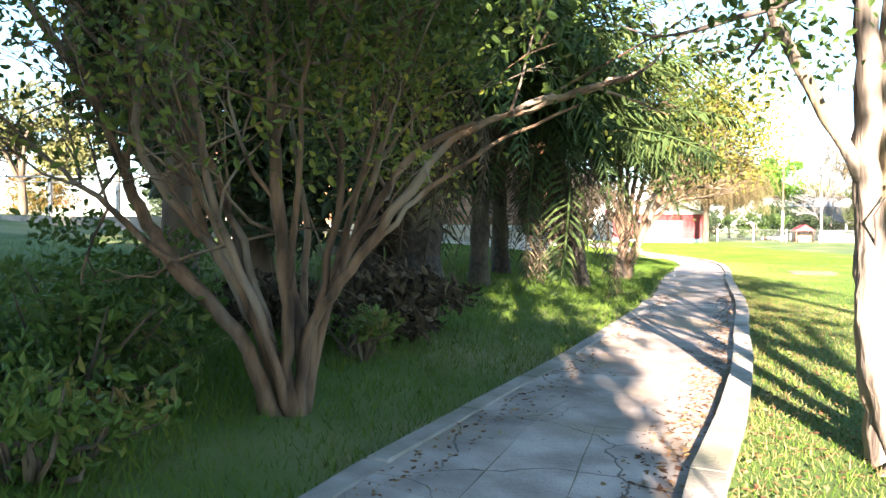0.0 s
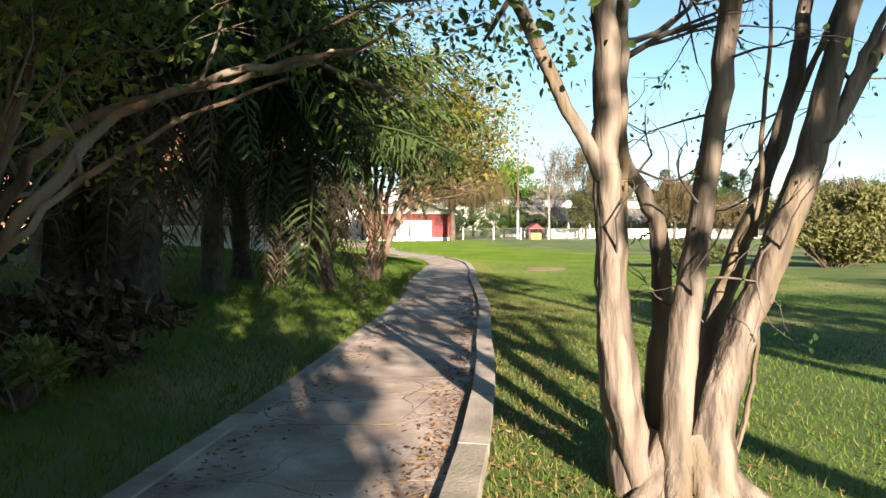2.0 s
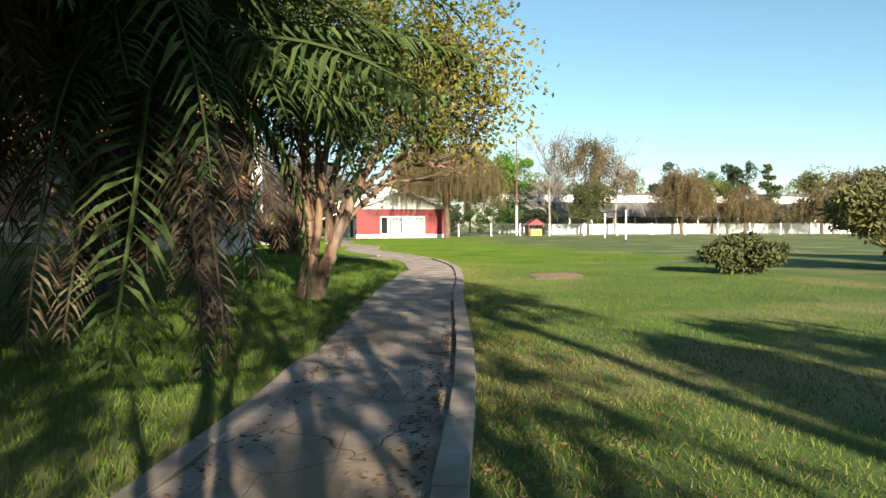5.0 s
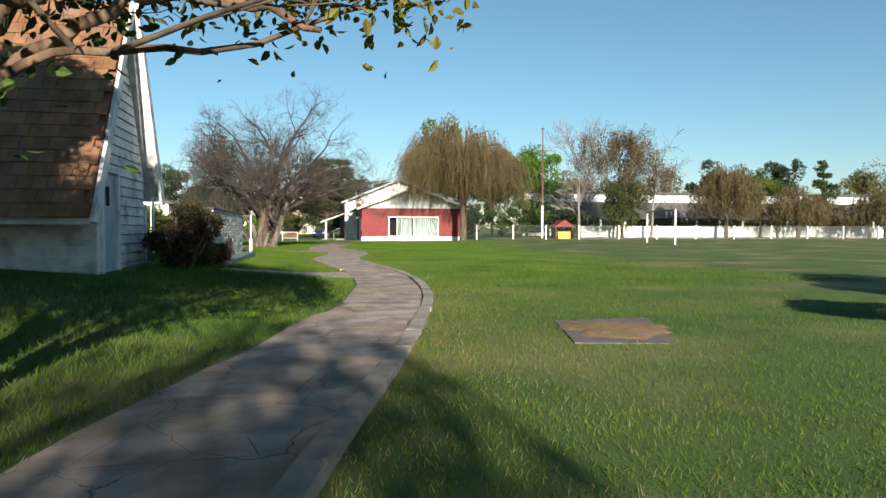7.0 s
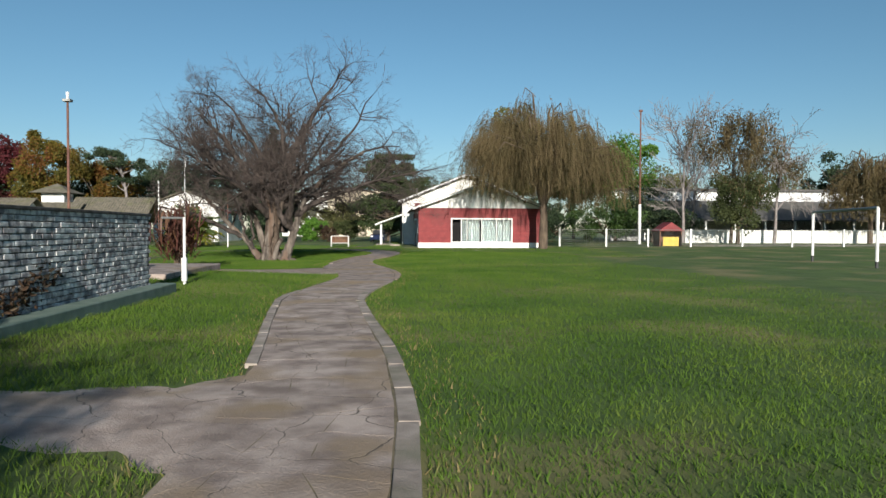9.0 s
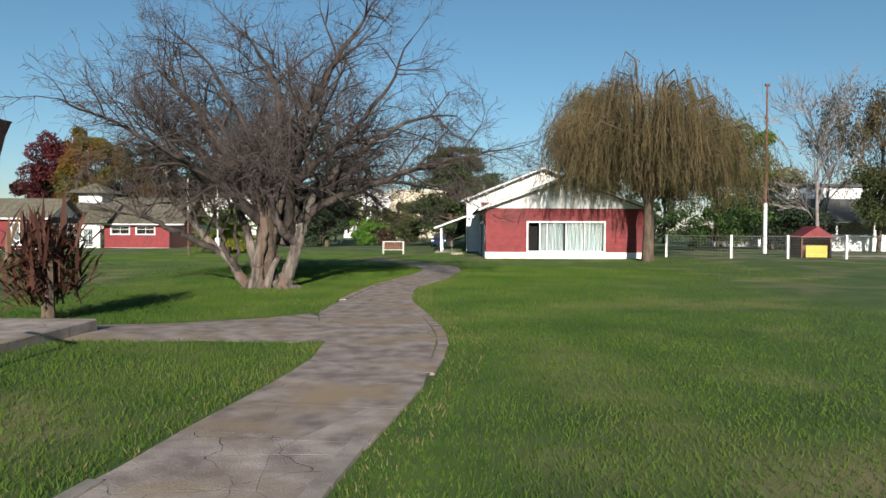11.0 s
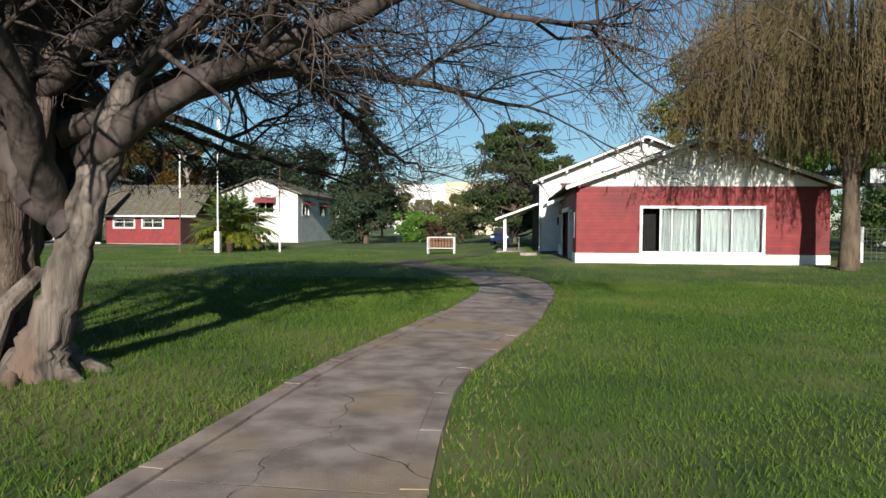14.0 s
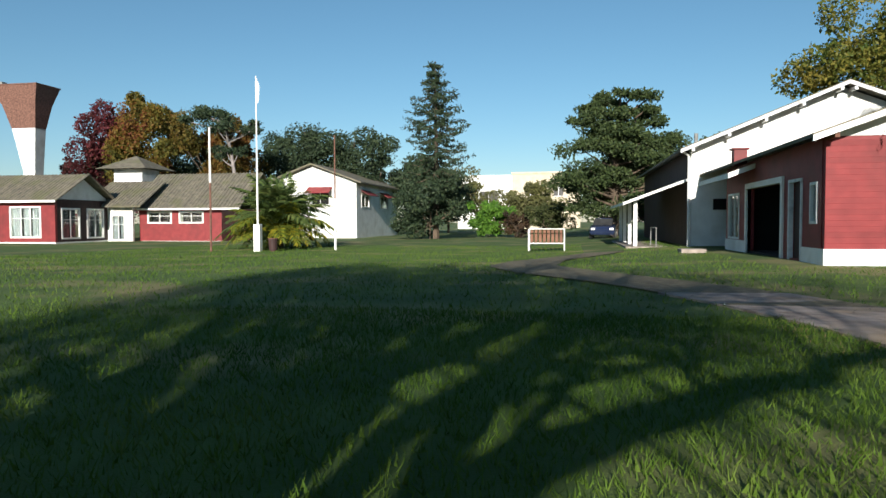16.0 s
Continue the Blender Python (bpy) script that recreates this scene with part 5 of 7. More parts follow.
v, f = leaves(rng, cs[turned], 9, 0.15, 0.052, 0.3)
raw("yellow_leaves", v, f, M_LEAFYELLOW, CT, "yellowing leaves")

# big bare tree on the lawn
BT = thing("bare_tree", 5.75, 56.4, 0.0, "large bare old tree with a fluted grey trunk and dense twigs", "tree")
off = np.array((5.75, 56.4, 0.0))
stems = [
    [(5.5, 56.45, -0.1), (5.53, 56.45, 0.85), (5.6, 56.45, 1.6), (5.7, 56.5, 2.3), (5.75, 56.6, 3.0)],
    [(6.05, 56.12, -0.1), (6.2, 56.1, 0.35), (6.38, 56.1, 0.8), (6.54, 56.12, 1.5), (6.8, 56.2, 2.3), (7.2, 56.4, 3.0), (8.2, 56.6, 3.9), (9.4, 56.7, 4.7)],
    [(5.2, 56.2, -0.1), (5.05, 56.2, 0.15), (4.52, 56.2, 0.85), (3.8, 56.2, 1.54), (3.25, 56.25, 2.18), (2.6, 56.4, 3.0), (2.0, 56.6, 3.8)],
    [(5.3, 56.08, -0.1), (5.36, 56.08, 0.5), (5.46, 56.1, 0.95), (5.6, 56.1, 1.75), (5.5, 56.1, 2.6), (4.8, 56.2, 3.8)],
    [(5.3, 56.8, -0.1), (4.95, 57.0, 1.2), (4.4, 57.6, 2.4), (3.5, 58.4, 3.8), (2.8, 59.0, 4.8)],
    [(4.85, 56.15, 0.45), (4.5, 56.1, 1.0), (4.36, 56.1, 1.6), (4.1, 56.2, 2.4), (3.6, 56.2, 3.3)],
    [(4.75, 56.3, 0.6), (4.75, 56.35, 1.3), (4.6, 56.4, 2.1), (4.3, 56.5, 3.0)],
    [(6.45, 56.1, 1.3), (6.1, 56.05, 1.62), (5.8, 56.0, 2.3), (5.6, 56.1, 3.2), (5.0, 56.2, 4.6), (4.2, 56.2, 5.9)],
    [(5.5, 56.5, 1.9), (5.1, 56.4, 2.8), (4.4, 56.3, 3.9), (3.5, 56.3, 5.2), (2.6, 56.3, 6.1)],
    [(5.6, 56.5, 2.2), (5.9, 56.7, 3.2), (6.4, 57.0, 4.8), (7.1, 57.3, 6.2), (7.8, 57.4, 7.3)],
    [(6.55, 56.2, 1.9), (7.2, 56.1, 2.35), (8.4, 56.0, 2.85), (9.8, 55.9, 3.35), (11.0, 55.8, 3.65)],
    [(6.3, 56.1, 1.5), (6.5, 55.2, 2.6), (7.0, 54.1, 3.4), (7.7, 53.0, 4.1)],
    [(5.4, 56.2, 1.9), (4.9, 55.3, 2.7), (4.1, 54.2, 3.4), (3.2, 53.1, 4.0)],
    [(5.8, 56.8, 2.2), (6.9, 57.8, 3.0), (8.2, 58.8, 4.0)],
    [(4.3, 56.15, 1.0), (3.2, 55.9, 1.6), (2.5, 55.7, 1.95), (1.9, 55.5, 2.3)],
    [(5.7, 56.4, 2.4), (5.9, 56.1, 3.4), (6.2, 55.8, 4.7), (5.8, 55.7, 6.1)],
    [(5.3, 56.4, 2.0), (4.6, 56.2, 2.8), (3.6, 56.0, 3.9), (2.3, 56.0, 4.9)],
    [(5.7, 56.5, 2.5), (6.6, 56.5, 3.2), (7.9, 56.4, 4.3), (9.0, 56.4, 5.6)],
    [(5.4, 56.8, 2.2), (4.91, 57.8, 3.08), (5.29, 58.6, 2.9), (5.81, 59.79, 2.53), (6.8, 60.58, 2.24), (7.66, 61.04, 2.04)],
    [(6.0, 56.9, 2.5), (7.29, 58.48, 3.42), (8.12, 59.26, 2.8), (8.49, 59.99, 2.37), (9.05, 60.45, 2.14)],
    [(6.5, 56.6, 2.3), (7.7, 58.2, 3.2), (9.2, 59.6, 3.2), (10.7, 60.3, 2.95)],
    [(5.2, 56.8, 2.3), (4.23, 58.48, 3.76), (4.63, 59.46, 3.19), (4.76, 60.85, 2.53), (5.15, 61.37, 2.2)],
    [(4.9, 56.5, 2.2), (3.6, 57.6, 3.6), (2.6, 59.0, 4.4), (1.8, 60.5, 4.8)],
    [(5.8, 56.9, 2.6), (6.1, 58.48, 3.76), (6.47, 59.53, 3.33), (6.21, 60.85, 2.67)],
    # three limbs hidden behind the fork, added to thicken the tree's shadow
    [(5.4, 57.0, 1.2), (5.2, 57.2, 2.2), (4.9, 57.5, 3.2), (4.6, 57.8, 4.4)],
    [(5.9, 57.0, 1.2), (6.1, 57.2, 2.2), (6.3, 57.5, 3.2), (6.6, 58.0, 4.5)],
    [(5.7, 57.0, 1.4), (5.65, 57.3, 2.6), (5.5, 57.6, 3.6), (5.5, 57.9, 4.8)],
]
R0 = [.32, .2, .14, .19, .16, .075, .06, .13, .19, .19, .15, .14, .14, .14, .1, .16, .15, .15, .1, .09, .1, .09, .12, .09, .2, .22, .22]
L_ = limbs_of(stems, R0, [.26, .05, .045, .05, .05, .03, .03, .05, .045, .06, .035, .04, .04, .04, .03, .05, .045, .045, .014, .012, .016, .012, .03, .014, .015, .015, .015], 0.05, 9)
flare(L_[:5], 0.4, 0.6)
rng = np.random.default_rng(41)
out, tips = {}, []
sp = dict(bend=0.17, lift=-0.015, split=[5, 5, 5, 3], angle=52, shrink=0.6, taper=0.42, steps=4, keep=lambda q: (q[2] > 2.25 or q[0] < 5.0 or (q[1] > 58.2 and q[2] > 1.75)) and q[2] > 1.7 and q[1] < 61.9 and q[0] > 1.0 + 0.25 * max(0.0, q[2] - 4))
for q, r in L_:
    n = len(q)
    for k in range(10):
        i = int(n * rng.uniform(0.42, 0.98))
        w = (q[i] - q[i - 2]) / np.linalg.norm(q[i] - q[i - 2]) * 0.75 + rng.normal(size=3) * 0.5
        grow(rng, q[i], w, 1.5, r[i] * 0.5, 3, sp, out, tips)
    grow(rng, q[-1], q[-1] - q[-4], 1.6, r[-1], 3, sp, out, tips)
for i, st in enumerate(L_):
    v, f = tubes([(st[0] - off, st[1])], 72 if i == 0 else 44 if i < 5 else 12, 0.075 if i < 5 else 0.05)
    raw("stem" if i < 5 else "limb", v, f, M_BARKFIBRE if i == 0 else M_BARKGREY if i < 5 else M_BOUGH, BT, smooth=True)
# buttresses and hollows of the trunk
for k, (x, y, hgt, r) in enumerate([(5.75, 56.08, 0.9, .09), (6.15, 56.0, 0.45, .08)]):
    p = np.array([(x - 0.1, y - 0.12, -0.1), (x - 0.03, y - 0.02, hgt * 0.3), (x + 0.04, y + 0.06, hgt * 0.65), (x + 0.16, y + 0.42, hgt)]) - off
    v, f = tubes([(p, np.array([r * 1.3, r * 1.1, r * 1.0, r * 0.8]))], 44, 0.1)
    raw("buttress", v, f, M_BARKGREY, BT, smooth=True)
v, f = tubes([(a - off, np.maximum(b, 0.006)) for d, ls in out.items() if d >= 2 for a, b in ls], 5)
raw("bough_mass", v, f, M_BOUGH, BT, smooth=True)
v, f = tubes([(a - off, np.maximum(b, 0.0038)) for d, ls in out.items() if d < 2 for a, b in ls], 3)
raw("twig_mass", v, f, M_TWIG, BT, smooth=True)
for k in range(9):
    a = k * 0.7 + 0.3
    c_, s_ = math.cos(a), math.sin(a)
    p = np.array([(0.42 * c_ - 0.05, 0.26 * s_, 0.16), (0.6 * c_ - 0.02, 0.42 * s_ - 0.08, 0.05), (0.8 * c_ + 0.05 * math.sin(k * 9), 0.56 * s_ - 0.12, 0.01), (1.0 * c_, 0.7 * s_ - 0.15, -0.06)])
    v, f = tubes([(p, np.array([0.12, 0.085, 0.06, 0.03]))], 12, 0.1)
    raw("root", v, f, M_BARKGREY, BT, smooth=True)

# ---- weeping willows ----
def willow(x, y, high, wide, seed, strands, label, mat=M_WILLOW, leafn=44, trunk=0.26, low=0.25, leaf=0.055):
    rng = np.random.default_rng(seed)
    t = thing("weeping_willow", x, y, lies(x, y) - 0.05, label, "tree", "willows")
    limbs = [(np.array([(0, 0, 0), (0.05, 0.05, high * 0.2), (0, 0.1, high * 0.38)]), np.array([trunk * 1.3, trunk, trunk * 0.85]))]
    ends = []
    for k in range(40):
        a = k * 2.4 + rng.uniform(-0.3, 0.3)
        rr = wide / 2 * math.sqrt(rng.uniform(0.05, 0.8))
        top = high * (1 - 0.5 * (rr / (wide / 2)) ** 1.6) * rng.uniform(0.84, 1.02)
        e = np.array((rr * math.cos(a), rr * math.sin(a), top))
        m1 = np.array((e[0] * 0.25, e[1] * 0.25, high * 0.55))
        m2 = np.array((e[0] * 0.6, e[1] * 0.6, top * 0.97))
        e2 = e + np.array((e[0] * 0.16, e[1] * 0.16, -high * 0.06))
        p = np.array([(0, 0.08, high * rng.uniform(0.2, 0.37)), m1, m2, e, e2])
        limbs.append((p, np.array([trunk * 0.5, trunk * 0.34, trunk * 0.2, 0.04, 0.015])))
        ends.append((m1, m2, e, e2))
    cv, twig = [], []
    share = rng.exponential(1.0, len(ends)) + 0.15
    share /= share.sum()
    for s in range(strands):
        m1, m2, e, e2 = ends[rng.choice(len(ends), p=share)]
        u = rng.random()
        st = (m1 + (m2 - m1) * 4 * u if u < 0.25 else m2 + (e - m2) * 3 * (u - 0.25) if u < 0.58 else e + (e2 - e) * 2.4 * (u - 0.58)) + rng.normal(0, wide * 0.045, 3) * np.array((1, 1, 0.5))
        ln = min(rng.uniform(0.16, 0.62) * high, st[2] - high * low * rng.uniform(0.75, 1.5) * (0.8 if st[0] > 0.8 else 1.0))
        if ln < 0.4:
            continue
        ow = np.array((st[0], st[1], 0)) / (np.hypot(st[0], st[1]) + 0.1) * rng.uniform(0.1, 1.3)
        w = np.linspace(0, 1, 6)[:, None]
        p = st + ow * np.sqrt(w) - np.array((0, 0, 1)) * ln * w + rng.normal(0, 0.05, (6, 3)) + rng.normal(0, 0.25, 3) * w ** 2 * np.array((1, 1, 0))
        twig.append((p, np.full(6, 0.007)))
        n = max(4, int(leafn * ln / 3))
        q = rng.random(n) * 5
        i = np.minimum(q.astype(int), 4)
        cv.append(p[i] + (p[i + 1] - p[i]) * (q - i)[:, None])
    for i, q in enumerate(limbs):
        v, f = tubes([q], 12 if i == 0 else 7)
        raw("limb" if i else "trunk", v, f, M_BARKDARK, t, smooth=True)
    v, f = tubes(twig, 3)
    raw("hanging_foliage", v, f, mat, t)
    v, f = leaves(rng, np.concatenate(cv), 1, 0.05, leaf * 0.55, 2.0, 4.6)
    raw("leaves", v, f, mat, t)
    return t


willow(21.3, 74.4, 11.9, 11.4, 51, 3000, "large weeping willow with brown autumn strands", low=0.36, leafn=46)

# ---- palms ----
def frond_mesh(rng, length, mat, name, droop=0.9, leaflets=34, wid=0.34, bow=None, blade=0.014):
    """A feathered frond along its own arch, or along the curve through the three points of bow."""
    n = 12
    u = np.linspace(0, 1, n)
    mid = np.stack([length * u * (1 - 0.18 * u * droop), np.zeros(n), length * (0.34 * u - droop * 0.62 * u ** 2.2)], 1)
    if bow is not None:
        a, b, c = (np.array(q, float) for q in bow)
        mid = (1 - u)[:, None] ** 2 * a + (2 * u * (1 - u))[:, None] * b + (u ** 2)[:, None] * c
    tv, tf = tubes([(mid, 0.018 * (1 - 0.8 * u) + 0.003)], 4)
    faces = [tuple(q) for q in tf.tolist()]
    verts = tv.tolist()
    for k in range(leaflets):
        for s in (-1, 1):
            w = 0.1 + 0.9 * (k + rng.random() * 0.6) / leaflets
            p = np.array([np.interp(w, u, mid[:, c]) for c in range(3)])
            d = np.array([np.interp(min(w + 0.05, 1), u, mid[:, c]) for c in range(3)]) - p
            d /= np.linalg.norm(d) + 1e-9
            ll = wid * length * 0.5 * (math.sin(math.pi * min(w * 0.9 + 0.1, 1)) * 0.8 + 0.25) * rng.uniform(0.8, 1.15)
            out_ = np.array((d[0] * 0.55, s * 0.85, -0.1 + d[2] * 0.5)) + rng.normal(0, 0.08, 3)
            if bow is not None:
                side_ = np.cross(d, (0.0, 0.0, 1.0))
                out_ = d * 0.7 + s * side_ / (np.linalg.norm(side_) + 1e-9) * 0.6 + rng.normal(0, 0.1, 3)
            out_ /= np.linalg.norm(out_)
            tip = p + out_ * ll + np.array((0, 0, -ll * 0.35))
            m = p + out_ * ll * 0.5
            side = d * blade * (1 + length * 0.15)
            b = len(verts)
            verts += [p.tolist(), (m + side).tolist(), tip.tolist(), (m - side).tolist()]
            faces.append((b, b + 1, b + 2, b + 3))
    return mesh_of(name, verts, faces, mat)


frng = np.random.default_rng(61)
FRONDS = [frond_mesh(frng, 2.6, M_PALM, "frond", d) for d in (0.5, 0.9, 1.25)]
DEAD = [frond_mesh(frng, 2.0, M_DEADFROND, "dead_frond", d) for d in (1.3, 1.6)]
YELLOW = [frond_mesh(frng, 2.3, M_PALMYELLOW, "frond", d, 26, 0.42, blade=0.035) for d in (0.5, 0.85, 1.2)]
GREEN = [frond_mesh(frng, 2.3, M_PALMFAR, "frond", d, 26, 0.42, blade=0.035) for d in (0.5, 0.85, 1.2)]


def palm(x, y, trunk_h, trunk_r, lean, seed, label, fronds=40, dead=18, live=None, size=1.0, group="palms"):
    rng = np.random.default_rng(seed)
    z = lies(x, y)
    t = thing("palm", x, y, z - 0.05, label, "palm", group)
    n = 14
    u = np.linspace(0, 1, n)
    p = np.stack([lean[0] * u ** 1.5, lean[1] * u ** 1.5, trunk_h * u], 1)
    r = trunk_r * (1.15 - 0.25 * u + 0.12 * np.sin(np.arange(n) * 2.6))
    r[0] *= 1.35
    v, f = tubes([(p, r)], 12)
    raw("trunk", v, f, M_FIBRE, t, smooth=False)
    top = Vector(p[-1])
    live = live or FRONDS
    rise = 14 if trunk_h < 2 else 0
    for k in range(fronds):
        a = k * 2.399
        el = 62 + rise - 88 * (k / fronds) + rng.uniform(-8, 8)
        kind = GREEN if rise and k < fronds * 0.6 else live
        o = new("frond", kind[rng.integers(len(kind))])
        o.parent = t
        s = size * rng.uniform(0.8, 1.15)
        o.matrix_basis = Matrix.Translation(top + Vector((0, 0, 0.1 - 0.3 * k / fronds))) @ pose(0, 0, 0, rng.uniform(-15, 15), -el, math.degrees(a)) @ Matrix.Scale(s, 4)
    for k in range(dead):
        a = k * 2.399 + 0.7
        o = new("dead_frond", DEAD[k % 2])
        o.parent = t
        s = size * rng.uniform(0.45, 0.8) * (1.3 if trunk_r > 0.35 else 1)
        o.matrix_basis = Matrix.Translation(top + Vector((0, 0, -0.35 - 0.5 * rng.random()))) @ pose(0, 0, 0, rng.uniform(-25, 25), rng.uniform(25, 70), math.degrees(a)) @ Matrix.Scale(s, 4)
    return t


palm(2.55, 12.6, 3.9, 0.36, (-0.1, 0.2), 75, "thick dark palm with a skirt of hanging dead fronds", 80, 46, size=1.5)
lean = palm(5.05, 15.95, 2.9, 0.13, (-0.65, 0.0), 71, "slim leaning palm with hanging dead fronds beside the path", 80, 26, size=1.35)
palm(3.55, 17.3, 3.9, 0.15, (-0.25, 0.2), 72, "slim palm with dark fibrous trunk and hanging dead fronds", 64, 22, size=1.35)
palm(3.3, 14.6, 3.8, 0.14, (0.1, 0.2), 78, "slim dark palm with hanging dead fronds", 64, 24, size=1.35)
for a, b, c in (((4.5, 15.4, 2.5), (5.1, 14.3, 2.0), (5.28, 12.95, 0.15)), ((4.45, 15.5, 2.6), (5.2, 14.2, 2.2), (5.4, 13.2, 0.2)), ((4.3, 15.4, 2.5), (4.0, 14.2, 1.9), (4.1, 13.5, 0.25)),
                ((4.3, 15.5, 2.4), (4.3, 14.3, 1.7), (4.3, 13.6, 0.3)), ((4.3, 15.8, 2.4), (3.5, 15.2, 1.9), (3.3, 14.9, 0.5)), ((4.7, 15.8, 2.6), (5.6, 15.2, 2.3), (5.75, 14.6, 0.9)),
                ((4.4, 15.6, 2.6), (5.3, 14.6, 2.4), (5.6, 13.7, 0.7)), ((4.2, 16.0, 2.6), (3.2, 15.8, 2.2), (2.8, 15.6, 0.6))):
    base = np.array((5.05, 15.95, lies(5.05, 15.95) - 0.05))
    o = new("dead_frond", frond_mesh(frng, 2.4, M_DEADFROND, "dead_frond", leaflets=44, wid=0.32, bow=[np.array(q) - base for q in (a, b, c)]))
    o.parent = lean
palm(-8.75, 95.3, 1.15, 0.32, (0.1, 0), 77, "squat palm with yellowing green fronds near the flagpoles", 80, 0, YELLOW, 1.48)

# ---- bushes ----
def bush(name, x, y, size, mat, seed, label, count=3500, leaf=0.07, lobes=12, z=None):
    rng = np.random.default_rng(seed)
    z = lies(x, y) if z is None else z
    t = thing(name, x, y, z - 0.03, label, "bush", "bushes")
    pts = lumps(rng, count, (0, 0, size[2] * 0.5), (size[0] / 2, size[1] / 2, size[2] * 0.55), lobes, 0.35)
    pts[:, 2] = np.abs(pts[:, 2])
    v, f = leaves(rng, pts, 1, 0.02, leaf, -0.3, 2.0)
    raw("foliage", v, f, mat, t)
    lim = []
    for k in range(26):
        q = pts[rng.integers(len(pts))]
        b = np.array((q[0] * 0.15, q[1] * 0.15, 0.0))
        lim.append((np.array([b, (b + q) / 2 + rng.normal(0, 0.05, 3), q]), np.array([0.018, 0.012, 0.005])))
    v, f = tubes(lim, 4)
    raw("branches", v, f, M_BARKDARK, t)
    return t


bush("shrub", 5.7, 31.3, (1.6, 2.4, 1.3), M_SHRUBRED, 81, "dark red-brown shrub between cottage and brick wall", 7000, 0.05)
bush("shrub", 5.75, 33.6, (1.4, 2.8, 1.05), M_SHRUBRED, 181, "dark red-brown shrub against the brick wall", 7000, 0.05)
bush("shrub", 5.85, 36.2, (0.9, 2.8, 0.7), M_SHRUBRED, 182, "low dark shrub at the foot of the brick wall", 3600, 0.045)
bush("shrub", 16.1, 22.2, (2.3, 1.6, 0.9), M_SHRUB, 82, "low spreading dark olive shrub on the lawn", 5200, 0.06)
bush("shrub", 20.6, 21.8, (5.6, 4.0, 2.7), M_LEAFOLIVE, 83, "large scrubby bush with grey-green twigs", 15000, 0.08)
bush("shrub", 25.5, 24.5, (5.0, 4.0, 3.0), M_LEAFDARK, 84, "dark green bush at the lawn edge", 9000, 0.09)

# ---- trees round the grounds ----
broad_tree("round_tree", 42.2, 87.0, 6.9, 7.6, M_SHRUB, M_BARKDARK, 101, "round dark green tree by the fence", 0.2, 8000, low=0.1)
broad_tree("green_tree", 36.5, 104, 13.2, 12, M_LEAFBRIGHT, M_BARKDARK, 102, "bright green broadleaf tree behind the willow", 0.3, 13000)
broad_tree("autumn_tree", -37, 126, 16.2, 12.5, M_AUTUMNOLIVE, M_BARKDARK, 103, "tall tree with olive, gold and red autumn leaves", 0.34, 14000)
broad_tree("autumn_tree", -30, 127, 13.8, 10, M_AUTUMN, M_BARKDARK, 104, "tree with yellow autumn leaves", 0.34, 13000, low=0.1)
broad_tree("autumn_tree", -44, 130, 15, 12, M_CRIMSON, M_BARKDARK, 105, "tree with red autumn leaves", 0.36, 13000, low=0.1)
broad_tree("dark_tree", -20, 131, 13, 12, M_CONIFER, M_BARKDARK, 106, "dark evergreen tree behind the red house", 0.34, 8000)
broad_tree("dark_tree", -33, 133, 12, 14, M_CONIFER, M_BARKDARK, 174, "dark evergreen tree behind the red house", 0.34, 8000, low=0.05)
broad_tree("left_tree", -16.19, 28.45, 5.96, 7.15, M_LEAFOLIVE, M_BARKDARK, 175, "grey-green tree behind the boundary fence", 0.2, 7000, low=0.1)
broad_tree("left_tree", -9.86, 31.69, 4.77, 6.36, M_LEAFDARK, M_BARKDARK, 176, "dark green tree behind the boundary fence", 0.2, 7000, low=0.05)
broad_tree("left_tree", -20.9, 22.84, 5.56, 7.15, M_LEAFDARK, M_BARKDARK, 177, "dark green tree behind the boundary fence", 0.2, 7000, low=0.05)
broad_tree("dark_tree", -11, 140, 10, 14, M_CONIFER, M_BARKDARK, 107, "dark evergreen tree in the distance", 0.4, 7000)
broad_tree("dark_tree", -26, 137, 13, 14, M_CONIFER, M_BARKDARK, 171, "dark evergreen tree behind the red house", 0.34, 8000, low=0.1)
broad_tree("dark_tree", -15.5, 133, 11.5, 11, M_CONIFER, M_BARKDARK, 172, "dark evergreen tree behind the red house", 0.34, 8000, low=0.1)
broad_tree("dark_tree", -42, 134, 12, 14, M_CONIFER, M_BARKDARK, 173, "dark evergreen tree behind the red house", 0.34, 7000, low=0.1)
broad_tree("hall_tree", 27, 113, 16.5, 14, M_LEAFYELLOW, M_BARKDARK, 109, "yellow-green tree behind the hall", 0.34, 10000)
broad_tree("hall_tree", 36, 120, 12, 12, M_LEAFMIXED, M_BARKDARK, 110, "yellow-green tree behind the hall", 0.34, 8000)
broad_tree("garden_tree", -0.4, 124, 3.9, 5.2, M_LEAFBRIGHT, M_BARKDARK, 111, "low bright green shrubs and small trees", 0.3, 5000, low=0.02)
broad_tree("garden_tree", 2.3, 122, 2.9, 3.2, M_SHRUBRED, M_BARKDARK, 116, "red-brown twiggy shrub before the far buildings", 0.2, 2600, low=0.05)
broad_tree("garden_tree", 5.2, 121, 3.6, 4.4, M_SHRUB, M_BARKDARK, 117, "dark olive shrub before the far buildings", 0.2, 4200, low=0.02)
broad_tree("garden_tree", 1.5, 150, 7, 12, M_LEAFOLIVE, M_BARKDARK, 112, "olive green tree in the distance", 0.4, 5000, low=0.1)
broad_tree("garden_tree", -9, 150, 9, 11, M_LEAFOLIVE, M_BARKDARK, 113, "olive green tree in the distance", 0.4, 5000, low=0.1)
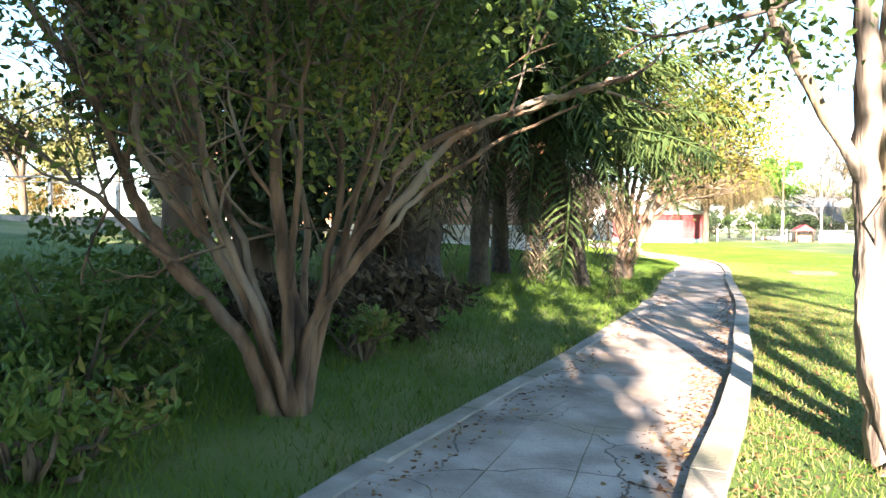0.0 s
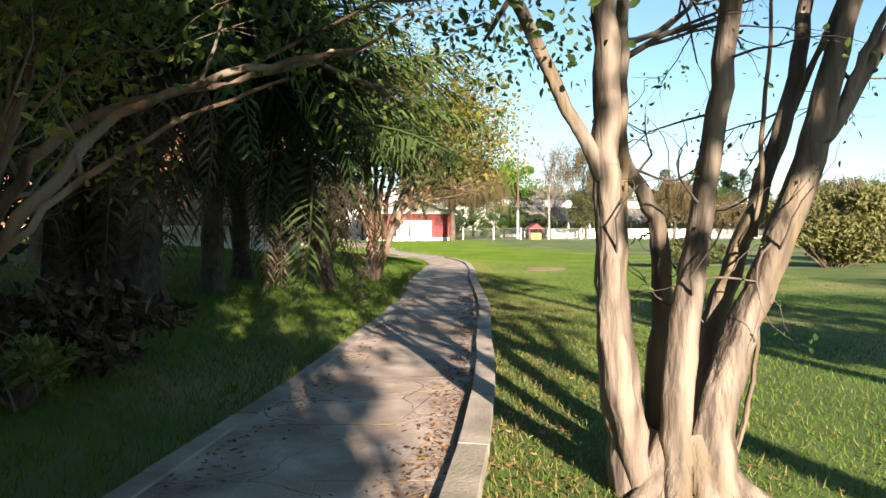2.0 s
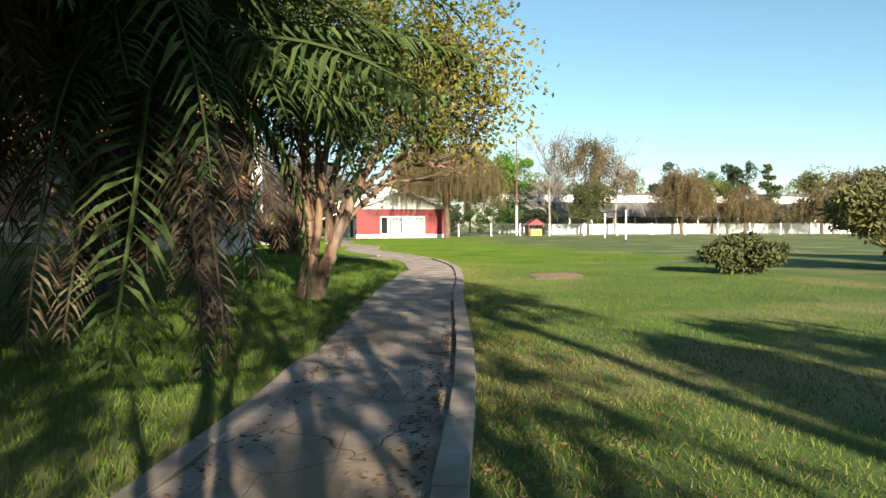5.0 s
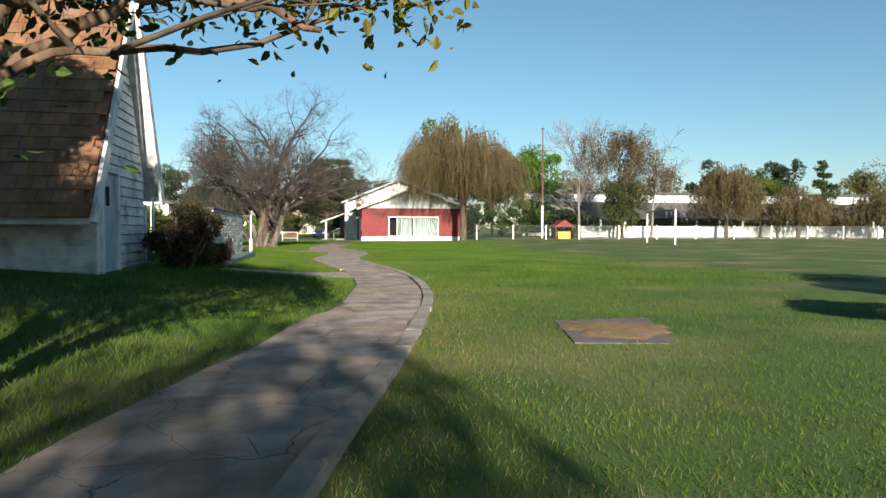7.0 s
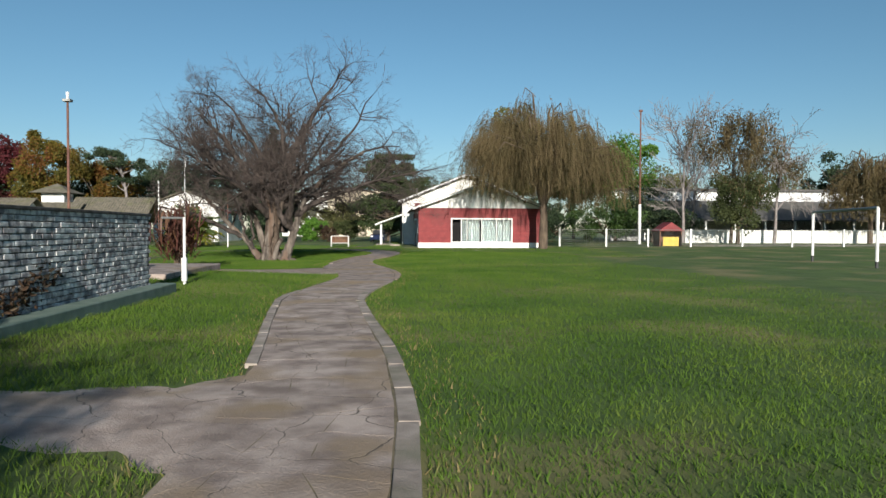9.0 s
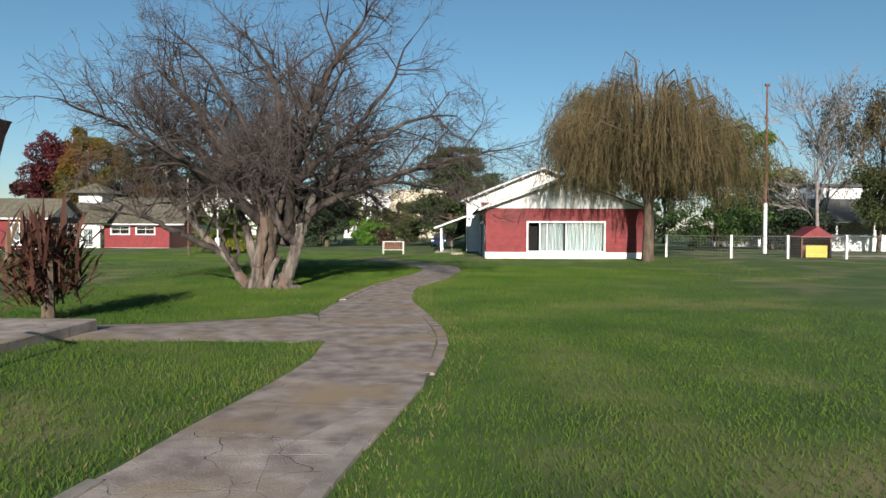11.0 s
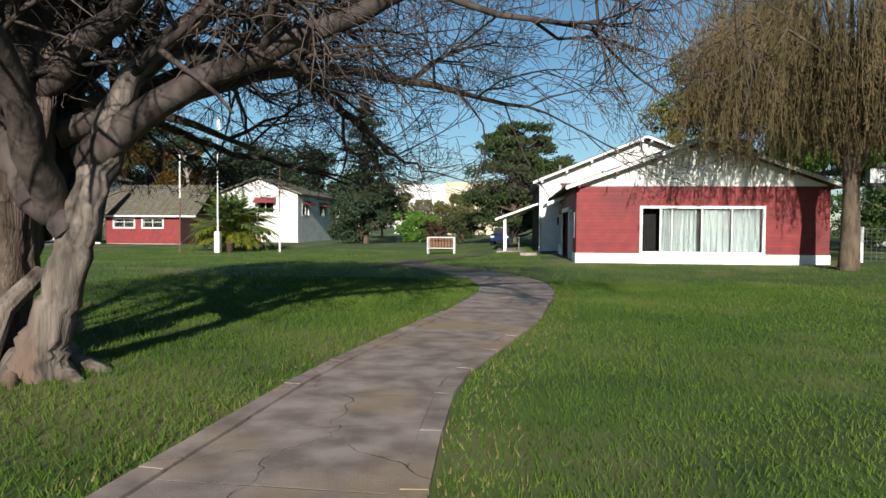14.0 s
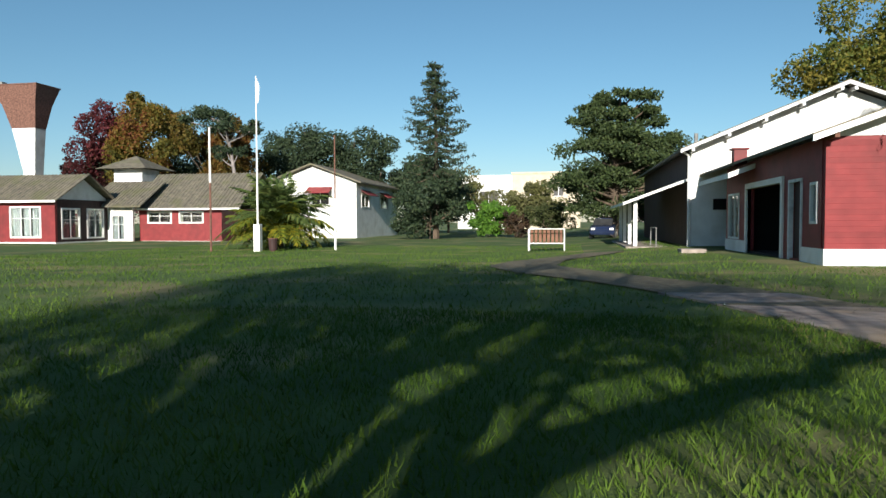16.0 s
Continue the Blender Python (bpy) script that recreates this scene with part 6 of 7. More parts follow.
broad_tree("garden_tree", 14, 140, 11, 11, M_CONIFER, M_BARKDARK, 114, "dark tree in the distance", 0.4, 6000, low=0.1)
for i, (x, y, h, w, m) in enumerate([(62, 118, 12, 11, M_LEAFOLIVE), (75, 122, 13, 12, M_CONIFER), (90, 124, 15, 9, M_CONIFER), (105, 122, 14, 14, M_LEAFOLIVE), (50, 125, 12, 12, M_LEAFOLIVE), (122, 120, 14, 15, M_CONIFER), (135, 100, 13, 15, M_LEAFOLIVE), (118, 60, 12, 15, M_LEAFDARK), (110, 30, 12, 15, M_LEAFDARK), (-62, 120, 13, 15, M_CONIFER), (-75, 105, 13, 16, M_AUTUMN), (-60, 70, 12, 14, M_CONIFER)]):
    broad_tree("distant_tree", x, y, h, w, m, M_BARKDARK, 120 + i, "distant tree behind the low buildings", 0.4, 4500, low=0.1, group="distant trees")
for i, (x, y, h, w, n) in enumerate([(55.7, 88, 10.4, 8, 620), (64, 86.5, 6.6, 9, 620), (73.5, 84, 6.6, 9, 560), (81, 86, 10.2, 10, 700)]):
    willow(x, y, h, w, 140 + i, n, "grey-brown weeping willow in front of the long building", leafn=16, trunk=0.2, leaf=0.15)
broad_tree("yellow_tree", 61.5, 90, 9.2, 7.5, M_LEAFMIXED, M_BARKDARK, 146, "yellow-green tree in front of the long building", 0.22, 4200, 9, low=0.35)


def far_bare(name, x, y, h, lift, lean, seed, label, tint, foliage=None):
    """A slender leafless tree: trunk, limbs and a haze of twigs; lift below nought lets the twigs droop."""
    r = np.random.default_rng(seed)
    t = thing(name, x, y, lies(x, y) - 0.05, label, "tree", "bare trees")
    out, tips = {}, []
    trunk = [np.array((lean * h * u ** 2 + 0.05 * math.sin(9 * u), 0.05 * math.cos(7 * u), h * 0.62 * u)) for u in np.linspace(0, 1, 8)]
    sp_ = dict(bend=0.14, lift=lift, split=[4, 4, 4], angle=34, shrink=0.68, taper=0.45, steps=4)
    for k in range(10):
        i = r.integers(2, 8)
        w_ = np.array((r.normal(0, 0.5) + lean * 2, r.normal(0, 0.5), 1.1))
        grow(r, trunk[i], w_, h * 0.24, 0.07, 3, sp_, out, tips)
    v, f = tubes([(np.array(trunk), np.linspace(0.17, 0.06, 8))], 8)
    raw("trunk", v, f, tint, t, smooth=True)
    v, f = tubes([(a, np.maximum(b, 0.016)) for d in out.values() for a, b in d], 3)
    raw("twig_mass", v, f, tint, t)
    if foliage:
        c_ = np.array([q[0] for q in tips])
        v, f = leaves(r, np.concatenate([c_ - (0, 0, 0.3 * k) for k in range(5)]), 2, 0.14, 0.1, 2.0, 3.0)
        raw("hanging_foliage", v, f, foliage, t)
    return t


def clump_tree(name, x, y, label, mat, bark, seed, trunk_r, spine, tiers, leaf, per):
    """A pine: a bare spine with limbs that end in flat, irregular clumps; tiers of (z0, z1, x0, x1, clumps, size)."""
    r = np.random.default_rng(seed)
    t = thing(name, x, y, lies(x, y) - 0.05, label, "tree")
    sp_ = np.array(spine, float)
    lim = [(sp_, np.linspace(trunk_r, trunk_r * 0.35, len(sp_)))]
    pts = []
    for z0, z1, x0, x1, n, size in tiers:
        for k in range(n):
            c_ = np.array((x0 + (x1 - x0) * (k + r.uniform(0.1, 0.9)) / n, r.normal(0, 0.3) * (x1 - x0) * 0.5, r.uniform(z0, z1)))
            h = max(0.5, c_[2] - r.uniform(0.5, 1.6))
            foot = np.array([np.interp(h, sp_[:, 2], sp_[:, i]) for i in range(3)])
            lim.append((np.array([foot, foot * 0.45 + c_ * 0.55 - (0, 0, 0.15), c_]), np.array([trunk_r * 0.36, trunk_r * 0.22, 0.03])))
            s_ = size * r.uniform(0.6, 1.25)
            for q in range(3):
                m = c_ + r.normal(0, 0.45, 3) * (s_, s_, s_ * 0.28)
                d = r.normal(size=(per, 3))
                d /= np.linalg.norm(d, axis=1)[:, None]
                pts.append(m + d * r.uniform(0.35, 1.0, (per, 1)) * s_ * np.array((0.75, 0.75, 0.36)))
    v, f = tubes(lim, 7)
    raw("trunk", v, f, bark, t, smooth=True)
    v, f = leaves(r, np.concatenate(pts), 1, 0.04, leaf, -0.2, 1.8)
    raw("crown", v, f, mat, t)
    return t


clump_tree("umbrella_pine", -23.3, 119, "flat-topped dark pine with a bare pale forked trunk", M_CONIFER, M_TWIGPALE, 157, 0.24,
           [(0, 0, 0), (0.05, 0, 3), (-0.1, 0, 5.5), (-0.45, 0, 8), (-1.0, 0, 10), (-1.4, 0, 11.2)], [(9.8, 12.4, -4.4, 1.6, 15, 1.15), (7.6, 8.8, -3.2, 1.2, 4, 0.7)], 0.15, 120)
clump_tree("pine", 10.3, 115, "tall dark green pine with flat clumps beside the hall", M_PINE, M_BARKDARK, 108, 0.34,
           [(0, 0, 0), (0.05, 0, 3), (0, 0, 6), (0.3, 0, 8.5), (0.2, 0, 10.4)], [(8.7, 10.9, -2.6, 2.9, 16, 1.05), (9.9, 11.3, -1.7, -0.3, 3, 0.7), (6.6, 8.7, -2.2, 3.2, 16, 1.25), (4.2, 7.2, -3.6, 4.7, 34, 1.4), (1.3, 4.6, -3.7, 4.9, 34, 1.45)], 0.16, 170)
clump_tree("pine", 17.5, 121, "dark green pine behind the hall's porch", M_PINE, M_BARKDARK, 115, 0.28,
           [(0, 0, 0), (0, 0, 3), (0.1, 0, 5.5), (0.2, 0, 8)], [(5.4, 8.2, -3.2, 3.2, 14, 1.2), (1.5, 5.2, -3.4, 3.4, 20, 1.3)], 0.18, 130)

clump_tree("pine", 71, 91, "narrow conical dark pine by the white wall", M_PINE, M_BARKDARK, 118, 0.2, [(0, 0, 0), (0, 0, 5), (0, 0, 9.5)],
           [(1.5, 3, -1.8, 1.8, 9, 1.1), (3, 5, -1.5, 1.5, 9, 1.0), (5, 7, -1.1, 1.1, 7, 0.8), (7, 8.6, -0.6, 0.6, 4, 0.6), (8.6, 9.6, -0.2, 0.2, 2, 0.4)], 0.17, 90)

far_bare("bare_tree", 37.7, 88.5, 12.0, 0.02, 0.0, 191, "slender leafless pale grey tree behind the fence", M_TWIGPALE)
far_bare("bare_tree", 40.2, 92.0, 9.0, 0.02, 0.03, 194, "slender leafless pale grey tree behind the fence", M_TWIGPALE)
far_bare("plumed_tree", 42.6, 89.0, 12.2, -0.03, 0.01, 192, "tall thin tree with drooping brown plumes", M_BARKDARK, M_WILLOW)
far_bare("bare_tree", 46.3, 88.0, 11.2, -0.12, 0.05, 193, "leafless tree with arching drooping twigs", M_TWIGPALE)

broad_tree("evergreen", 1.9, 12.6, 6.9, 6.4, M_CONIFER, M_FIBRE, 153, "dense dark evergreen over the palms", 0.14, 30000, 16, 0.2, 0.42)

broad_tree("hedge_tree", 30.5, 89, 4.6, 8, M_LEAFDARK, M_BARKDARK, 154, "dark green shrubby tree behind the fence", 0.2, 6000, low=0.02)
broad_tree("hedge_tree", 36.5, 93, 6.0, 9, M_CONIFER, M_BARKDARK, 155, "dark evergreen shrub behind the fence", 0.22, 7000, low=0.02)
broad_tree("hedge_tree", 27.0, 95, 5.0, 6, M_CONIFER, M_BARKDARK, 156, "dark evergreen shrub beside the hall", 0.22, 5000, low=0.02)

# tall araucaria-like conifer with tiers of drooping boughs
AR = thing("tall_conifer", -4.2, 117, -0.7, "tall narrow conifer with tiers of dark upturned boughs", "tree")
rng = np.random.default_rng(151)
lim, cen = [(np.array([(0, 0, 0), (0.05, 0, 8), (0, 0, 15.2)]), np.array([0.3, 0.18, 0.03]))], []
for tier in range(21):
    h0 = 2.2 + 12.6 * (tier / 20) ** 0.94
    reach = 2.75 * min(1.0, (15.6 - h0) / 5.2) ** 0.85
    for k in range(6 if tier < 15 else 7):
        h = h0 + rng.uniform(-0.12, 0.12)
        ln = reach * rng.uniform(0.5, 1.12) + 0.12
        a = k * 1.047 + tier * 0.52 + rng.uniform(-0.2, 0.2)
        d = np.array((math.cos(a), math.sin(a), 0))
        p = np.array([(0, 0, h), d * ln * 0.5 + (0, 0, h - 0.2 * ln), d * ln + (0, 0, h - 0.08 * ln)])
        lim.append((p, np.array([0.05, 0.03, 0.01])))
        n = int(17 * ln) + 4
        w = rng.uniform(0.12, 1, n)
        cen.append(np.stack([np.interp(w, (0, .5, 1), p[:, c]) for c in range(3)], 1) + rng.normal(0, 1, (n, 3)) * np.stack([np.full(n, 0.13), np.full(n, 0.13), np.full(n, 0.05)], 1))
v, f = tubes(lim, 5)
raw("trunk", v, f, M_BARKDARK, AR)
v, f = leaves(rng, np.concatenate(cen), 4, 0.08, 0.12, 0.35, 1.8)
raw("crown", v, f, M_CONIFER, AR)
broad_tree("garden_tree", -4.5, 116, 5.5, 7.5, M_CONIFER, M_BARKDARK, 152, "dark shrubby growth round the conifer's foot", 0.26, 6000, low=0.0)

# unseen trees added on the near side to shade the start of the path
broad_tree("shade_tree", 2.46, -0.45, 6.04, 5.56, M_LEAFDARK, M_BARKPALE, 158, "unseen leafy tree added to shade the start of the path", 0.11, 22000, 18, 0.16, 0.16, "shade trees")
for i, (x, y, h, w, n) in enumerate([(2.0, -4.34, 9.53, 5.56, 26000), (-1.12, -7.95, 11.12, 6.36, 26000), (10.8, 0.8, 5.2, 4.0, 3600), (13.13, -2.64, 5.96, 5.56, 2600), (-5.57, -0.05, 8.74, 7.15, 24000), (-10.35, 0.7, 8.74, 7.95, 18000), (19.07, -1.39, 6.36, 7.15, 4000), (4.1, -5.49, 6.4, 3.58, 3600), (-2.26, 2.77, 5.56, 3.97, 14000)]):
    broad_tree("shade_tree", x, y, h, w, M_LEAFDARK, M_BARKPALE, 160 + i, "unseen leafy tree added to shade the start of the path", 0.13, n, 12, 0.14, 0.3, "shade trees")
broad_tree("shade_tree", 2.5, 1.0, 5.2, 3.8, M_LEAFDARK, M_BARKPALE, 183, "unseen leafy tree added to shade the start of the path", 0.11, 20000, 16, 0.1, 0.3, "shade trees")
broad_tree("shade_tree", -0.6, 2.2, 5.6, 4.4, M_LEAFDARK, M_BARKPALE, 184, "unseen leafy tree added to shade the start of the path", 0.11, 20000, 16, 0.1, 0.2, "shade trees")
broad_tree("shade_tree", 7.15, -1.51, 7.4, 3.97, M_LEAFDARK, M_BARKPALE, 181, "unseen leafy tree added to shade the start of the path", 0.13, 1500, 24, 0.14, 0.45, "shade trees")
broad_tree("shade_tree", 9.2, -1.6, 8.6, 3.6, M_LEAFDARK, M_BARKPALE, 185, "unseen tall leafy tree added to shade the path and bank", 0.15, 1300, 26, 0.12, 0.6, "shade trees")
broad_tree("shade_tree", 4.9, -3.6, 12.6, 4.2, M_LEAFDARK, M_BARKPALE, 186, "unseen tall leafy tree added to shade the path and bank", 0.15, 26000, 26, 0.14, 0.52, "shade trees")
broad_tree("shade_tree", 2.6, -2.74, 11.92, 6.9, M_LEAFDARK, M_BARKPALE, 182, "unseen tall leafy tree added to shade the path and bank", 0.16, 36000, 24, 0.2, 0.6, "shade trees")
bush("undergrowth", 1.59, 6.62, (1.99, 1.19, 0.68), M_LEAFMIXED, 85, "low twiggy undergrowth with a few yellow leaves", 2200, 0.04, 16)
bush("undergrowth", 2.19, 5.83, (1.03, 0.87, 0.48), M_UNDER, 86, "low twiggy undergrowth with green and orange leaves", 900, 0.032, 12)
bush("undergrowth", 1.95, 6.62, (0.95, 0.95, 0.75), M_UNDER, 186, "low twiggy undergrowth with green and orange leaves", 1300, 0.034, 14)
bush("undergrowth", 1.18, 7.65, (1.91, 1.43, 1.03), M_UNDER, 187, "low twiggy undergrowth with green and orange leaves", 2600, 0.036, 16)
bush("undergrowth", 2.88, 8.46, (0.72, 0.64, 0.56), M_UNDER, 188, "low twiggy undergrowth with pale green leaves", 500, 0.036, 8)
bush("undergrowth", 2.52, 9.49, (2.38, 1.59, 0.64), M_DEADFROND, 189, "heap of dry dark twigs and dead fronds", 3000, 0.06, 14)
broad_tree("evergreen", 0.42, 12.09, 5.96, 3.97, M_CONIFER, M_BARKDARK, 87, "dense dark evergreen on the bank", 0.13, 22000, 16, 0.3, 0.03)
broad_tree("evergreen", -0.2, 18.5, 6.4, 5.2, M_LEAFDARK, M_BARKDARK, 89, "dark leafy tree between palms and cottage", 0.12, 16000, 14, 0.2, 0.4)

# crown added overhead to keep sky light off the bank
broad_tree("evergreen", 0.6, 9.9, 6.6, 5.6, M_CONIFER, M_BARKDARK, 90, "evergreen crown added to block sky light over the bank", 0.13, 30000, 20, 0.16, 0.52)
# tree added where its shadow falls on the lower cottage roof
broad_tree("evergreen", 3.3, 20.6, 6.8, 5.0, M_LEAFDARK, M_BARKDARK, 91, "dark leafy tree added to shade the cottage roof", 0.12, 24000, 18, 0.16, 0.44)

# ---- brick wall ----
bw = thing("brick_wall", 6.0, 36.6, 0.25, "low garden wall of worn whitewashed bricks", "wall")
part("mortar_core", boxes(((-0.16, -3.5, -0.2), (0.0, 3.5, 1.3))), M_MORTARLAP, bw)
part("coping", boxes(((-0.22, -3.54, 1.3), (0.05, 3.54, 1.35)), bevel=0.01), M_MORTARLAP, bw, "dark weathered coping")

# ---- poles, goals, fence ----
def pole(name, x, y, h, r0, r1, mat, label, z=None, extra=None):
    z = lies(x, y) if z is None else z
    t = thing(name, x, y, z, label, "pole", "poles")
    part("shaft", rods(((0, 0, -0.1), (0, 0, h), r0, r1)), mat, t)
    return t


f3 = pole("flagpole", -10.5, 91.5, 6.1, 0.06, 0.04, M_RUST, "tall thin flagpole, rust-red below and white above")
part("upper_shaft", rods(((0, 0, 3.4), (0, 0, 6.1), 0.058, 0.045)), M_WHITEPAINT, f3)
fp = pole("flagpole", -8.4, 92.3, 8.7, 0.06, 0.025, M_WHITEPAINT, "tall white flagpole with a white flag")
part("base_block", boxes(((-0.17, -0.17, -0.1), (0.17, 0.17, 1.35)), bevel=0.02), M_WHITE, fp)
f3 = pole("flagpole", -4.8, 93.6, 5.8, 0.05, 0.035, M_RUST, "tall thin rust-red flagpole with a white lower half")
part("lower_shaft", rods(((0, 0, 0), (0, 0, 2.6), 0.062, 0.058)), M_WHITEPAINT, f3)
ms = pole("floodlight_mast", 31.8, 83.8, 11.3, 0.11, 0.06, M_RUST, "tall rusty floodlight mast by the fence")
part("floodlight", boxes(((-0.16, -0.1, 11.25), (0.16, 0.08, 11.42)), bevel=0.03), M_RUST, ms)
part("lower_shaft", rods(((0, 0, 0), (0, 0, 3.4), 0.125)), M_WHITEPAINT, ms, "white painted lower part")
ms = pole("lamp_mast", 0.6, 49, 5.1, 0.05, 0.035, M_RUST, "rusty lamp mast behind the brick wall")
part("lamp_bracket", boxes(((-0.12, -0.1, 5.0), (0.12, 0.1, 5.08)), bevel=0.01), M_STEEL, ms)
part("lamp", rods(((0, 0, 5.08), (0, 0, 5.3), 0.035, 0.05)), M_WHITEPAINT, ms)
for nm, (xa, ya), (xb, yb), h in (("football_goal", (29.0, 55.6), (27.7, 49.9), 2.15),):
    z = lies((xa + xb) / 2, (ya + yb) / 2)
    g = thing(nm, xa, ya, z, "white painted metal goal frame with black feet", "goal")
    d = Vector((xb - xa, yb - ya, 0))
    for q in (Vector((0, 0, 0)), d):
        part("post", rods((q + Vector((0, 0, 0.25)), q + Vector((0, 0, h)), 0.055)), M_WHITEPAINT, g)
        part("foot", rods((q + Vector((0, 0, -0.1)), q + Vector((0, 0, 0.25)), 0.056)), M_BLACKPAINT, g)
    part("crossbar", rods(((0, 0, h), d + Vector((0, 0, h)), 0.055)), M_WHITEPAINT if h < 2 else M_STEEL, g)
gp = thing("goal_post", 6.15, 41.8, 0.17, "thin white goal post with a stub of crossbar", "goal")
part("post", rods(((0, 0, -0.1), (0, 0, 1.4), 0.028)), M_WHITEPAINT, gp)
part("sleeve", boxes(((-0.05, -0.05, 0.05), (0.05, 0.05, 0.55)), bevel=0.01), M_WHITEPAINT, gp, "white padded sleeve")
part("crossbar", rods(((0, 0, 1.38), (-0.55, 0.3, 1.39), 0.025)), M_STEEL, gp)
fence = thing("field_fence", 23.4, 75.6, 0.1, "low wire fence with white concrete posts", "fence")
fx = [23.4, 26.1, 29.2, 32.4, 36.2, 40, 44, 48, 52, 56, 60, 64, 68]
fy = [78.0, 75.2, 75.2, 75.2, 75.0, 75, 75, 75, 75, 75, 75, 75, 75]
for i, (x, y) in enumerate(zip(fx, fy)):
    part("post", boxes(((x - 23.4 - 0.06, y - 75.6 - 0.06, -0.2), (x - 23.4 + 0.06, y - 75.6 + 0.06, 1.35)), bevel=0.01), M_WHITEPAINT, fence)
    if i:
        a, b = Vector((fx[i - 1] - 23.4, fy[i - 1] - 75.6, 0)), Vector((x - 23.4, y - 75.6, 0))
        bm = bmesh.new()
        for k in range(9):
            zz = Vector((0, 0, 0.08 + k * 0.15))
            rod(bm, a + zz, b + zz, 0.006 if k < 8 else 0.018, None, 4)
        n = 22
        for k in range(1, n):
            q = a + (b - a) * k / n
            rod(bm, q + Vector((0, 0, 0.05)), q + Vector((0, 0, 1.28)), 0.005, None, 4)
        part("wire_mesh", bm, M_STEEL, fence)
hut = thing("play_hut", 31.5, 76.6, 0.1, "small wooden play hut with yellow half door and red roof", "hut")
part("side_wall", boxes(((-0.85, 0, 0), (-0.78, 1.3, 1.2))), M_BROWNWOOD, hut)
part("side_wall", boxes(((0.78, 0, 0), (0.85, 1.3, 1.2))), M_BROWNWOOD, hut)
part("back_wall", boxes(((-0.78, 1.24, 0), (0.78, 1.3, 1.2))), M_BROWNWOOD, hut)
part("half_door", boxes(((-0.6, -0.02, 0.08), (0.6, 0.03, 0.75))), M_YELLOW, hut)
bm = bmesh.new()
prism(bm, [(-1.0, -0.15, 1.2), (1.0, -0.15, 1.2), (0, -0.15, 1.85)], (0, 1.6, 0))
part("roof", bm, M_RED, hut)
# pipe frame behind the brick wall
pf_ = thing("pipe_frame", 3.6, 36.0, lies(3.6, 36.0), "tall thin pipe frame with pale posts and a dark crossbeam", "frame")
zf = lies(3.6, 36.0)
part("post", rods(((0, 0, -0.1), (0, 0, 3.47 - zf), 0.03)), M_WHITEPAINT, pf_)
part("post", rods(((0, 2.0, -0.1), (0, 2.0, 3.63 - zf), 0.035)), M_WHITEPAINT, pf_)
part("crossbeam", rods(((0, -3.2, 3.3 - zf), (0, 2.15, 3.65 - zf), 0.03)), M_RUST, pf_)
part("brace", rods(((0, -2.0, 2.6 - zf), (0, -0.6, 3.4 - zf), 0.022)), M_RUST, pf_)
# bench frame on the lawn by the hall
fr = thing("garden_swing_frame", 5.9, 92.0, -0.25, "white metal bench frame on the lawn", "bench")
for x in (-0.8, 0.8):
    for y in (-0.35, 0.35):
        part("leg", rods(((x, y, -0.05), (x, y, 0.95), 0.03)), M_WHITEPAINT, fr)
part("rail", rods(((-0.8, -0.35, 0.95), (0.8, -0.35, 0.95), 0.025), ((-0.8, 0.35, 0.95), (0.8, 0.35, 0.95), 0.025), ((-0.8, -0.35, 0.3), (0.8, -0.35, 0.3), 0.025), ((-0.8, 0.35, 0.3), (0.8, 0.35, 0.3), 0.025)), M_WHITEPAINT, fr)
part("slats", boxes(*[((-0.75 + k * 0.19, -0.33, 0.32), (-0.62 + k * 0.19, 0.33, 0.35)) for k in range(8)]), M_BROWNWOOD, fr)
part("back_panel", boxes(*[((-0.75 + k * 0.19, 0.3, 0.36), (-0.62 + k * 0.19, 0.33, 0.9)) for k in range(8)]), M_BROWNWOOD, fr)
# bank-top fence
bf = thing("bank_fence", -8.16, 20.59, 0.0, "mesh fence on a low white concrete kerb above the bank", "fence")
bf.scale = (0.8,) * 3
part("kerb_wall", boxes(((-14, -0.15, 0.6), (6.0, 0.0, 1.7)), bevel=0.01), M_KERB, bf)
for k in range(8):
    part("post", boxes(((-13.5 + k * 2.5, -0.1, 1.74), (-13.38 + k * 2.5, 0.0, 3.2))), M_STEEL, bf)
part("top_rail", rods(((-14, -0.05, 3.1), (6.0, -0.05, 3.0), 0.03), ((-14, -0.05, 2.95), (6, -0.05, 2.8), 0.02)), M_STEEL, bf)
# spiky red-brown plant
ck = thing("cordyline", 4.0, 48.6, 0.15, "spiky red-brown sword-leaved plant behind the pad", "plant")
rng = np.random.default_rng(171)
V, F = [], []
for k in range(420):
    a = rng.uniform(0, 6.28)
    el = rng.uniform(0.1, 1.5)
    b = np.array((rng.normal(0, 0.25), rng.normal(0, 0.3), rng.uniform(0.2, 1.3)))
    d = np.array((math.cos(a) * math.cos(el), math.sin(a) * math.cos(el), math.sin(el)))
    s = np.array((-math.sin(a), math.cos(a), 0)) * 0.03
    ln = rng.uniform(0.6, 1.1)
    m = b + d * ln * 0.55
    e = b + d * ln + np.array((0, 0, -0.25 * ln * math.cos(el)))
    i = len(V)
    V += [tuple(b - s * .6), tuple(b + s * .6), tuple(m + s), tuple(e), tuple(m - s)]
    F += [(i, i + 1, i + 2, i + 4), (i + 4, i + 2, i + 3)]
raw("sword_leaves", V, F, M_REDPURPLE, ck)
v, f = tubes([(np.array([(0.1 * k, -0.1 * k, -0.2), (0.12 * k, -0.15 * k, 1.2)]), np.array([0.06, 0.05])) for k in (-1, 0, 1, 2)], 6)
raw("stems", v, f, M_BARKDARK, ck)

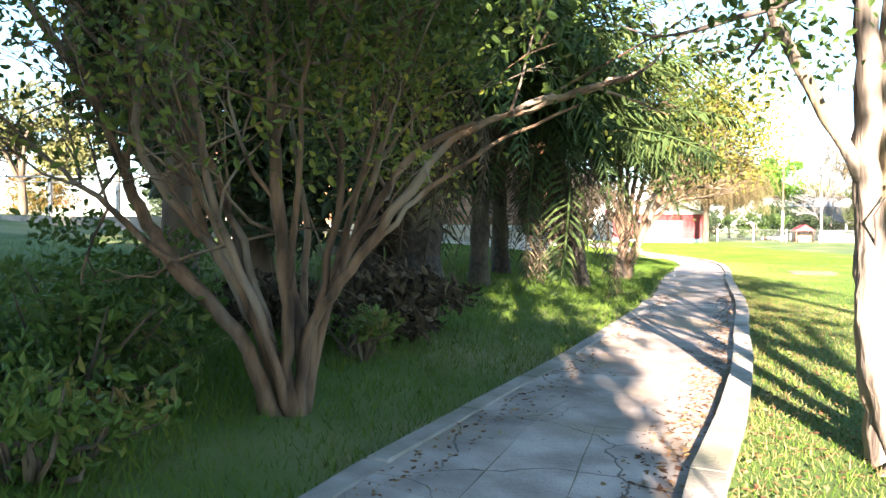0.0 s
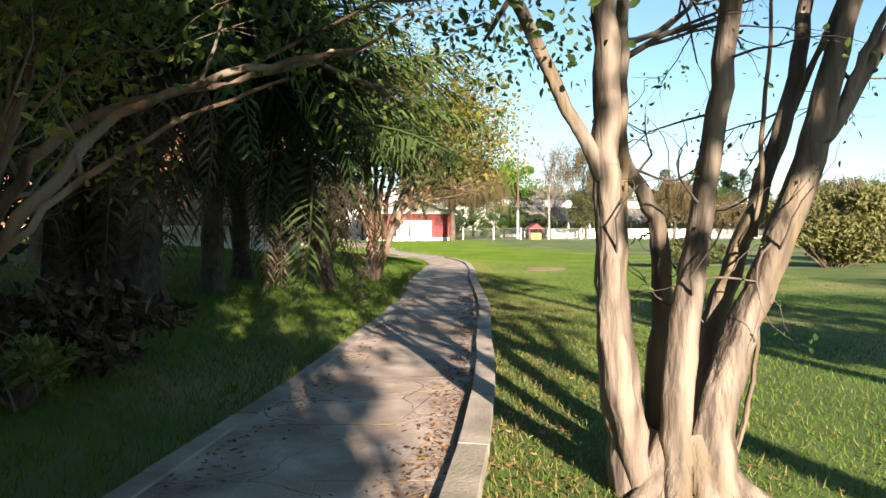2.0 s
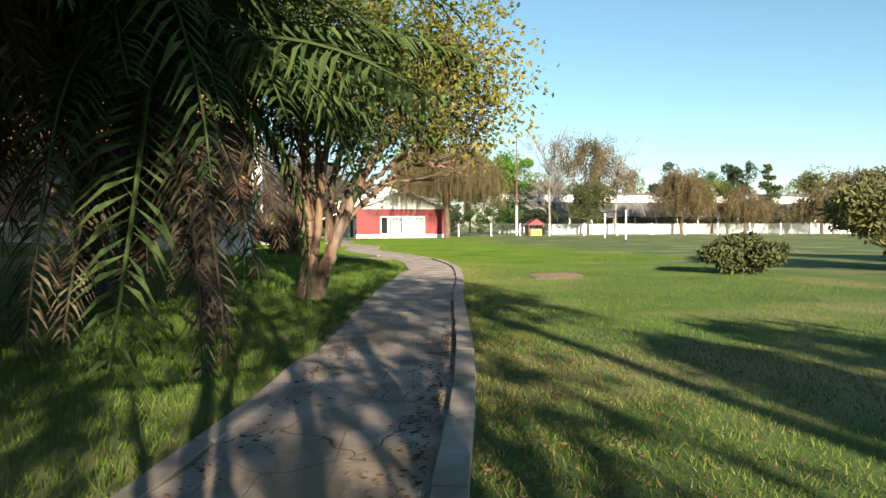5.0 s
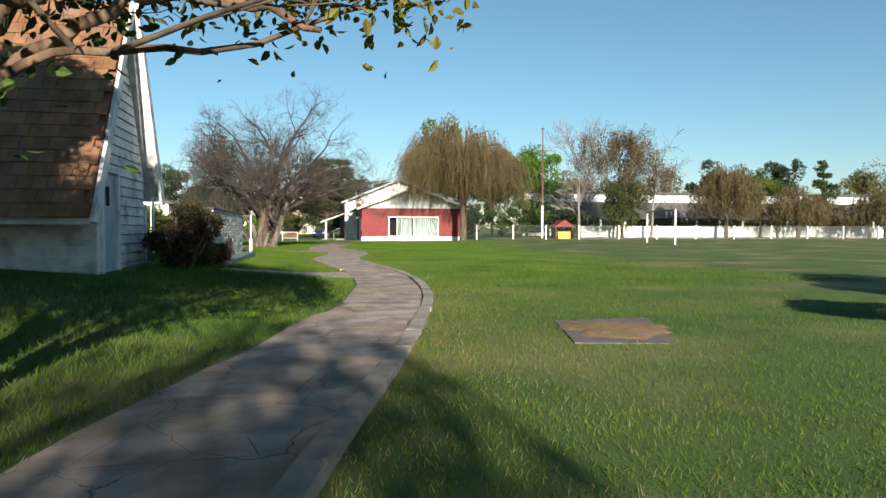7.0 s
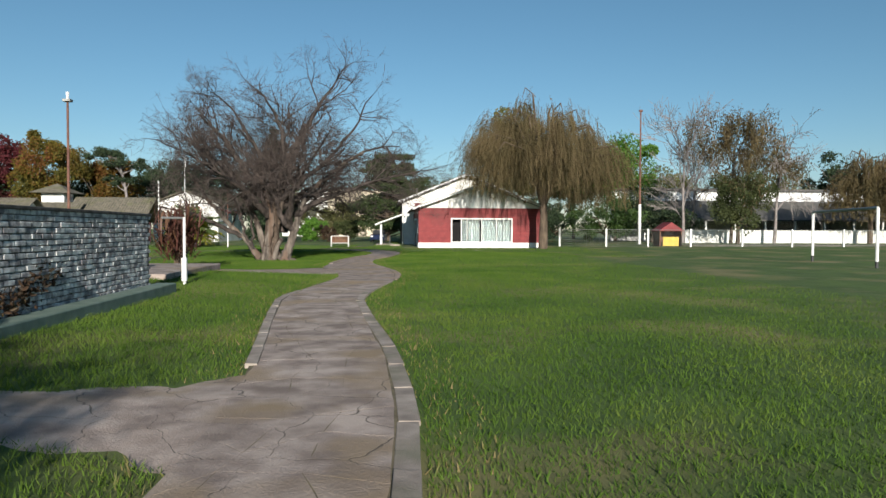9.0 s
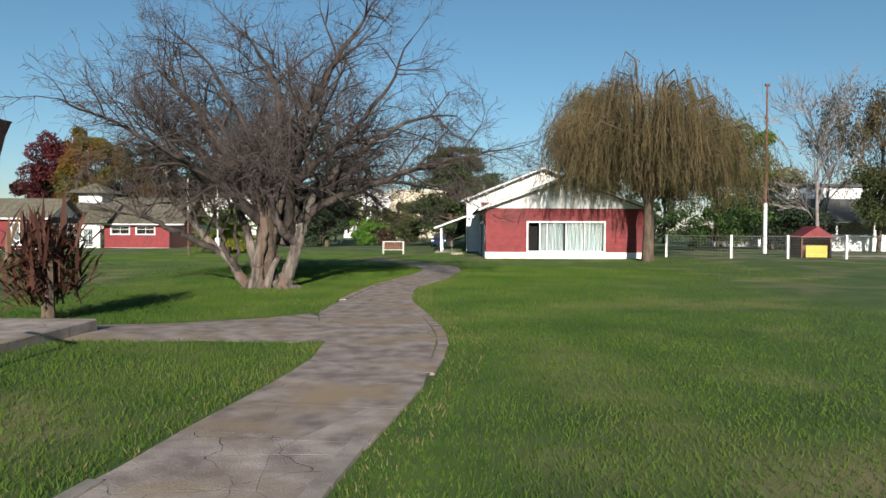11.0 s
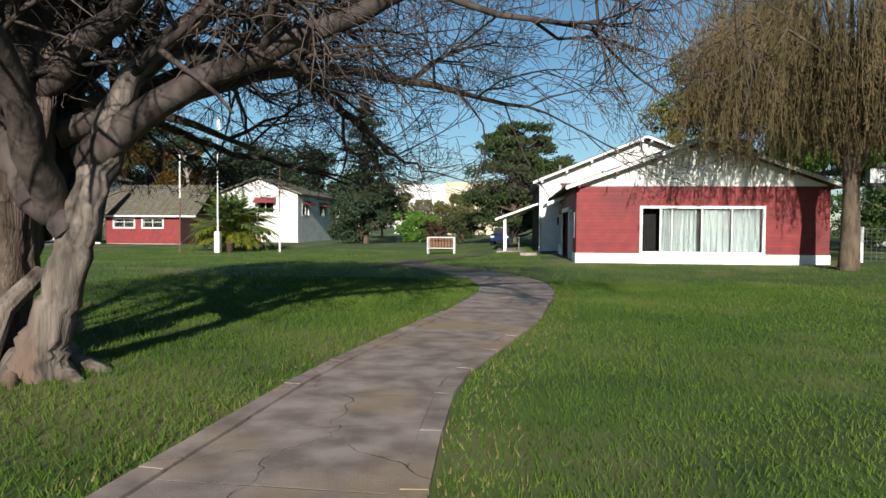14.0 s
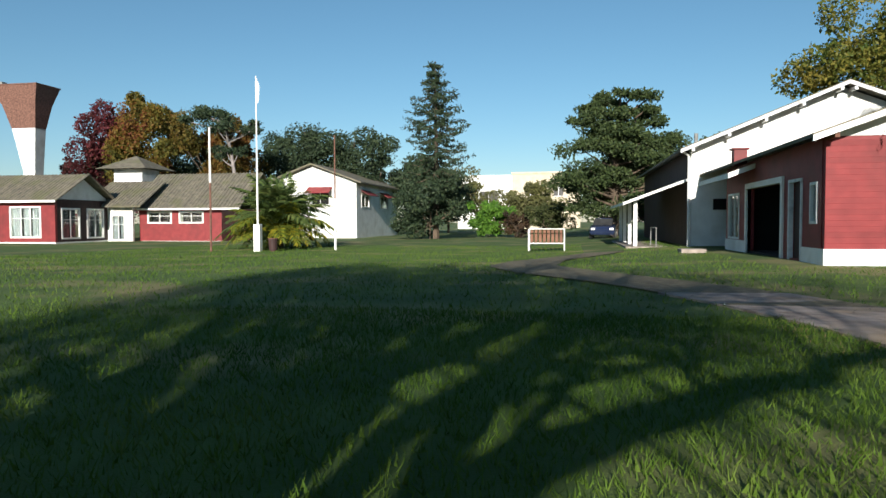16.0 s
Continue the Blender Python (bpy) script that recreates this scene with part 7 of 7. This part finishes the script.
# limp flag at the white flagpole's top
fv, ff = [], []
for j in range(7):
    for i in range(6):
        fv.append((0.03 + i * 0.034 * (0.35 + 0.65 * math.sin(0.5 + j * 0.42)), 0.05 * math.sin(i * 1.9 + j * 0.5), 8.6 - j * 0.17 - i * 0.05))
for j in range(6):
    for i in range(5):
        ff.append((6 * j + i, 6 * j + i + 1, 6 * j + i + 7, 6 * j + i + 6))
raw("flag", fv, ff, M_WHITEPAINT, fp, "limp white flag", smooth=True)
lb = thing("litter_bin", -7.55, 92.2, lies(-7.55, 92.2), "small dark red-brown litter bin on the lawn", "bin")
part("drum", rods(((0, 0, 0.05), (0, 0, 0.62), 0.2, 0.24, 14)), M_DARKWOODSHADE, lb)
part("rim", rods(((0, 0, 0.62), (0, 0, 0.66), 0.255, 0.255, 14)), M_RUST, lb)
part("foot", rods(((0, 0, -0.03), (0, 0, 0.05), 0.12, 0.12, 10)), M_RUST, lb)


def car(x, y, turn, mat, label):
    z = lies(x, y)
    t = thing("car", x, y, z, label, "car", "parked cars")
    t.matrix_basis = pose(x, y, z, 0, 0, turn)
    bm = bmesh.new()
    prism(bm, [(-2.1, -0.82, 0.28), (2.1, -0.82, 0.28), (2.15, -0.82, 0.62), (1.95, -0.82, 0.82), (1.0, -0.82, 0.92), (-1.95, -0.82, 0.95), (-2.15, -0.82, 0.7)], (0, 1.64, 0))
    bmesh.ops.bevel(bm, geom=list(bm.edges), offset=0.07, segments=2, affect="EDGES")
    part("body", bm, mat, t)
    bm = bmesh.new()
    prism(bm, [(0.95, -0.7, 0.9), (0.35, -0.62, 1.38), (-1.2, -0.62, 1.4), (-1.85, -0.7, 0.92)], (0, 1.3, 0))
    bmesh.ops.bevel(bm, geom=list(bm.edges), offset=0.05, segments=2, affect="EDGES")
    part("cabin", bm, M_BLACKPAINT, t, "dark glazed cabin")
    part("roof_panel", boxes(((-1.1, -0.58, 1.38), (0.3, 0.58, 1.42)), bevel=0.015), mat, t)
    for sx in (-1.3, 1.3):
        for sy in (-0.8, 0.8):
            w_ = part("wheel", rods(((sx, sy - 0.09, 0.3), (sx, sy + 0.09, 0.3), 0.31, 0.31, 16)), M_TYRE, t)
            part("hub_cap", rods(((sx, sy - 0.1, 0.3), (sx, sy + 0.1, 0.3), 0.18, 0.18, 12)), M_STEEL, w_)
    for sy in (-0.62, 0.62):
        part("headlight", boxes(((2.08, sy - 0.14, 0.6), (2.16, sy + 0.14, 0.74)), bevel=0.015), M_WHITEPAINT, t)
    return t


car(9.3, 110.5, -95, M_CAR, "parked dark blue car under the trees by the hall")

# ---- grass, litter ----
def blades(rng, n, xr, yr, high, wid, keep):
    x, y = rng.uniform(*xr, n), rng.uniform(*yr, n)
    k = keep(x, y)
    x, y = x[k], y[k]
    n = len(x)
    h = high * rng.uniform(0.45, 1.25, n)
    a = rng.uniform(0, 6.283, n)
    ln = rng.normal(0, 0.45, (n, 2)) * h[:, None]
    z = land(x, y) - 0.01
    w = wid * rng.uniform(0.6, 1.3, n)
    p0 = np.stack([x - np.cos(a) * w, y - np.sin(a) * w, z], 1)
    p1 = np.stack([x + np.cos(a) * w, y + np.sin(a) * w, z], 1)
    p2 = np.stack([x + ln[:, 0], y + ln[:, 1], z + h], 1)
    return np.stack([p0, p1, p2], 1).reshape(-1, 3)


def tri_mesh(name, v, mat):
    me = bpy.data.meshes.new(name)
    n = len(v) // 3
    me.vertices.add(3 * n)
    me.vertices.foreach_set("co", v.astype(np.float32).ravel())
    me.loops.add(3 * n)
    me.loops.foreach_set("vertex_index", np.arange(3 * n, dtype=np.int32))
    me.polygons.add(n)
    me.polygons.foreach_set("loop_start", np.arange(0, 3 * n, 3, dtype=np.int32))
    me.materials.append(mat)
    me.update(calc_edges=True)
    return new(name, me)


rng = np.random.default_rng(201)


def edge_gap(x, y):
    return np.maximum(left(y) - x, x - right(y))


near_l = lambda x, y: off_path(x, y, 0.03) & (x < left(y)) & (rng.random(len(x)) < np.clip(1.25 - edge_gap(x, y) / 9, 0.12, 1))
near_r = lambda x, y: off_path(x, y, 0.03) & (x > right(y)) & (rng.random(len(x)) < np.clip(1.25 - edge_gap(x, y) / 9, 0.12, 1))
g = [blades(rng, 300000, (-6, 9.5), (3.5, 26), 0.085, 0.0045, near_l), blades(rng, 430000, (0, 9.6), (26, 68), 0.07, 0.0052, near_l),
     blades(rng, 420000, (3.5, 17), (3.5, 28), 0.042, 0.004, near_r), blades(rng, 480000, (9, 20), (28, 68), 0.055, 0.0055, near_r),
     blades(rng, 110000, (-16, 24), (60, 100), 0.07, 0.012, lambda x, y: off_path(x, y, 0.02)),
     blades(rng, 40000, (-7, 2.6), (3.0, 12), 0.12, 0.006, near_l)]
grass = tri_mesh("grass", np.concatenate(g), M_BLADE)
tagged(grass, "short green lawn grass blades", "grass", kind="stuff")
nd = np.concatenate([blades(rng, 260000, (3.5, 13), (4.0, 28), 0.05, 0.0045, lambda x, y: off_path(x, y, 0.0) & (edge_gap(x, y) < 2.8) & (x > right(y)) & (rng.random(len(x)) < np.exp(-edge_gap(x, y) * np.where(y < 14, 0.75, 1.5)))),
                     blades(rng, 60000, (2, 11.5), (30, 68), 0.06, 0.008, lambda x, y: off_path(x, y, 0.0) & (edge_gap(x, y) < 0.5)),
                     blades(rng, 26000, (-2, 9), (4, 28), 0.06, 0.006, lambda x, y: off_path(x, y, 0.0) & (edge_gap(x, y) < 0.35) & (x < left(y)))])
dry = tri_mesh("dry_grass", nd, M_DRYGRASS)
tagged(dry, "dry yellow grass along the path edges", "grass", kind="stuff")
n = 6400
ly = 3.5 + 11.5 * rng.random(n) ** 1.7
sd = rng.random(n)
lx = np.where(sd < 0.33, right(ly) - 0.2 - np.abs(rng.normal(0, 0.13, n)), np.where(sd < 0.45, left(ly) + 0.16 + np.abs(rng.normal(0, 0.15, n)), right(ly) + 0.02 + np.abs(rng.normal(0, 0.75, n))))
c = np.stack([lx, ly, land(lx, ly) + np.where(lx > right(ly), 0.02, 0.034)], 1)
v, f = leaves(rng, c, 1, 0.012, 0.024, 0.0, 1.7)
v = v.reshape(-1, 6, 3)
v[:, :, 2] = c[:, None, 2] + (v[:, :, 2] - v[:, :1, 2]) * 0.3
tagged(raw("leaf_litter", v.reshape(-1, 3), f, M_LITTER), "dry brown fallen leaves on the path", "leaves", kind="stuff")

# ---- pieces: slabs, kerb stones, boards, tiles, bricks ----
def piece(name, me, parent, m):
    ob = bpy.data.objects.new(name, me)
    scene.collection.objects.link(ob)
    ob.parent = parent
    ob.matrix_parent_inverse = parent.matrix_basis.inverted()
    ob.matrix_basis = m
    return ob


def brick_mesh(name, mat, sx, sy, sz, ch=0.006, wob=0.0, seed=0):
    """A chamfered block, origin in its middle."""
    r = random.Random(seed)
    bm = bmesh.new()
    box(bm, (-sx / 2, -sy / 2, -sz / 2), (sx / 2, sy / 2, sz / 2))
    if ch:
        bmesh.ops.bevel(bm, geom=list(bm.edges), offset=ch, segments=1, affect="EDGES")
    for v in bm.verts:
        v.co += Vector((r.uniform(-wob, wob), r.uniform(-wob, wob), r.uniform(-wob, wob)))
    bmesh.ops.recalc_face_normals(bm, faces=bm.faces)
    me = bpy.data.meshes.new(name)
    bm.to_mesh(me)
    bm.free()
    me.materials.append(mat)
    return me


# concrete slabs of the path: uneven four-sided pieces
sr = np.random.default_rng(301)
rows = [3.0]
while rows[-1] < 70:
    rows.append(rows[-1] + (sr.uniform(0.55, 1.0) if rows[-1] < 44 else sr.uniform(1.1, 1.7)))
grid = []
for y in rows:
    a = left(y) + (0.11 if y < 12.6 or 33.6 < y < 41 or 53 < y < 60 else 0.015)
    b = right(y) - (0.16 if y < 42 or 45 < y < 60 else 0.015)
    c1, c2 = 0.34 + sr.uniform(-0.2, 0.12), 0.68 + sr.uniform(-0.12, 0.2)
    grid.append([(a + (b - a) * u, y + sr.uniform(-0.24, 0.24)) for i, u in enumerate((0, c1, c2, 1) if y < 44 else (0, 1))])
for j in range(len(rows) - 1):
    for i in range(min(len(grid[j]), len(grid[j + 1])) - 1):
        nx_ = grid[j + 1] if len(grid[j + 1]) == len(grid[j]) else [grid[j + 1][0], grid[j + 1][-1]]
        gj = grid[j] if len(grid[j + 1]) == len(grid[j]) else [grid[j][0], grid[j][-1]]
        q = [gj[i], gj[i + 1], nx_[i + 1], nx_[i]]
        cx, cy = sum(p[0] for p in q) / 4, sum(p[1] for p in q) / 4
        cz = lies(cx, cy)
        g_ = sr.uniform(0.001, 0.005)
        ring = []
        for k in range(4):
            ax, ay = q[k]
            bx, by = q[(k + 1) % 4]
            for u in (0.0, 0.25, 0.5, 0.75):
                px_, py_ = ax + (bx - ax) * u, ay + (by - ay) * u
                if u:
                    px_ += sr.uniform(-0.005, 0.005)
                    py_ += sr.uniform(-0.005, 0.005)
                d = math.hypot(px_ - cx, py_ - cy)
                s = (d - g_) / d
                ring.append(((px_ - cx) * s, (py_ - cy) * s))
        tz = 0.0275 + sr.uniform(-0.0006, 0.0006)
        n = len(ring)
        vv = [(x, y, -0.02) for x, y in ring] + [(x, y, tz - 0.0005) for x, y in ring] + [(x * 0.994, y * 0.994, tz) for x, y in ring]
        ff = [(k, (k + 1) % n, n + (k + 1) % n, n + k) for k in range(n)] + [(n + k, n + (k + 1) % n, 2 * n + (k + 1) % n, 2 * n + k) for k in range(n)] + [tuple(range(2 * n, 3 * n))]
        piece("slab", mesh_of("slab", vv, ff, M_PATH if cy < 43 else M_PATHSMOOTH), path, Matrix.Translation((cx, cy, cz)))

# kerb stones
KST = [brick_mesh("kerb_stone", M_KERB, 0.15, 0.998, 0.24, 0.005, 0.004, s) for s in range(4)]
KSL = [brick_mesh("kerb_stone", M_KERB, 0.12, 0.998, 0.2, 0.005, 0.004, s + 9) for s in range(3)]
KFL = [brick_mesh("kerb_stone", M_PATHSMOOTH, 0.15, 0.998, 0.24, 0.004, 0.003, s + 20) for s in range(3)]
kr = random.Random(5)
for side, fn, dx, meshes, spans, top in ((1, right, -0.075, KST, [(1.5, 42.0), (45.0, 60.0)], 0.075), (-1, left, 0.06, KSL, [(1.5, 12.6), (33.6, 41.0), (53.0, 60.0)], 0.038)):
    for y0, y1 in spans:
        y = y0
        while y < y1:
            s0 = float(fn(y + 0.01) - fn(y - 0.01)) / 0.02
            dy = 1.0 / math.hypot(1, s0)
            ym = y + dy / 2
            s = float(fn(ym + 0.25) - fn(ym - 0.25)) / 0.5
            x = float(fn(ym)) + dx
            piece("kerb_stone", (KFL if y > 42 else meshes)[kr.randrange(3)], path, pose(x, ym, lies(x, ym) + (top if y < 20 else 0.06 if y < 30 else 0.045 if y < 42 and side < 0 else 0.033) - (0.12 if side > 0 else 0.1) + kr.uniform(-0.003, 0.003), kr.uniform(-0.25, 0.25), kr.uniform(-1.5, 1.5), -math.degrees(math.atan(s)) + kr.uniform(-0.6, 0.6)))
            y += dy

# bricks of the garden wall
BR = [brick_mesh("brick", M_BRICKPAINT, 0.05, 0.235, 0.066, 0.008, 0.004, s) for s in range(5)]
cnt = 0
restV, restF = [], []
for row in range(17):
    off_ = 0.125 if row % 2 else 0.0
    for k in range(28):
        y = 36.6 + 3.5 - 0.125 - off_ - k * 0.25
        if y < 36.6 - 3.42:
            continue
        m = pose(6.0 + 0.005 + kr.uniform(-0.006, 0.004), y, 0.25 + 0.045 + row * 0.077, kr.uniform(-0.8, 0.8), 0, kr.uniform(-1, 1))
        if k < 17:
            piece("brick", BR[kr.randrange(5)], bw, m)
            cnt += 1
        else:
            me = BR[0]
            b0 = len(restV)
            restV += [tuple(bw.matrix_basis.inverted() @ m @ v.co) for v in me.vertices]
            restF += [tuple(b0 + i for i in p.vertices) for p in me.polygons]
raw("brickwork", restV, restF, M_BRICKPAINT, bw, kind="stuff")
part("footing", boxes(((0.06, -3.3, -0.15), (0.42, 3.75, 0.05)), bevel=0.015), M_GREENPAINT, bw, "green-grey painted concrete footing")

# clay tiles of the cottage roof, slope towards the sun
sl = Vector((0, CR - EAVE_Y, CRZ - EAVE_Z))
sl_len = sl.length
sd_ = sl.normalized()
nrm = Vector((0, -sd_.z, sd_.y))
TM = [brick_mesh("roof_tile", M_CLAY, 0.225, 0.36, 0.022, 0.006, 0.004, s) for s in range(4)]
rot = Matrix((Vector((1, 0, 0)), sd_, nrm)).transposed().to_4x4()
restV, restF = [], []
nr = int(sl_len / 0.27)
for r_ in range(nr):
    for k in range(52):
        x = AX + 0.02 - 0.23 * k - (0.115 if r_ % 2 else 0)
        c = Vector((x, EAVE_Y, EAVE_Z)) + sd_ * (0.1 + r_ * 0.27) + nrm * (0.135 + kr.uniform(-0.006, 0.008))
        m = Matrix.Translation(c) @ rot @ pose(0, 0, 0, -3.5 + kr.uniform(-1, 1), kr.uniform(-1.2, 1.2), kr.uniform(-1.2, 1.2))
        if k < 16:
            piece("roof_tile", TM[kr.randrange(4)], cottage, m)
        else:
            b0 = len(restV)
            restV += [tuple(cottage.matrix_basis.inverted() @ m @ v.co) for v in TM[0].vertices]
            restF += [tuple(b0 + i for i in p.vertices) for p in TM[0].polygons]
raw("roof_tiles", restV, restF, M_CLAY, cottage, kind="stuff")

# boards of the cottage's gable and low wall
for k in range(26):
    z = 0.3 + k * 0.19
    half = 1.64 if z < 2.2 else max(0.0, 1.64 * (CRZ - 0.35 - z) / (CRZ - 0.35 - 2.2))
    if half < 0.12:
        break
    spans = [(CR - half, CR + half)] if z > 2.15 else [(29.88, CR + half)]
    for a, b in spans:
        if b - a > 0.05:
            piece("board", brick_mesh("board", M_WOODWHITE, 0.022, b - a, 0.177, 0.003, 0.0, k), cottage, pose(AX - 0.035, (a + b) / 2, z, 0, -9, 0))
for k in range(8):
    piece("board", brick_mesh("board", M_WOODWHITE, AX - CW, 0.022, 0.17, 0.003, 0.0, k), cottage, pose((AX + CW) / 2, AY0 - 0.012, 0.2 + k * 0.16, 6, 0, 0))

# red boards of the hall front
for k in range(20):
    z = HB + 0.065 + k * 0.13
    if z + 0.065 > 2.95:
        break
    for a, b in ([(HX0, WIN[0]), (WIN[1], HX1)] if z < WIN[3] else [(HX0, HX1)]):
        piece("board", brick_mesh("board", M_RED, b - a, 0.024, 0.132, 0.004, 0.0, k), hall, pose((a + b) / 2, HY + 0.004, z, 5, 0, 0))
